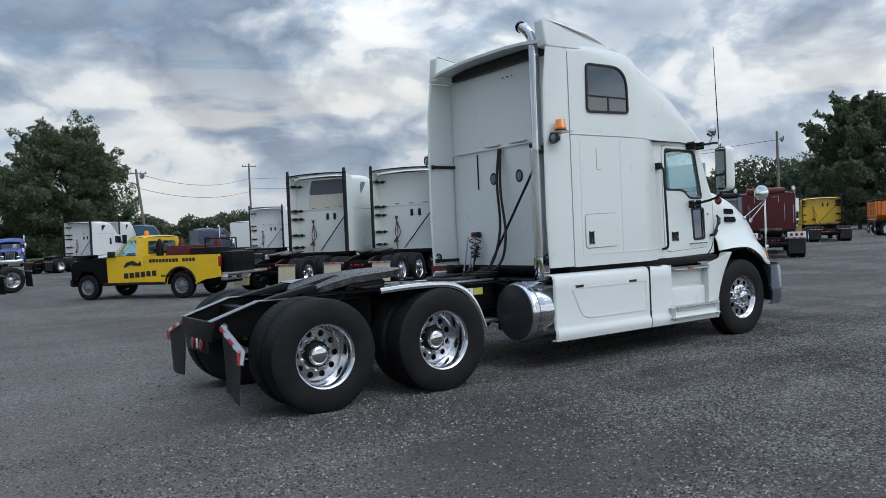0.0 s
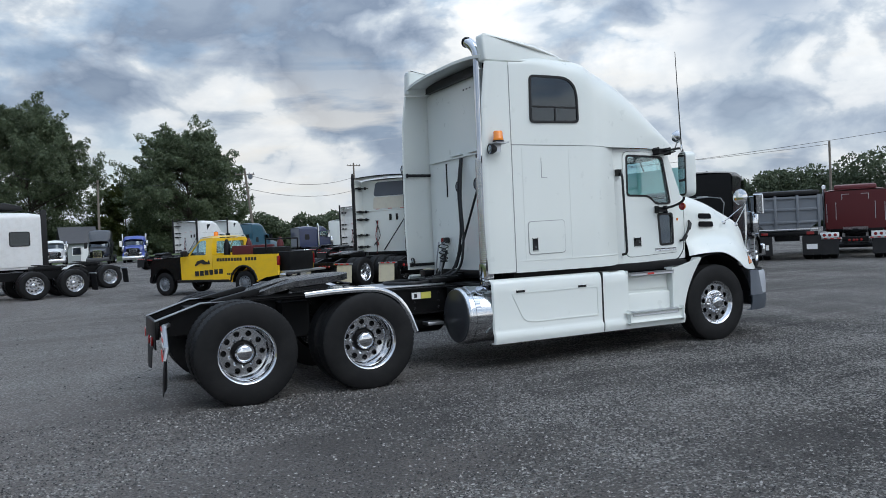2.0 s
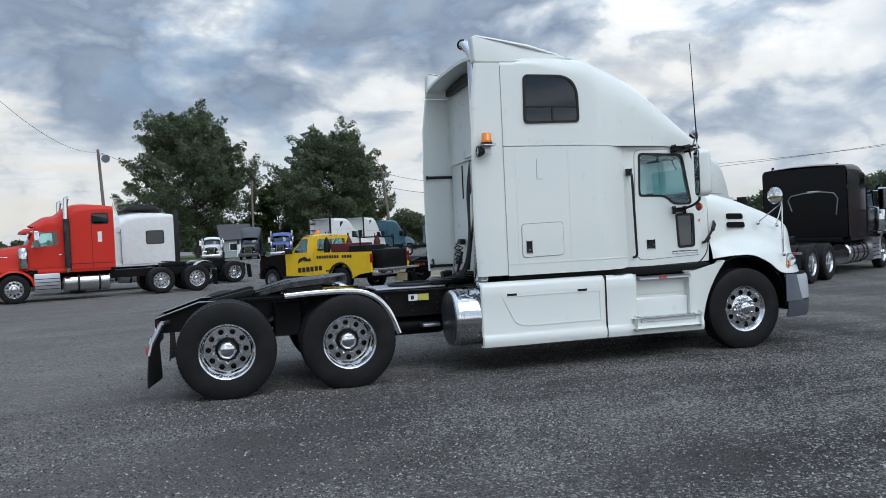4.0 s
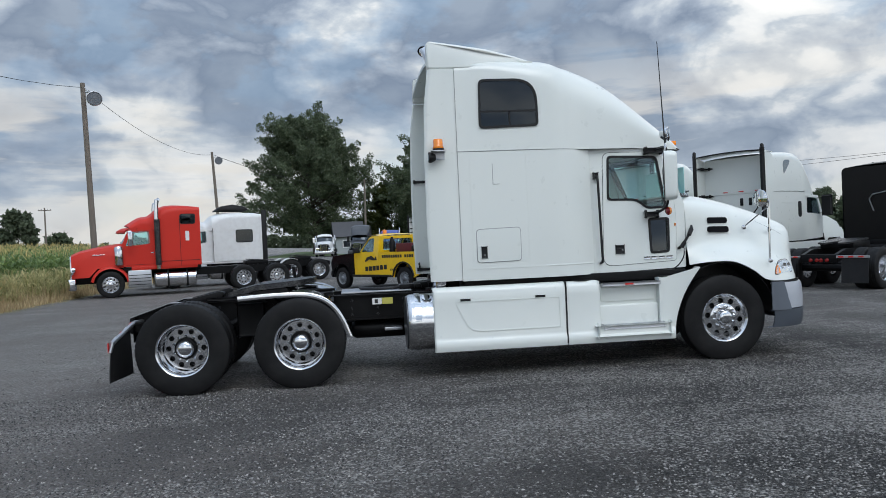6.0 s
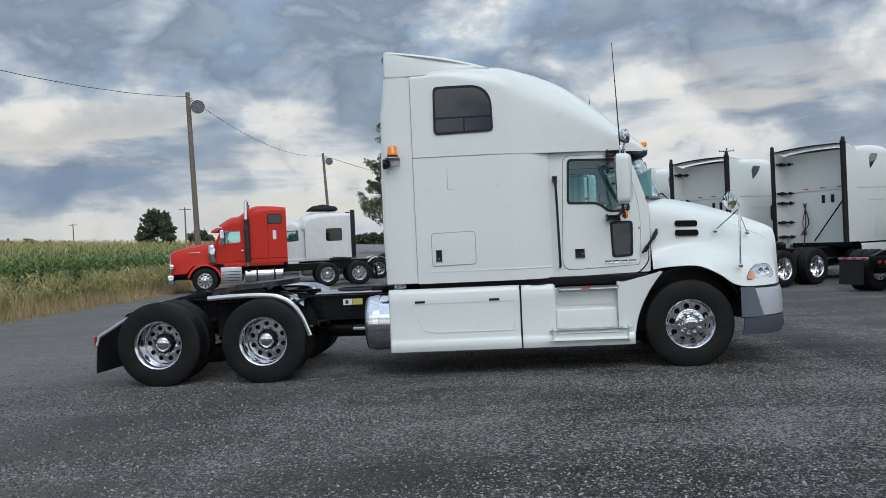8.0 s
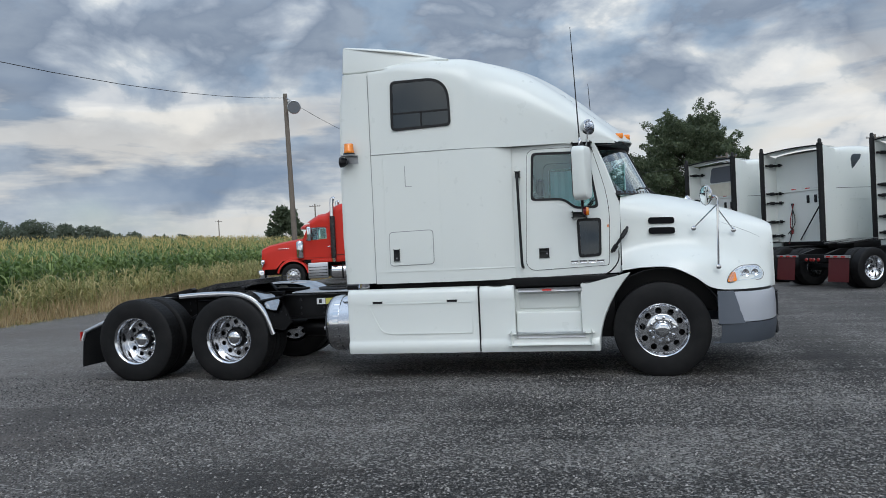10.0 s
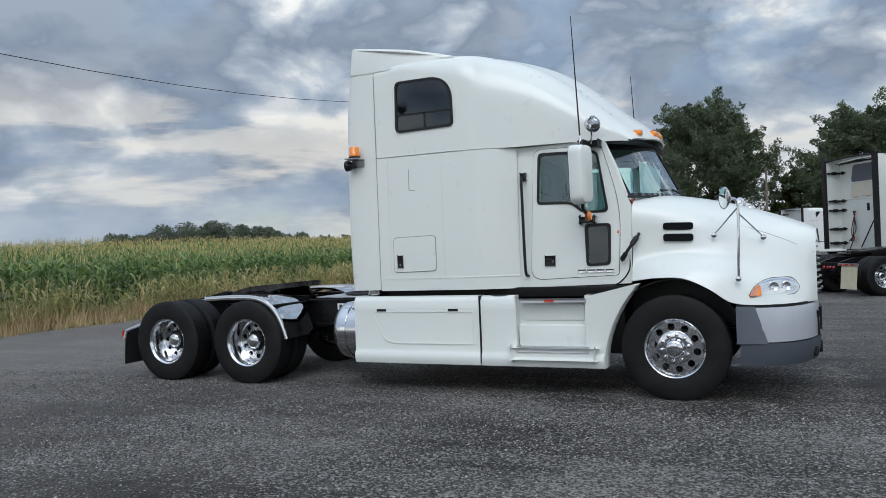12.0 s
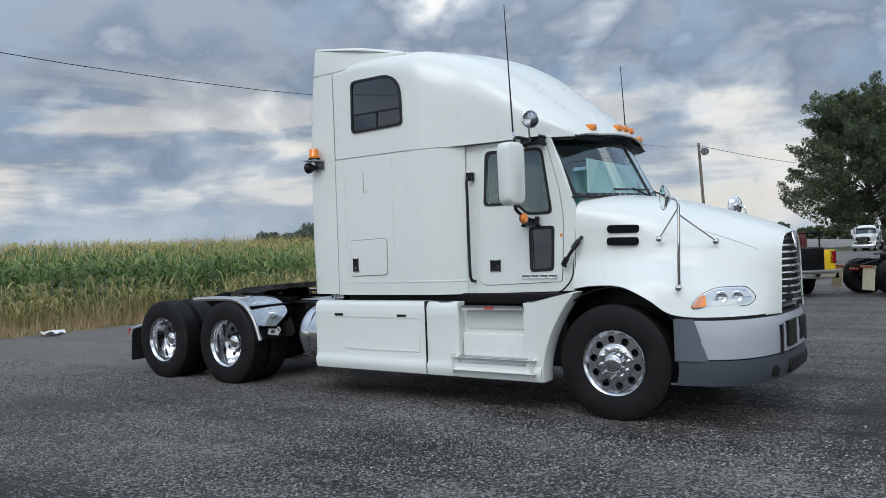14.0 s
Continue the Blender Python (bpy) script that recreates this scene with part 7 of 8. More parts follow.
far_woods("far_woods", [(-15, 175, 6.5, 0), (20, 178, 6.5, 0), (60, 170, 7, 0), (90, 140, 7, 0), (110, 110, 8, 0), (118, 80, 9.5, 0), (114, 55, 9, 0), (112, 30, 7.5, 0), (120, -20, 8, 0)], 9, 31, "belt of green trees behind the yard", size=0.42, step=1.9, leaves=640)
far_woods("far_hedge", [(-150, 330, 5, 2), (-90, 345, 6, 1), (-40, 330, 6, 0), (10, 300, 6, 0), (60, 280, 8, 0)], 6, 37, "low distant line of trees on the horizon", size=1.3, step=4.5)
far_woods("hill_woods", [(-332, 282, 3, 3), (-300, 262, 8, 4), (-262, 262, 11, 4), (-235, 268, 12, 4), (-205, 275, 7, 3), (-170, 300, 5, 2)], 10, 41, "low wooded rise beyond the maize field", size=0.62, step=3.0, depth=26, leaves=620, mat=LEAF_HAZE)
far_woods("field_hedge", [(-420, 120, 3, 3), (-380, 200, 3, 3), (-345, 275, 4, 3)], 4, 43, "thin far hedge at the edge of the field", size=1.2, step=5)

# ---- maize ----
MAIZE = plant_material("maize_leaves", (0.045, 0.092, 0.026), (0.125, 0.215, 0.062), (0.34, 0.42, 0.15), 0.42, 0.40)
TASSEL = plant_material("maize_tassels", (0.42, 0.33, 0.12), (0.60, 0.47, 0.19), (0.72, 0.60, 0.28), 0.7, 0.4)
STRAW = plant_material("dry_verge_grass", (0.27, 0.19, 0.095), (0.56, 0.42, 0.23), (0.70, 0.56, 0.34), 0.8, 0.45)
WEED = plant_material("green_verge_grass", (0.14, 0.17, 0.055), (0.38, 0.38, 0.15), (0.72, 0.60, 0.33), 0.7, 0.45)


def ribbons(P, D, U, L, w, bend, seg, out, taper=1.0):
    """Curved blades: foot P, lean direction D, width direction U, length L, sag bend; appended to out."""
    n = len(P)
    V, F = out
    base = sum(len(v) for v in V)
    rows = []
    for j in range(seg + 1):
        f = j / seg
        c = P + D * (L * f)[:, None] + np.array([0, 0, -1.0]) * (bend * L * f * f)[:, None]
        ww = (w * (1 - taper * f ** 1.6))[:, None] * 0.5 + 0.001
        rows += [c - U * ww, c + U * ww]
    V.append(np.stack(rows, 1).reshape(-1, 3))
    k = base + np.arange(n)[:, None] * (2 * (seg + 1))
    for j in range(seg):
        F.append(k + np.array([[2 * j, 2 * j + 1, 2 * j + 3, 2 * j + 2]]))


def unit(a):
    return a / (np.linalg.norm(a, axis=1)[:, None] + 1e-9)


def maize(name, x, y, z, leaves, seed, label, h0=1.78, seg=3, low=0.15, tassels=3, wide=1.0):
    global RNG
    RNG = np.random.default_rng(seed)
    n = len(x)
    H = h0 * RNG.uniform(0.86, 1.10, n)
    foot = np.stack([x, y, z], 1)
    out = ([], [])
    tout = ([], [])
    up = np.tile([0, 0, 1.0], (n, 1)) + RNG.normal(0, 0.035, (n, 3)) * [1, 1, 0]
    a = RNG.uniform(0, TAU, n)
    side = np.stack([np.cos(a), np.sin(a), 0 * a], 1)
    ribbons(foot, up, side, H, np.full(n, 0.03), np.zeros(n), 1, out, 0.5)
    for i in range(leaves):
        f = low + (0.93 - low) * (i + RNG.uniform(0, 0.9, n)) / leaves
        b = a + (i % 2) * math.pi + RNG.normal(0, 0.45, n)
        d = np.stack([np.cos(b), np.sin(b), RNG.uniform(0.75, 1.5, n)], 1)
        d = unit(d)
        u = np.stack([-np.sin(b), np.cos(b), 0 * b], 1)
        ribbons(foot + up * (H * f)[:, None], d, u, RNG.uniform(0.55, 1.0, n), RNG.uniform(0.07, 0.115, n) * wide, RNG.uniform(0.5, 1.15, n), seg, out)
    for i in range(tassels):
        d = unit(np.stack([RNG.normal(0, 0.28, n), RNG.normal(0, 0.28, n), np.ones(n)], 1))
        ribbons(foot + up * (H * 0.97)[:, None], d, side, RNG.uniform(0.2, 0.36, n), np.full(n, 0.022), np.full(n, 0.15), 1, tout, 0.3)
    ob = new(name, mesh_from(name, np.vstack(out[0]), np.vstack(out[1]), MAIZE))
    tagged(ob, label, "maize", kind="stuff")
    ob = new(name + "_tassels", mesh_from(name + "_tassels", np.vstack(tout[0]), np.vstack(tout[1]), TASSEL))
    tagged(ob, "golden tassels on top of the green maize", "maize", kind="stuff")


def strewn(x0, x1, y0, y1, n, seed):
    r = np.random.default_rng(seed)
    return r.uniform(x0, x1, n), r.uniform(y0, y1, n)


def rows_of(xs, y0, y1, gap, seed):
    r = np.random.default_rng(seed)
    X, Y = [], []
    for x in xs:
        y = np.arange(y0, y1, gap)
        X.append(x + r.normal(0, 0.08, len(y)))
        Y.append(y + r.uniform(-0.4, 0.4, len(y)) * gap)
    return np.concatenate(X), np.concatenate(Y)


land = np.vectorize(rise)
X, Y = rows_of([-18.0, -18.75, -19.5], -14, 48, 0.20, 1)
maize("maize_edge", X, Y, land(X, Y), 9, 51, "tall green maize standing at the field's edge", tassels=1, wide=1.25)
X, Y = rows_of(np.arange(-20.1, -30, -0.9), -16, 70, 0.34, 2)
maize("maize_rows", X, Y, land(X, Y), 5, 52, "green maize rows with dry golden tassels", 1.80, 2, 0.5, 1)
X, Y = strewn(-62, -30, -25, 95, 5200, 3)
maize("maize_field", X, Y, land(X, Y), 4, 53, "wide maize field with golden tops", 1.86, 2, 0.62, 4)
X, Y = strewn(-260, -62, -20, 190, 7000, 4)
maize("maize_far", X, Y, land(X, Y), 3, 54, "far part of the maize field", 1.9, 1, 0.6, 4)


def verge(name, x, y, hmin, hmax, mat, blades, seed, label, width=0.022):
    global RNG
    RNG = np.random.default_rng(seed)
    n = len(x) * blades
    X, Y = np.repeat(x, blades) + RNG.normal(0, 0.10, n), np.repeat(y, blades) + RNG.normal(0, 0.10, n)
    a = RNG.uniform(0, TAU, n)
    d = unit(np.stack([np.cos(a) * 0.32, np.sin(a) * 0.32, np.ones(n)], 1))
    tuft = np.repeat(RNG.uniform(0.45, 1.0, len(x)) * (0.78 + 0.22 * np.sin(y * 1.9 + np.sin(y * 0.7) * 2) * np.sin(x * 2.3 + y * 0.4)), blades)
    u = np.stack([-np.sin(a), np.cos(a), 0 * a], 1)
    out = ([], [])
    L = (hmin + (hmax - hmin) * RNG.uniform(0, 1, n) ** 0.7) * tuft * np.clip((-15.0 - X) / 0.9, 0.3, 1.0)
    ribbons(np.stack([X, Y, 0 * X - 0.02], 1), d, u, L, np.full(n, width) * RNG.uniform(0.5, 1.5, n), RNG.uniform(0.05, 0.6, n), 3, out)
    ob = new(name, mesh_from(name, np.vstack(out[0]), np.vstack(out[1]), mat))
    return tagged(ob, label, "grass", kind="stuff")


def plumes(name, n, seed, label):
    """Broad-leaved reedy weeds: leaning stems with long arching leaves."""
    global RNG
    RNG = np.random.default_rng(seed)
    x, y = RNG.uniform(-17.9, -16.1, n), RNG.uniform(-14, 46, n)
    keep = RNG.uniform(0, 1, n) < 0.55 + 0.45 * np.sin(y * 1.3 + 2 * np.sin(y * 0.31)) * np.cos(x * 1.7 + y * 0.5)
    x, y = x[keep], y[keep]
    n = len(x)
    foot = np.stack([x, y, 0 * x], 1)
    H = RNG.uniform(0.65, 1.3, n) * np.clip((-15.4 - x) / 0.9, 0.5, 1.0)
    a = RNG.uniform(0, TAU, n)
    side = np.stack([np.cos(a), np.sin(a), 0 * a], 1)
    up = unit(np.stack([RNG.normal(0.05, 0.12, n), RNG.normal(0, 0.12, n), np.ones(n)], 1))
    out = ([], [])
    ribbons(foot, up, side, H, np.full(n, 0.02), np.zeros(n), 1, out, 0.4)
    for i in range(7):
        b = a + i * 2.4 + RNG.normal(0, 0.4, n)
        d = unit(np.stack([np.cos(b), np.sin(b), RNG.uniform(0.8, 2.0, n)], 1))
        u = np.stack([-np.sin(b), np.cos(b), 0 * b], 1)
        ribbons(foot + up * (H * RNG.uniform(0.25, 0.95, n))[:, None], d, u, RNG.uniform(0.35, 0.7, n), RNG.uniform(0.03, 0.06, n), RNG.uniform(0.4, 1.2, n), 3, out)
    ob = new(name, mesh_from(name, np.vstack(out[0]), np.vstack(out[1]), WEED))
    return tagged(ob, label, "weeds", kind="stuff")


plumes("reedy_weeds", 3800, 62, "tall green reedy weeds along the field")
X, Y = strewn(-17.7, -16.1, -14, 46, 1700, 6)
verge("mixed_grass", X, Y, 0.7, 1.5, WEED, 5, 64, "tall yellow-green grass along the field", 0.028)
X, Y = strewn(-17.1, -15.35, -14, 46, 5200, 5)
verge("dry_grass", X, Y, 0.55, 1.25, STRAW, 5, 61, "dry straw-coloured stems at the field's edge", 0.020)
X, Y = strewn(-15.7, -14.9, -14, 40, 1300, 8)
verge("verge_tufts", X, Y, 0.18, 0.42, WEED, 5, 63, "short grass at the gravel's edge", 0.015)

# ---- loose stones on the yard ----
def stones(name, n, x0, x1, y0, y1, smin, smax, seed, label, mat):
    r = np.random.default_rng(seed)
    P = np.stack([r.uniform(x0, x1, n * 2), r.uniform(y0, y1, n * 2), np.zeros(n * 2)], 1)
    # swept into streaks between the wheel tracks
    u, w = P[:, 0] * 0.94 + P[:, 1] * 0.34, P[:, 1] * 0.94 - P[:, 0] * 0.34
    streak = np.sin(w * 2.1 + 1.3 * np.sin(u * 0.5)) + 0.8 * np.sin(w * 5.3 + u * 0.35 + np.sin(u * 1.1)) + 0.7 * np.sin(u * 1.7 + 2 * np.sin(w * 0.8))
    P = P[np.argsort(-streak - r.normal(0, 1.8, n * 2))[:n]]
    base = np.array([(1, 0, 0.25), (0.3, 0.9, 0.2), (-0.8, 0.6, 0.3), (-0.9, -0.5, 0.2), (0.2, -1, 0.25), (0.1, 0.05, 0.95)])
    S = r.uniform(smin, smax, n)[:, None, None] * (base[None] * r.uniform(0.6, 1.3, (n, 6, 3)))
    a = r.uniform(0, TAU, n)
    c, s = np.cos(a)[:, None], np.sin(a)[:, None]
    S = np.stack([S[..., 0] * c - S[..., 1] * s, S[..., 0] * s + S[..., 1] * c, S[..., 2]], -1)
    V = (S + P[:, None]).reshape(-1, 3)
    k = 6 * np.arange(n)[:, None]
    F = np.vstack([k + np.array([[i, (i + 1) % 5, 5]]) for i in range(5)])
    ob = new(name, mesh_from(name, V, F, mat))
    return tagged(ob, label, "gravel", kind="stuff")


def stone_material():
    m = bpy.data.materials.new("loose_stone")
    m.use_nodes = True
    N = Nodes(m.node_tree)
    r = N.n("ShaderNodeNewGeometry").outputs["Random Per Island"]
    col = N.ramp(r, [(0.0, (0.020, 0.0195, 0.0195)), (0.45, (0.075, 0.072, 0.069)), (0.75, (0.175, 0.168, 0.158)), (1.0, (0.42, 0.40, 0.375))])
    N.n("ShaderNodeOutputMaterial", {0: N.n("ShaderNodeBsdfPrincipled", {"Base Color": col, "Roughness": 0.75})})
    return m


STONE = stone_material()
stones("gravel_stones", 125000, -11, 6, -8.8, -1.0, 0.0045, 0.0125, 71, "loose dark gravel stones", STONE)
stones("gravel_chips", 6000, -10, 14, -2, 14, 0.008, 0.018, 72, "scattered gravel chips", STONE)

# ---- poles and wires ----
def pole(x, y, h, label, lean=0.0, lamp=True, arm=False, r=0.15, base=0.0):
    p = thing("utility_pole", label, "pole", pose(x, y, base), "wooden poles")
    part("post", rod(B(), (0, 0, -0.3), (lean, 0, h), r, 12, r * 0.68), WOOD, p)
    if lamp:
        bm = rod(B(), (lean, 0, h - 0.45), (lean + 0.35, -0.1, h - 0.40), 0.03, 8)
        rod(bm, (lean, 0, h - 0.15), (lean + 0.30, -0.1, h - 0.35), 0.02, 6)
        part("lamp_arm", bm, ALU_DULL, p)
        head = part("flood_lamp", lathe(B(), [(0, -0.22), (0.10, -0.20), (0.16, -0.10), (0.30, 0.05), (0.33, 0.12), (0.30, 0.13)], 20, at(lean + 0.52, -0.16, h - 0.72, Matrix.Rotation(radians(100), 4, "X") @ Matrix.Rotation(radians(20), 4, "Y"))), ALU_DULL, p, "round grey flood lamp")
        part("lens", lathe(B(), [(0, 0.11), (0.30, 0.10)], 20, at(lean + 0.52, -0.16, h - 0.72, Matrix.Rotation(radians(100), 4, "X") @ Matrix.Rotation(radians(20), 4, "Y"))), GREY_PAINT, head)
    if arm:
        part("cross_arm", boxed(lean - 1.1, lean + 1.1, -0.06, 0.06, h - 0.5, h - 0.38, 0.01), WOOD, p)
        for dx in (-1.0, -0.5, 0.5, 1.0):
            part("insulator", lathe(B(), [(0, 0), (0.05, 0), (0.06, 0.1), (0.03, 0.16), (0, 0.17)], 8, at(lean + dx, 0, h - 0.38)), GREY_PAINT, p)
    return p


pole(-16.0, 25.4, 9.25, "tall weathered wooden pole with a flood lamp", -0.2)
pole(-15.6, 55.5, 9.7, "tall weathered wooden pole with a flood lamp", -0.45)
pole(-16.4, -26.0, 9.2, "tall weathered wooden pole with a flood lamp")
pole(12.3, 80.5, 10.0, "leaning wooden utility pole with a cross arm", -1.0, lamp=True, arm=True, r=0.18)
pole(33.5, 105.0, 13.4, "tall wooden utility pole with a small cross arm", 0.0, lamp=False, arm=True, r=0.18)
pole(-3.0, 112.0, 11.6, "wooden utility pole before the trees", 0.2, lamp=False, arm=False, r=0.2)
pole(64.0, 45.0, 9.5, "wooden utility pole near the tree belt", 0.0, lamp=False, arm=False, r=0.16)
pole(-56.9, 128.0, 8.5, "far wooden utility pole in the field", 0.0, lamp=False, arm=True, r=0.16, base=1.5)
pole(-120.0, 205.0, 9.5, "far wooden utility pole in the field", 0.0, lamp=False, arm=True, r=0.18, base=2.0)
pole(58.0, 34.0, 9.8, "wooden utility pole near the tree belt", 0.0, lamp=True, arm=False, r=0.16)


def wire(a, b, sag, label="thin black overhead wire", r=0.011):
    a, b = Vector(a), Vector(b)
    pts = [a.lerp(b, f) - Vector((0, 0, sag * 4 * f * (1 - f))) for f in np.linspace(0, 1, 17)]
    return tagged(part("overhead_wire", tube(B(), pts, r, 5, 1), CABLE), label, "wire", "overhead wires")


wire((-16.2, 25.4, 9.05), (-16.4, -26.0, 9.0), 2.3)
wire((-16.2, 25.4, 9.05), (-16.0, 55.5, 9.5), 0.9)
wire((-16.0, 55.5, 9.5), (-3.0, 112.0, 11.2), 1.2, r=0.02)
wire((-3.0, 112.0, 11.2), (11.3, 80.5, 9.6), 0.8, r=0.02)
wire((11.3, 80.5, 9.6), (33.5, 105.0, 11.2), 1.2, r=0.025)
wire((33.5, 105.0, 9.6), (58.0, 34.0, 9.0), 1.2, r=0.02)
wire((11.3, 80.5, 8.0), (33.5, 105.0, 9.2), 1.0, r=0.025)
wire((33.5, 105.0, 11.2), (64.0, 45.0, 9.2), 1.2, r=0.02)


# ---- pickup ----
def pickup(m):
    """A regular-cab pickup; origin on the ground midway between the axles, x forwards."""
    t = thing("pickup_truck", "yellow work pickup with a black hood and loaded bed", "pickup", m)
    fx, rx, w = 1.68, -1.68, 0.98
    tail = -3.02
    arch = lambda cx, r=0.50: [(cx + r * math.cos(a), 0.42 + r * math.sin(a)) for a in np.linspace(math.pi, 0, 11)]
    bed = [(tail, 0.62), (tail, 1.28), (-0.44, 1.30), (-0.44, 0.50), (rx + 0.52, 0.48)] + arch(rx)[::-1] + [(-2.5, 0.55)]
    for s in (-1, 1):
        part("bed_side", plate(B(), bed, [], xz(s * w), (0, -s * 0.08, 0)), YELLOW, t)
        door = rounded([(-0.42, 0.48), (0.90, 0.50), (0.92, 1.28), (0.55, 1.30), (0.12, 1.86), (-0.36, 1.88), (-0.42, 1.3)], [0.03, 0.03, 0.05, 0.03, 0.12, 0.06, 0], 3)
        glass = rounded([(-0.16, 1.32), (0.60, 1.32), (0.16, 1.78), (-0.12, 1.80)], 0.05, 3)
        dd = part("door", plate(B(), door, [glass], lambda a, b, s=s: (a, s * (w - 0.01 - 0.22 * max(0, b - 1.3)), b), (0, -s * 0.05, 0)), YELLOW, t)
        part("pane", plate(B(), glass, [], lambda a, b, s=s: (a, s * (w - 0.03 - 0.22 * max(0, b - 1.3)), b), (0, -s * 0.005, 0)), GLASS, dd)
        part("door_mirror", boxed(0.55, 0.68, s * (w + 0.02), s * (w + 0.25), 1.30, 1.48, 0.03), PLASTIC, t)
        fend = [(0.92, 0.55), (0.92, 1.28), (2.14, 1.20), (2.24, 1.05), (2.24, 0.62), (fx + 0.52, 0.50)] + arch(fx)[::-1] + [(fx - 0.52, 0.50)]
        part("front_fender", plate(B(), fend, [], xz(s * w), (0, -s * 0.06, 0)), BLACK_PAINT, t)
        part("tail_lamp", boxed(tail - 0.02, tail + 0.04, s * 0.86, s * 0.985, 0.92, 1.22, 0.02), RED_LENS, t)
        part("headlamp", boxed(2.18, 2.26, s * 0.62, s * 0.95, 0.92, 1.08, 0.02), LENS, t)
        # lettering on the side, as plain bars
        for i in range(6):
            part("lettering_bar", boxed(0.30 - 0.20 * i - 0.15, 0.30 - 0.20 * i, s * (w - 0.008), s * (w + 0.004), 0.64 + 0.012 * i, 0.80 + 0.012 * i), INK, dd)
        for i in range(14):
            if i != 9:
                part("lettering_bar", boxed(-0.62 - 0.115 * i - 0.09, -0.62 - 0.115 * i, s * w, s * (w + 0.004), 1.10, 1.20), INK, t)
        for i in range(4):
            part("lettering_bar", boxed(-1.02 - 0.075 * i - 0.055, -1.02 - 0.075 * i, s * w, s * (w + 0.004), 0.66, 0.72), INK, t)
        part("wheel_lip", tube(B(), [(rx + 0.52 * math.cos(a), s * (w + 0.005), 0.42 + 0.52 * math.sin(a)) for a in np.linspace(0.1, math.pi - 0.1, 11)], 0.03, 6, 1), PLASTIC, t)
        part("rocker_panel", boxed(-1.1, 1.1, s * (w - 0.08), s * (w + 0.002), 0.44, 0.52, 0.01), PLASTIC, t)
        part("door_figure", plate(B(), [(0.20, 1.12), (-0.05, 1.18), (-0.22, 1.08), (-0.30, 1.16), (-0.34, 1.02), (-0.10, 1.02), (0.05, 1.06), (0.28, 0.96), (0.30, 1.0)], [], xz(s * w), (0, s * 0.004, 0)), INK, dd)
    part("hood", skin(B(), [[(x, y, z + 0.05 * (1 - (y / w) ** 2)) for y in np.linspace(-w, w, 9)] for x, z in ((0.88, 1.29), (1.5, 1.26), (2.10, 1.18), (2.22, 1.08), (2.24, 0.98))]), BLACK_PAINT, t)
    part("grille", boxed(2.16, 2.25, -0.62, 0.62, 0.70, 1.06, 0.02), PLASTIC, t)
    part("front_bumper", boxed(2.16, 2.33, -0.98, 0.98, 0.42, 0.66, 0.05), PLASTIC, t)
    part("cab_roof", skin(B(), [[(x, y, z + 0.05 * (1 - (y / 0.9) ** 2)) for y in np.linspace(-0.86, 0.86, 9)] for x, z in ((-0.40, 1.85), (-0.30, 1.89), (0.0, 1.90), (0.16, 1.86))]), YELLOW, t)
    part("windshield", skin(B(), [[(x, u * wd, z) for u in np.linspace(-1, 1, 7)] for x, wd, z in ((0.14, 0.84, 1.86), (0.86, 0.92, 1.30))]), GLASS, t)
    part("cab_back", plate(B(), rounded([(-0.93, 0.6), (0.93, 0.6), (0.86, 1.86), (-0.86, 1.86)], 0.08, 3), [rounded([(-0.72, 1.36), (0.72, 1.36), (0.68, 1.76), (-0.68, 1.76)], 0.06, 3)], yz(-0.40), (0.04, 0, 0)), YELLOW, t)
    part("rear_pane", plate(B(), rounded([(-0.72, 1.36), (0.72, 1.36), (0.68, 1.76), (-0.68, 1.76)], 0.06, 3), [], yz(-0.38), (0.005, 0, 0)), GLASS, t)
    part("cab_inside", boxed(-0.34, 0.8, -0.86, 0.86, 0.6, 1.25, 0.03), INTERIOR, t)
    part("bed_floor", boxed(tail + 0.04, -0.46, -0.9, 0.9, 0.70, 0.76), FRAME, t)
    part("chassis", boxed(-2.9, 2.2, -0.5, 0.5, 0.40, 0.62, 0.03), FRAME, t)
    part("tailgate", boxed(tail - 0.02, tail + 0.04, -0.90, -0.60, 0.72, 1.27, 0.01), YELLOW, t)
    part("rear_bumper", boxed(tail - 0.24, tail, -0.95, 0.95, 0.50, 0.68, 0.03), CHROME, t)
    part("number_plate", boxed(tail - 0.255, tail - 0.24, -0.16, 0.16, 0.53, 0.65, 0.003), WHITE_TAPE, t)
    part("tool_box", boxed(-1.75, -0.95, -0.62, 0.62, 0.95, 1.58, 0.03), MAROON, t)
    part("welder", boxed(-2.75, -1.95, -0.15, 0.84, 0.76, 1.50, 0.05), FRAME, t)
    part("compressor", boxed(-2.85, -2.25, -0.78, -0.22, 0.76, 1.36, 0.05), PLASTIC, t)
    part("equipment_crate", boxed(-3.35, -2.9, -0.5, 0.8, 0.74, 1.34, 0.03), FRAME, t)
    part("lowered_tailgate", boxed(-3.55, tail, -0.88, 0.88, 0.68, 0.74, 0.01), ALU_DULL, t)
    for x, y in ((-0.68, -0.6), (-0.70, 0.55), (-1.9, -0.70), (-2.1, -0.45)):
        part("gas_bottle", lathe(B(), [(0, 0), (0.11, 0), (0.11, 0.85), (0.06, 0.98), (0.03, 1.05), (0, 1.05)], 12, at(x, y, 0.76)), FRAME if y > 0 else MAROON, t)
    bm = B()
    for y in (-0.85, 0.85):
        rod(bm, (-2.5, y, 1.28), (-2.5, y, 1.75), 0.025, 6)
    rod(bm, (-2.5, -0.85, 1.75), (-2.5, 0.85, 1.75), 0.025, 6)
    part("bed_rack", bm, FRAME, t)
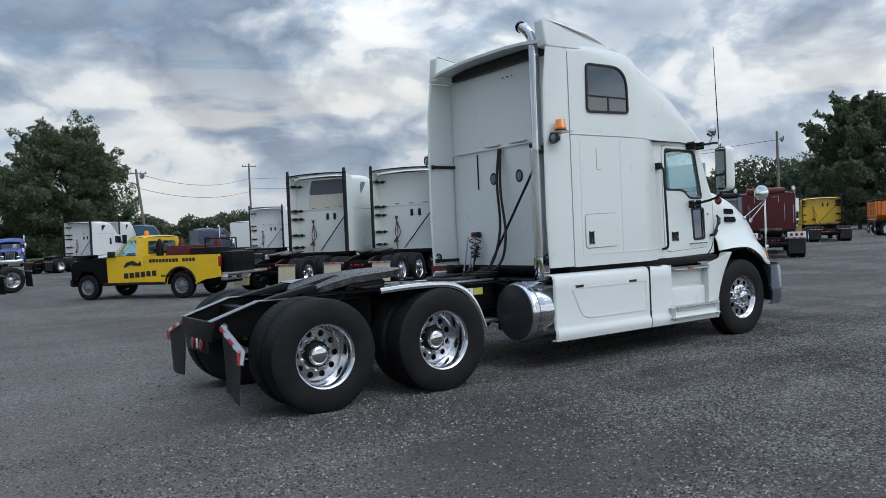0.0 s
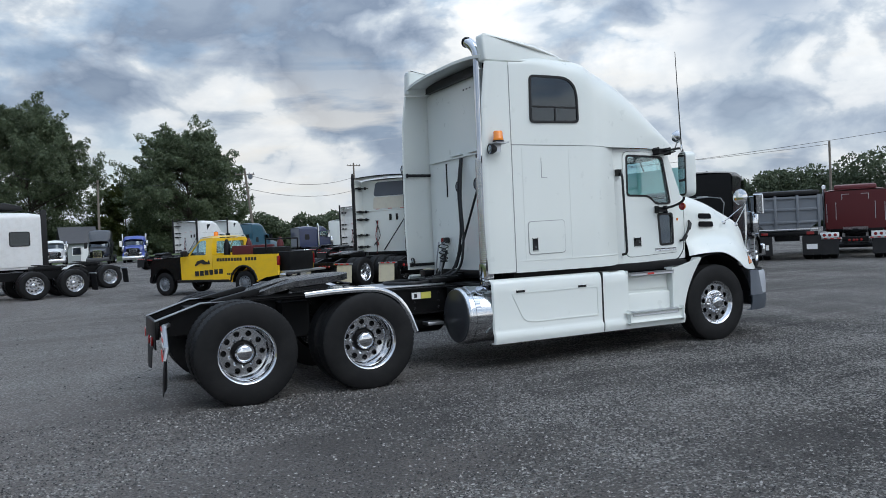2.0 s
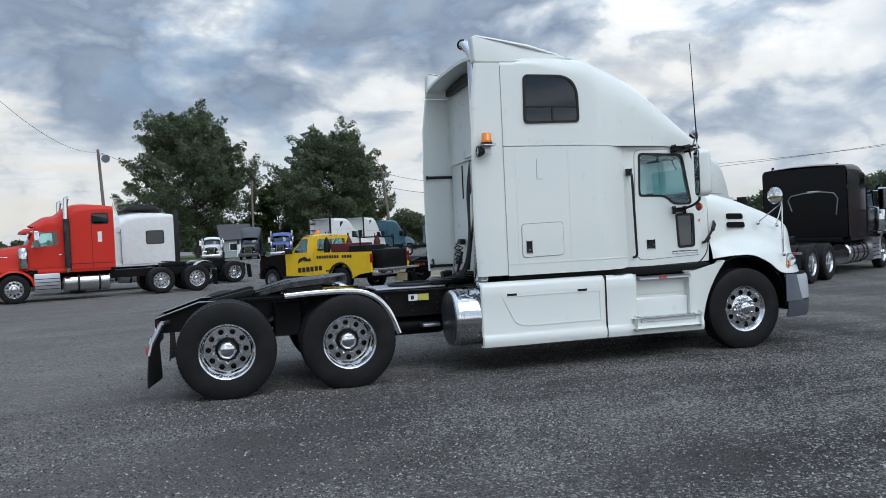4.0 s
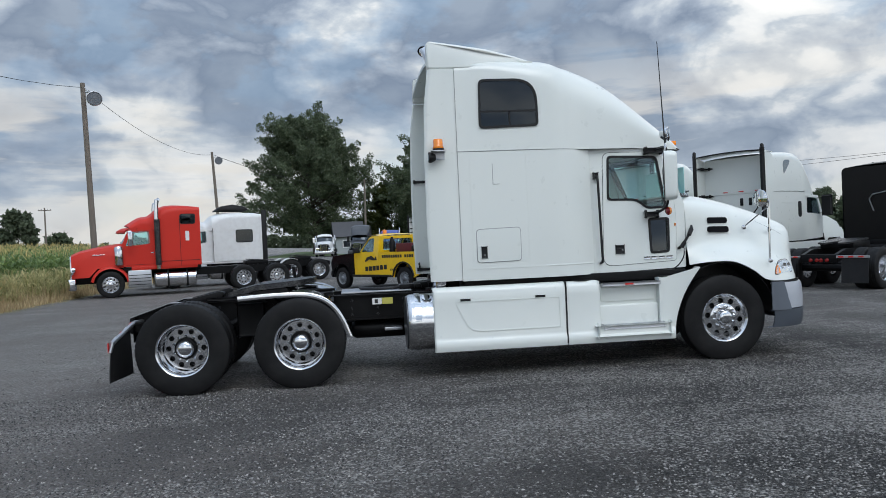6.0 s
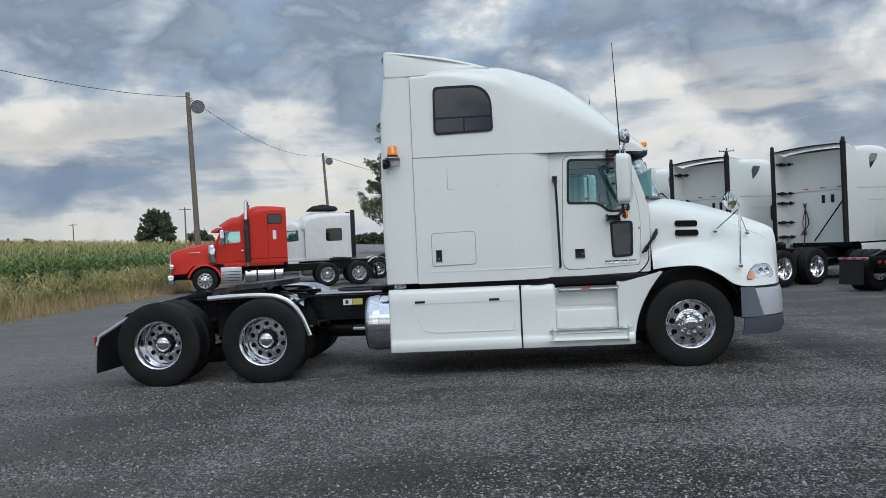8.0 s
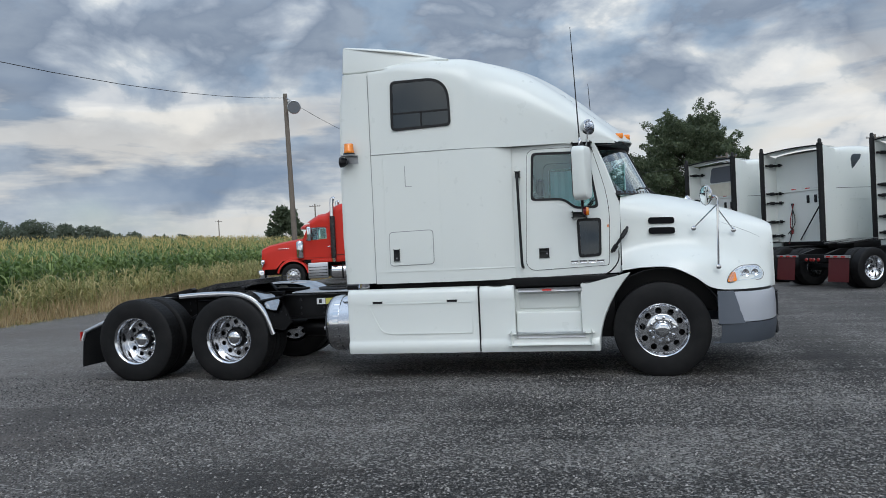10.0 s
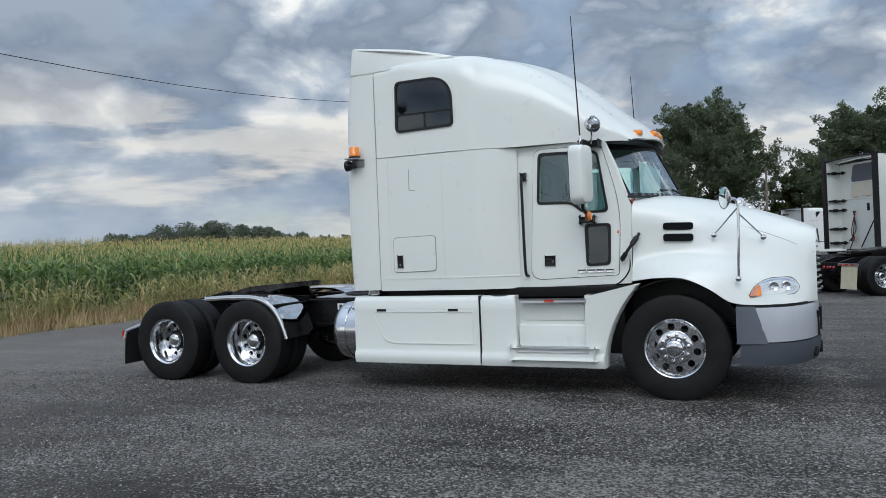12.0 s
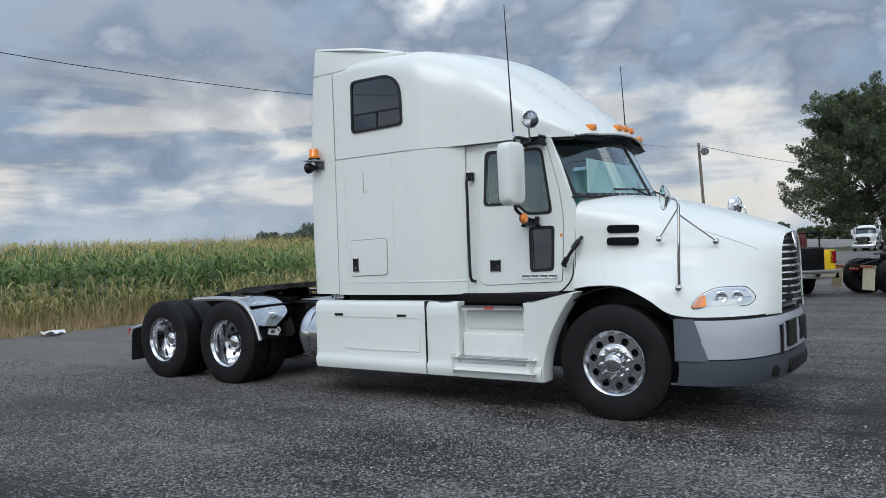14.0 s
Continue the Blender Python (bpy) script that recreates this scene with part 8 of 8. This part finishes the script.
    for s in (-1, 1):
        part("hose_reel", tube(B(), [(-2.7, s * 0.2, 0.72), (-2.75, s * 0.5, 0.85), (-2.72, s * 0.75, 0.70), (-2.74, s * 0.4, 0.66)], 0.02, 6, 5), CABLE, t)
    part("beacon", lathe(B(), [(0, 0), (0.08, 0), (0.07, 0.13), (0, 0.15)], 14, at(-0.1, 0.35, 1.94)), AMBER, t)
    for s in (-1, 1):
        for x in (fx, rx):
            wheel(t, x, s * 0.84, s, front=True, lugs=False, fine=False, rim=GREY_PAINT, r=0.39)
        for x in (rx,):
            part("wheel_well", skin(B(), [[(x + 0.5 * math.cos(a), s * y, 0.42 + 0.5 * math.sin(a)) for a in np.linspace(0, math.pi, 9)] for y in (0.55, 0.92)]), PLASTIC, t)
        part("wheel_well", skin(B(), [[(fx + 0.5 * math.cos(a), s * y, 0.42 + 0.5 * math.sin(a)) for a in np.linspace(0, math.pi, 9)] for y in (0.55, 0.92)]), PLASTIC, t)
    return t


pick_dir = 129.0
pickup(facing(-3.95 + 0.84 * math.cos(radians(pick_dir - 90)), 17.05 + 0.84 * math.sin(radians(pick_dir - 90)), pick_dir))


# ---- dump trucks ----
def dump_truck(m, paint, body, label, load=False):
    t = thing("dump_truck", label, "dump truck", m)
    rows = [(0.0, 1.22), (4.6, 1.22)]
    bm = B()
    skin(bm, [[(x, -1.22, 2.55), (x, -1.22, 1.55), (x, -0.75, 1.15), (x, 0.75, 1.15), (x, 1.22, 1.55), (x, 1.22, 2.55)] for x, _ in rows])
    solid(part("dump_body", bm, body, t), 0.05)
    part("tail_gate", plate(B(), [(-1.2, 2.5), (-1.2, 1.55), (-0.75, 1.17), (0.75, 1.17), (1.2, 1.55), (1.2, 2.5)], [], yz(-0.02), (-0.05, 0, 0)), body, t)
    part("tarpaulin", boxed(-0.10, 4.5, -1.2, 1.2, 2.55, 2.72, 0.06), FLAP, t)
    for s in (-1, 1):
        part("flap_mark", boxed(-0.155, -0.15, s * 0.68, s * 1.06, 0.42, 0.62), WHITE_TAPE, t)
    part("tape", boxed(-0.135, -0.13, -1.1, 1.1, 1.20, 1.235), WHITE_TAPE, t)
    for z in (2.45, 2.0, 1.5):
        part("gate_rib", boxed(-0.12, -0.06, -1.22, 1.22, z - 0.05, z + 0.05, 0.01), body, t)
    for y in (-1.15, -0.4, 0.4, 1.15):
        part("gate_post", boxed(-0.13, -0.06, y - 0.05, y + 0.05, 1.25, 2.55, 0.01), body, t)
    for x in (0.3, 1.2, 2.1, 3.0, 3.9):
        for s in (-1, 1):
            part("side_rib", boxed(x - 0.05, x + 0.05, s * 1.22, s * 1.30, 1.55, 2.55, 0.01), body, t)
    part("front_wall", plate(B(), [(-1.2, 2.9), (-1.2, 1.3), (1.2, 1.3), (1.2, 2.9)], [], yz(4.6), (0.05, 0, 0)), body, t)
    part("chassis", boxed(0.0, 7.4, -0.45, 0.45, 0.75, 1.1, 0.02), FRAME, t)
    part("cab", boxed(4.9, 6.4, -1.1, 1.1, 1.0, 2.85, 0.12, 3), paint, t)
    part("hood", boxed(6.35, 7.8, -0.95, 0.95, 0.9, 1.95, 0.15, 3), paint, t)
    for s in (-1, 1):
        part("door_window", boxed(5.3, 6.1, s * 1.09, s * 1.115, 1.95, 2.6, 0.01), DARK_GLASS, t)
        part("door_mirror", boxed(6.2, 6.35, s * 1.25, s * 1.45, 1.9, 2.5, 0.03), PLASTIC, t)
        for x in (0.6, 1.95):
            wheel(t, x, s * 1.08, s, fine=False)
            wheel(t, x, s * 0.77, s, fine=False, bare=True)
        wheel(t, 7.0, s * 1.0, s, front=True, lugs=False, fine=False)
        part("mud_flap", boxed(-0.15, -0.13, s * 0.55, s * 1.2, 0.2, 0.95), FLAP, t)
        part("tail_lamp", boxed(-0.14, -0.10, s * 0.7, s * 0.95, 1.0, 1.1, 0.01), RED_LENS, t)
    part("windshield", boxed(6.38, 6.42, -0.95, 0.95, 1.98, 2.62, 0.01), DARK_GLASS, t)
    part("rear_bar", boxed(-0.1, 0.0, -1.1, 1.1, 0.95, 1.12, 0.02), FRAME, t)
    return t


dump_truck(facing(17.6, 12.2, 41), GREY_PAINT, GREY_PAINT, "grey dump truck with a ribbed steel body")
dump_truck(facing(50.0, 21.5, -50), WHITE_OLD, ORANGE, "white dump truck with a worn orange body")

# ---- more tractors, farther off ----
FAR = "semi trucks farther off"
tractor("yellow sleeper semi truck seen from behind", facing(41.5, 20.8, 36), YELLOW, 2.92, stacks=False, group=FAR, extender=True)
tractor("white sleeper semi truck with a black back edge", facing(1.1, 54.4, 40), WHITE_OLD, 3.6, stacks=False, group=FAR)
tractor("white high-roofed sleeper semi truck", facing(6.4, 70.6, 48), WHITE, 4.05, stacks=False, group=FAR)
tractor("dark teal sleeper semi truck", facing(9.3, 73.5, 40), TEAL, 3.75, stacks=False, group=FAR, extender=False)
tractor("navy blue sleeper semi truck with chrome stacks", facing(12.2, 63.9, 5), NAVY, 3.0, extender=False, classic=True, skirt=False, group=FAR)
tractor("white low-roofed sleeper semi truck", facing(16.3, 62.6, 46), WHITE, 3.55, stacks=False, group=FAR, extender=False)
tractor("white sleeper semi truck with black-edged fairings", facing(11.1, 43.2, 46), WHITE_OLD, 3.9, stacks=False, group=FAR)
tractor("bright blue semi truck facing the yard, with a chrome grille", facing(0.0, 90.0, 262), BLUE, 3.1, extender=False, classic=True, skirt=False, group=FAR)
tractor("dark high-roofed semi truck facing the yard", facing(-3.7, 90.0, 262), DARK_GREY, 3.9, stacks=False, extender=False, group=FAR)
tractor("chrome-nosed semi truck facing the yard", facing(-8.6, 97.0, 268), WHITE_OLD, 2.6, extender=False, classic=True, skirt=False, group=FAR)
tractor("white sleeper semi truck parked beyond the row", facing(16.6, 17.0, 46), WHITE, 3.7, stacks=False, group=FAR)


def car(m):
    """A small white estate car; origin on the ground below its middle, x forwards."""
    t = thing("parked_car", "white estate car parked beyond the semi trucks", "car", m)
    low = rounded([(-2.1, 0.35), (2.15, 0.35), (2.2, 0.75), (1.95, 0.90), (1.05, 0.98), (-2.0, 1.02), (-2.15, 0.8)], 0.08, 3)
    part("body", prism(B(), low, -0.88, 0.88, 0.06), WHITE_OLD, t)
    part("cabin", prism(B(), rounded([(-2.0, 0.98), (1.05, 0.95), (0.35, 1.50), (-1.75, 1.53)], 0.10, 3), -0.78, 0.78, 0.06), WHITE_OLD, t)
    for s in (-1, 1):
        for a, b in ((-1.7, -0.75), (-0.65, 0.55)):
            part("side_window", prism(B(), rounded([(a, 1.02), (b + 0.12, 1.02), (b - 0.12, 1.42), (a + 0.02, 1.44)], 0.04, 2), s * 0.775, s * 0.787), DARK_GLASS, t)
        part("tail_lamp", boxed(-2.17, -2.10, s * 0.62, s * 0.86, 0.72, 0.95, 0.02), RED_LENS, t)
        for x in (-1.35, 1.35):
            wheel(t, x, s * 0.74, s, front=True, lugs=False, fine=False, rim=GREY_PAINT, r=0.32)
    part("rear_window", boxed(-2.02, -1.90, -0.66, 0.66, 1.05, 1.42, 0.03), DARK_GLASS, t)
    part("bumper", boxed(-2.26, -2.05, -0.84, 0.84, 0.36, 0.62, 0.05), PLASTIC, t)
    return t


car(facing(55.0, 31.2, 60))


def litter(x, y, size, label):
    random.seed(9)
    bm = skin(B(), [[(x + size * (i / 4 - 0.5) + 0.04 * random.random(), y + size * 1.4 * (j / 4 - 0.5), 0.03 + 0.09 * random.random()) for i in range(5)] for j in range(5)])
    return tagged(solid(part("plastic_sheet", bm, WHITE_TAPE), 0.01), label, "litter")


litter(-14.9, 1.6, 0.34, "crumpled white plastic sheet at the field's edge")

# ---- houses ----
def house(m, L, Wd, h, roof_h, label):
    t = thing("house", label, "house", m)
    bm = boxed(0, L, -Wd / 2, Wd / 2, -0.2, h)
    part("wall", bm, BARN, t)
    bm = B()
    skin(bm, [[(x, -Wd / 2 - 0.4, h - 0.1), (x, 0, h + roof_h), (x, Wd / 2 + 0.4, h - 0.1)] for x in (-0.4, L + 0.4)])
    solid(part("roof", bm, ROOFING, t), 0.15)
    for x in (-0.0, L):
        part("gable", plate(B(), [(-Wd / 2, h), (Wd / 2, h), (0, h + roof_h - 0.1)], [], yz(x), (0.05 if x == 0 else -0.05, 0, 0)), BARN, t)
    for i in range(int(L // 3)):
        for s in (-1, 1):
            wf = part("window", boxed(1.0 + 3 * i, 2.2 + 3 * i, s * Wd / 2, s * (Wd / 2 + 0.06), 1.0, 2.2), WHITE_TAPE, t)
            part("pane", boxed(1.1 + 3 * i, 2.1 + 3 * i, s * (Wd / 2 + 0.05), s * (Wd / 2 + 0.08), 1.1, 2.1), DARK_GLASS, wf)
    part("door", boxed(L * 0.5, L * 0.5 + 1.0, -Wd / 2 - 0.06, -Wd / 2, 0, 2.1), WHITE_TAPE, t)
    return t


house(facing(-7.9, 114.0, 5), 4.2, 7, 2.8, 2.3, "low grey house under the trees")
house(facing(82.0, 36.0, -60), 9, 7, 3.0, 2.4, "grey house with a pale gable behind parked trucks")
sheet("lawn", -70, 90, 102, 180, 0.01, LAWN, "mown green grass under the trees", "grass")
sheet("road", -15, 90, 96, 101.5, 0.012, ROAD, "grey asphalt road beyond the yard", "road")
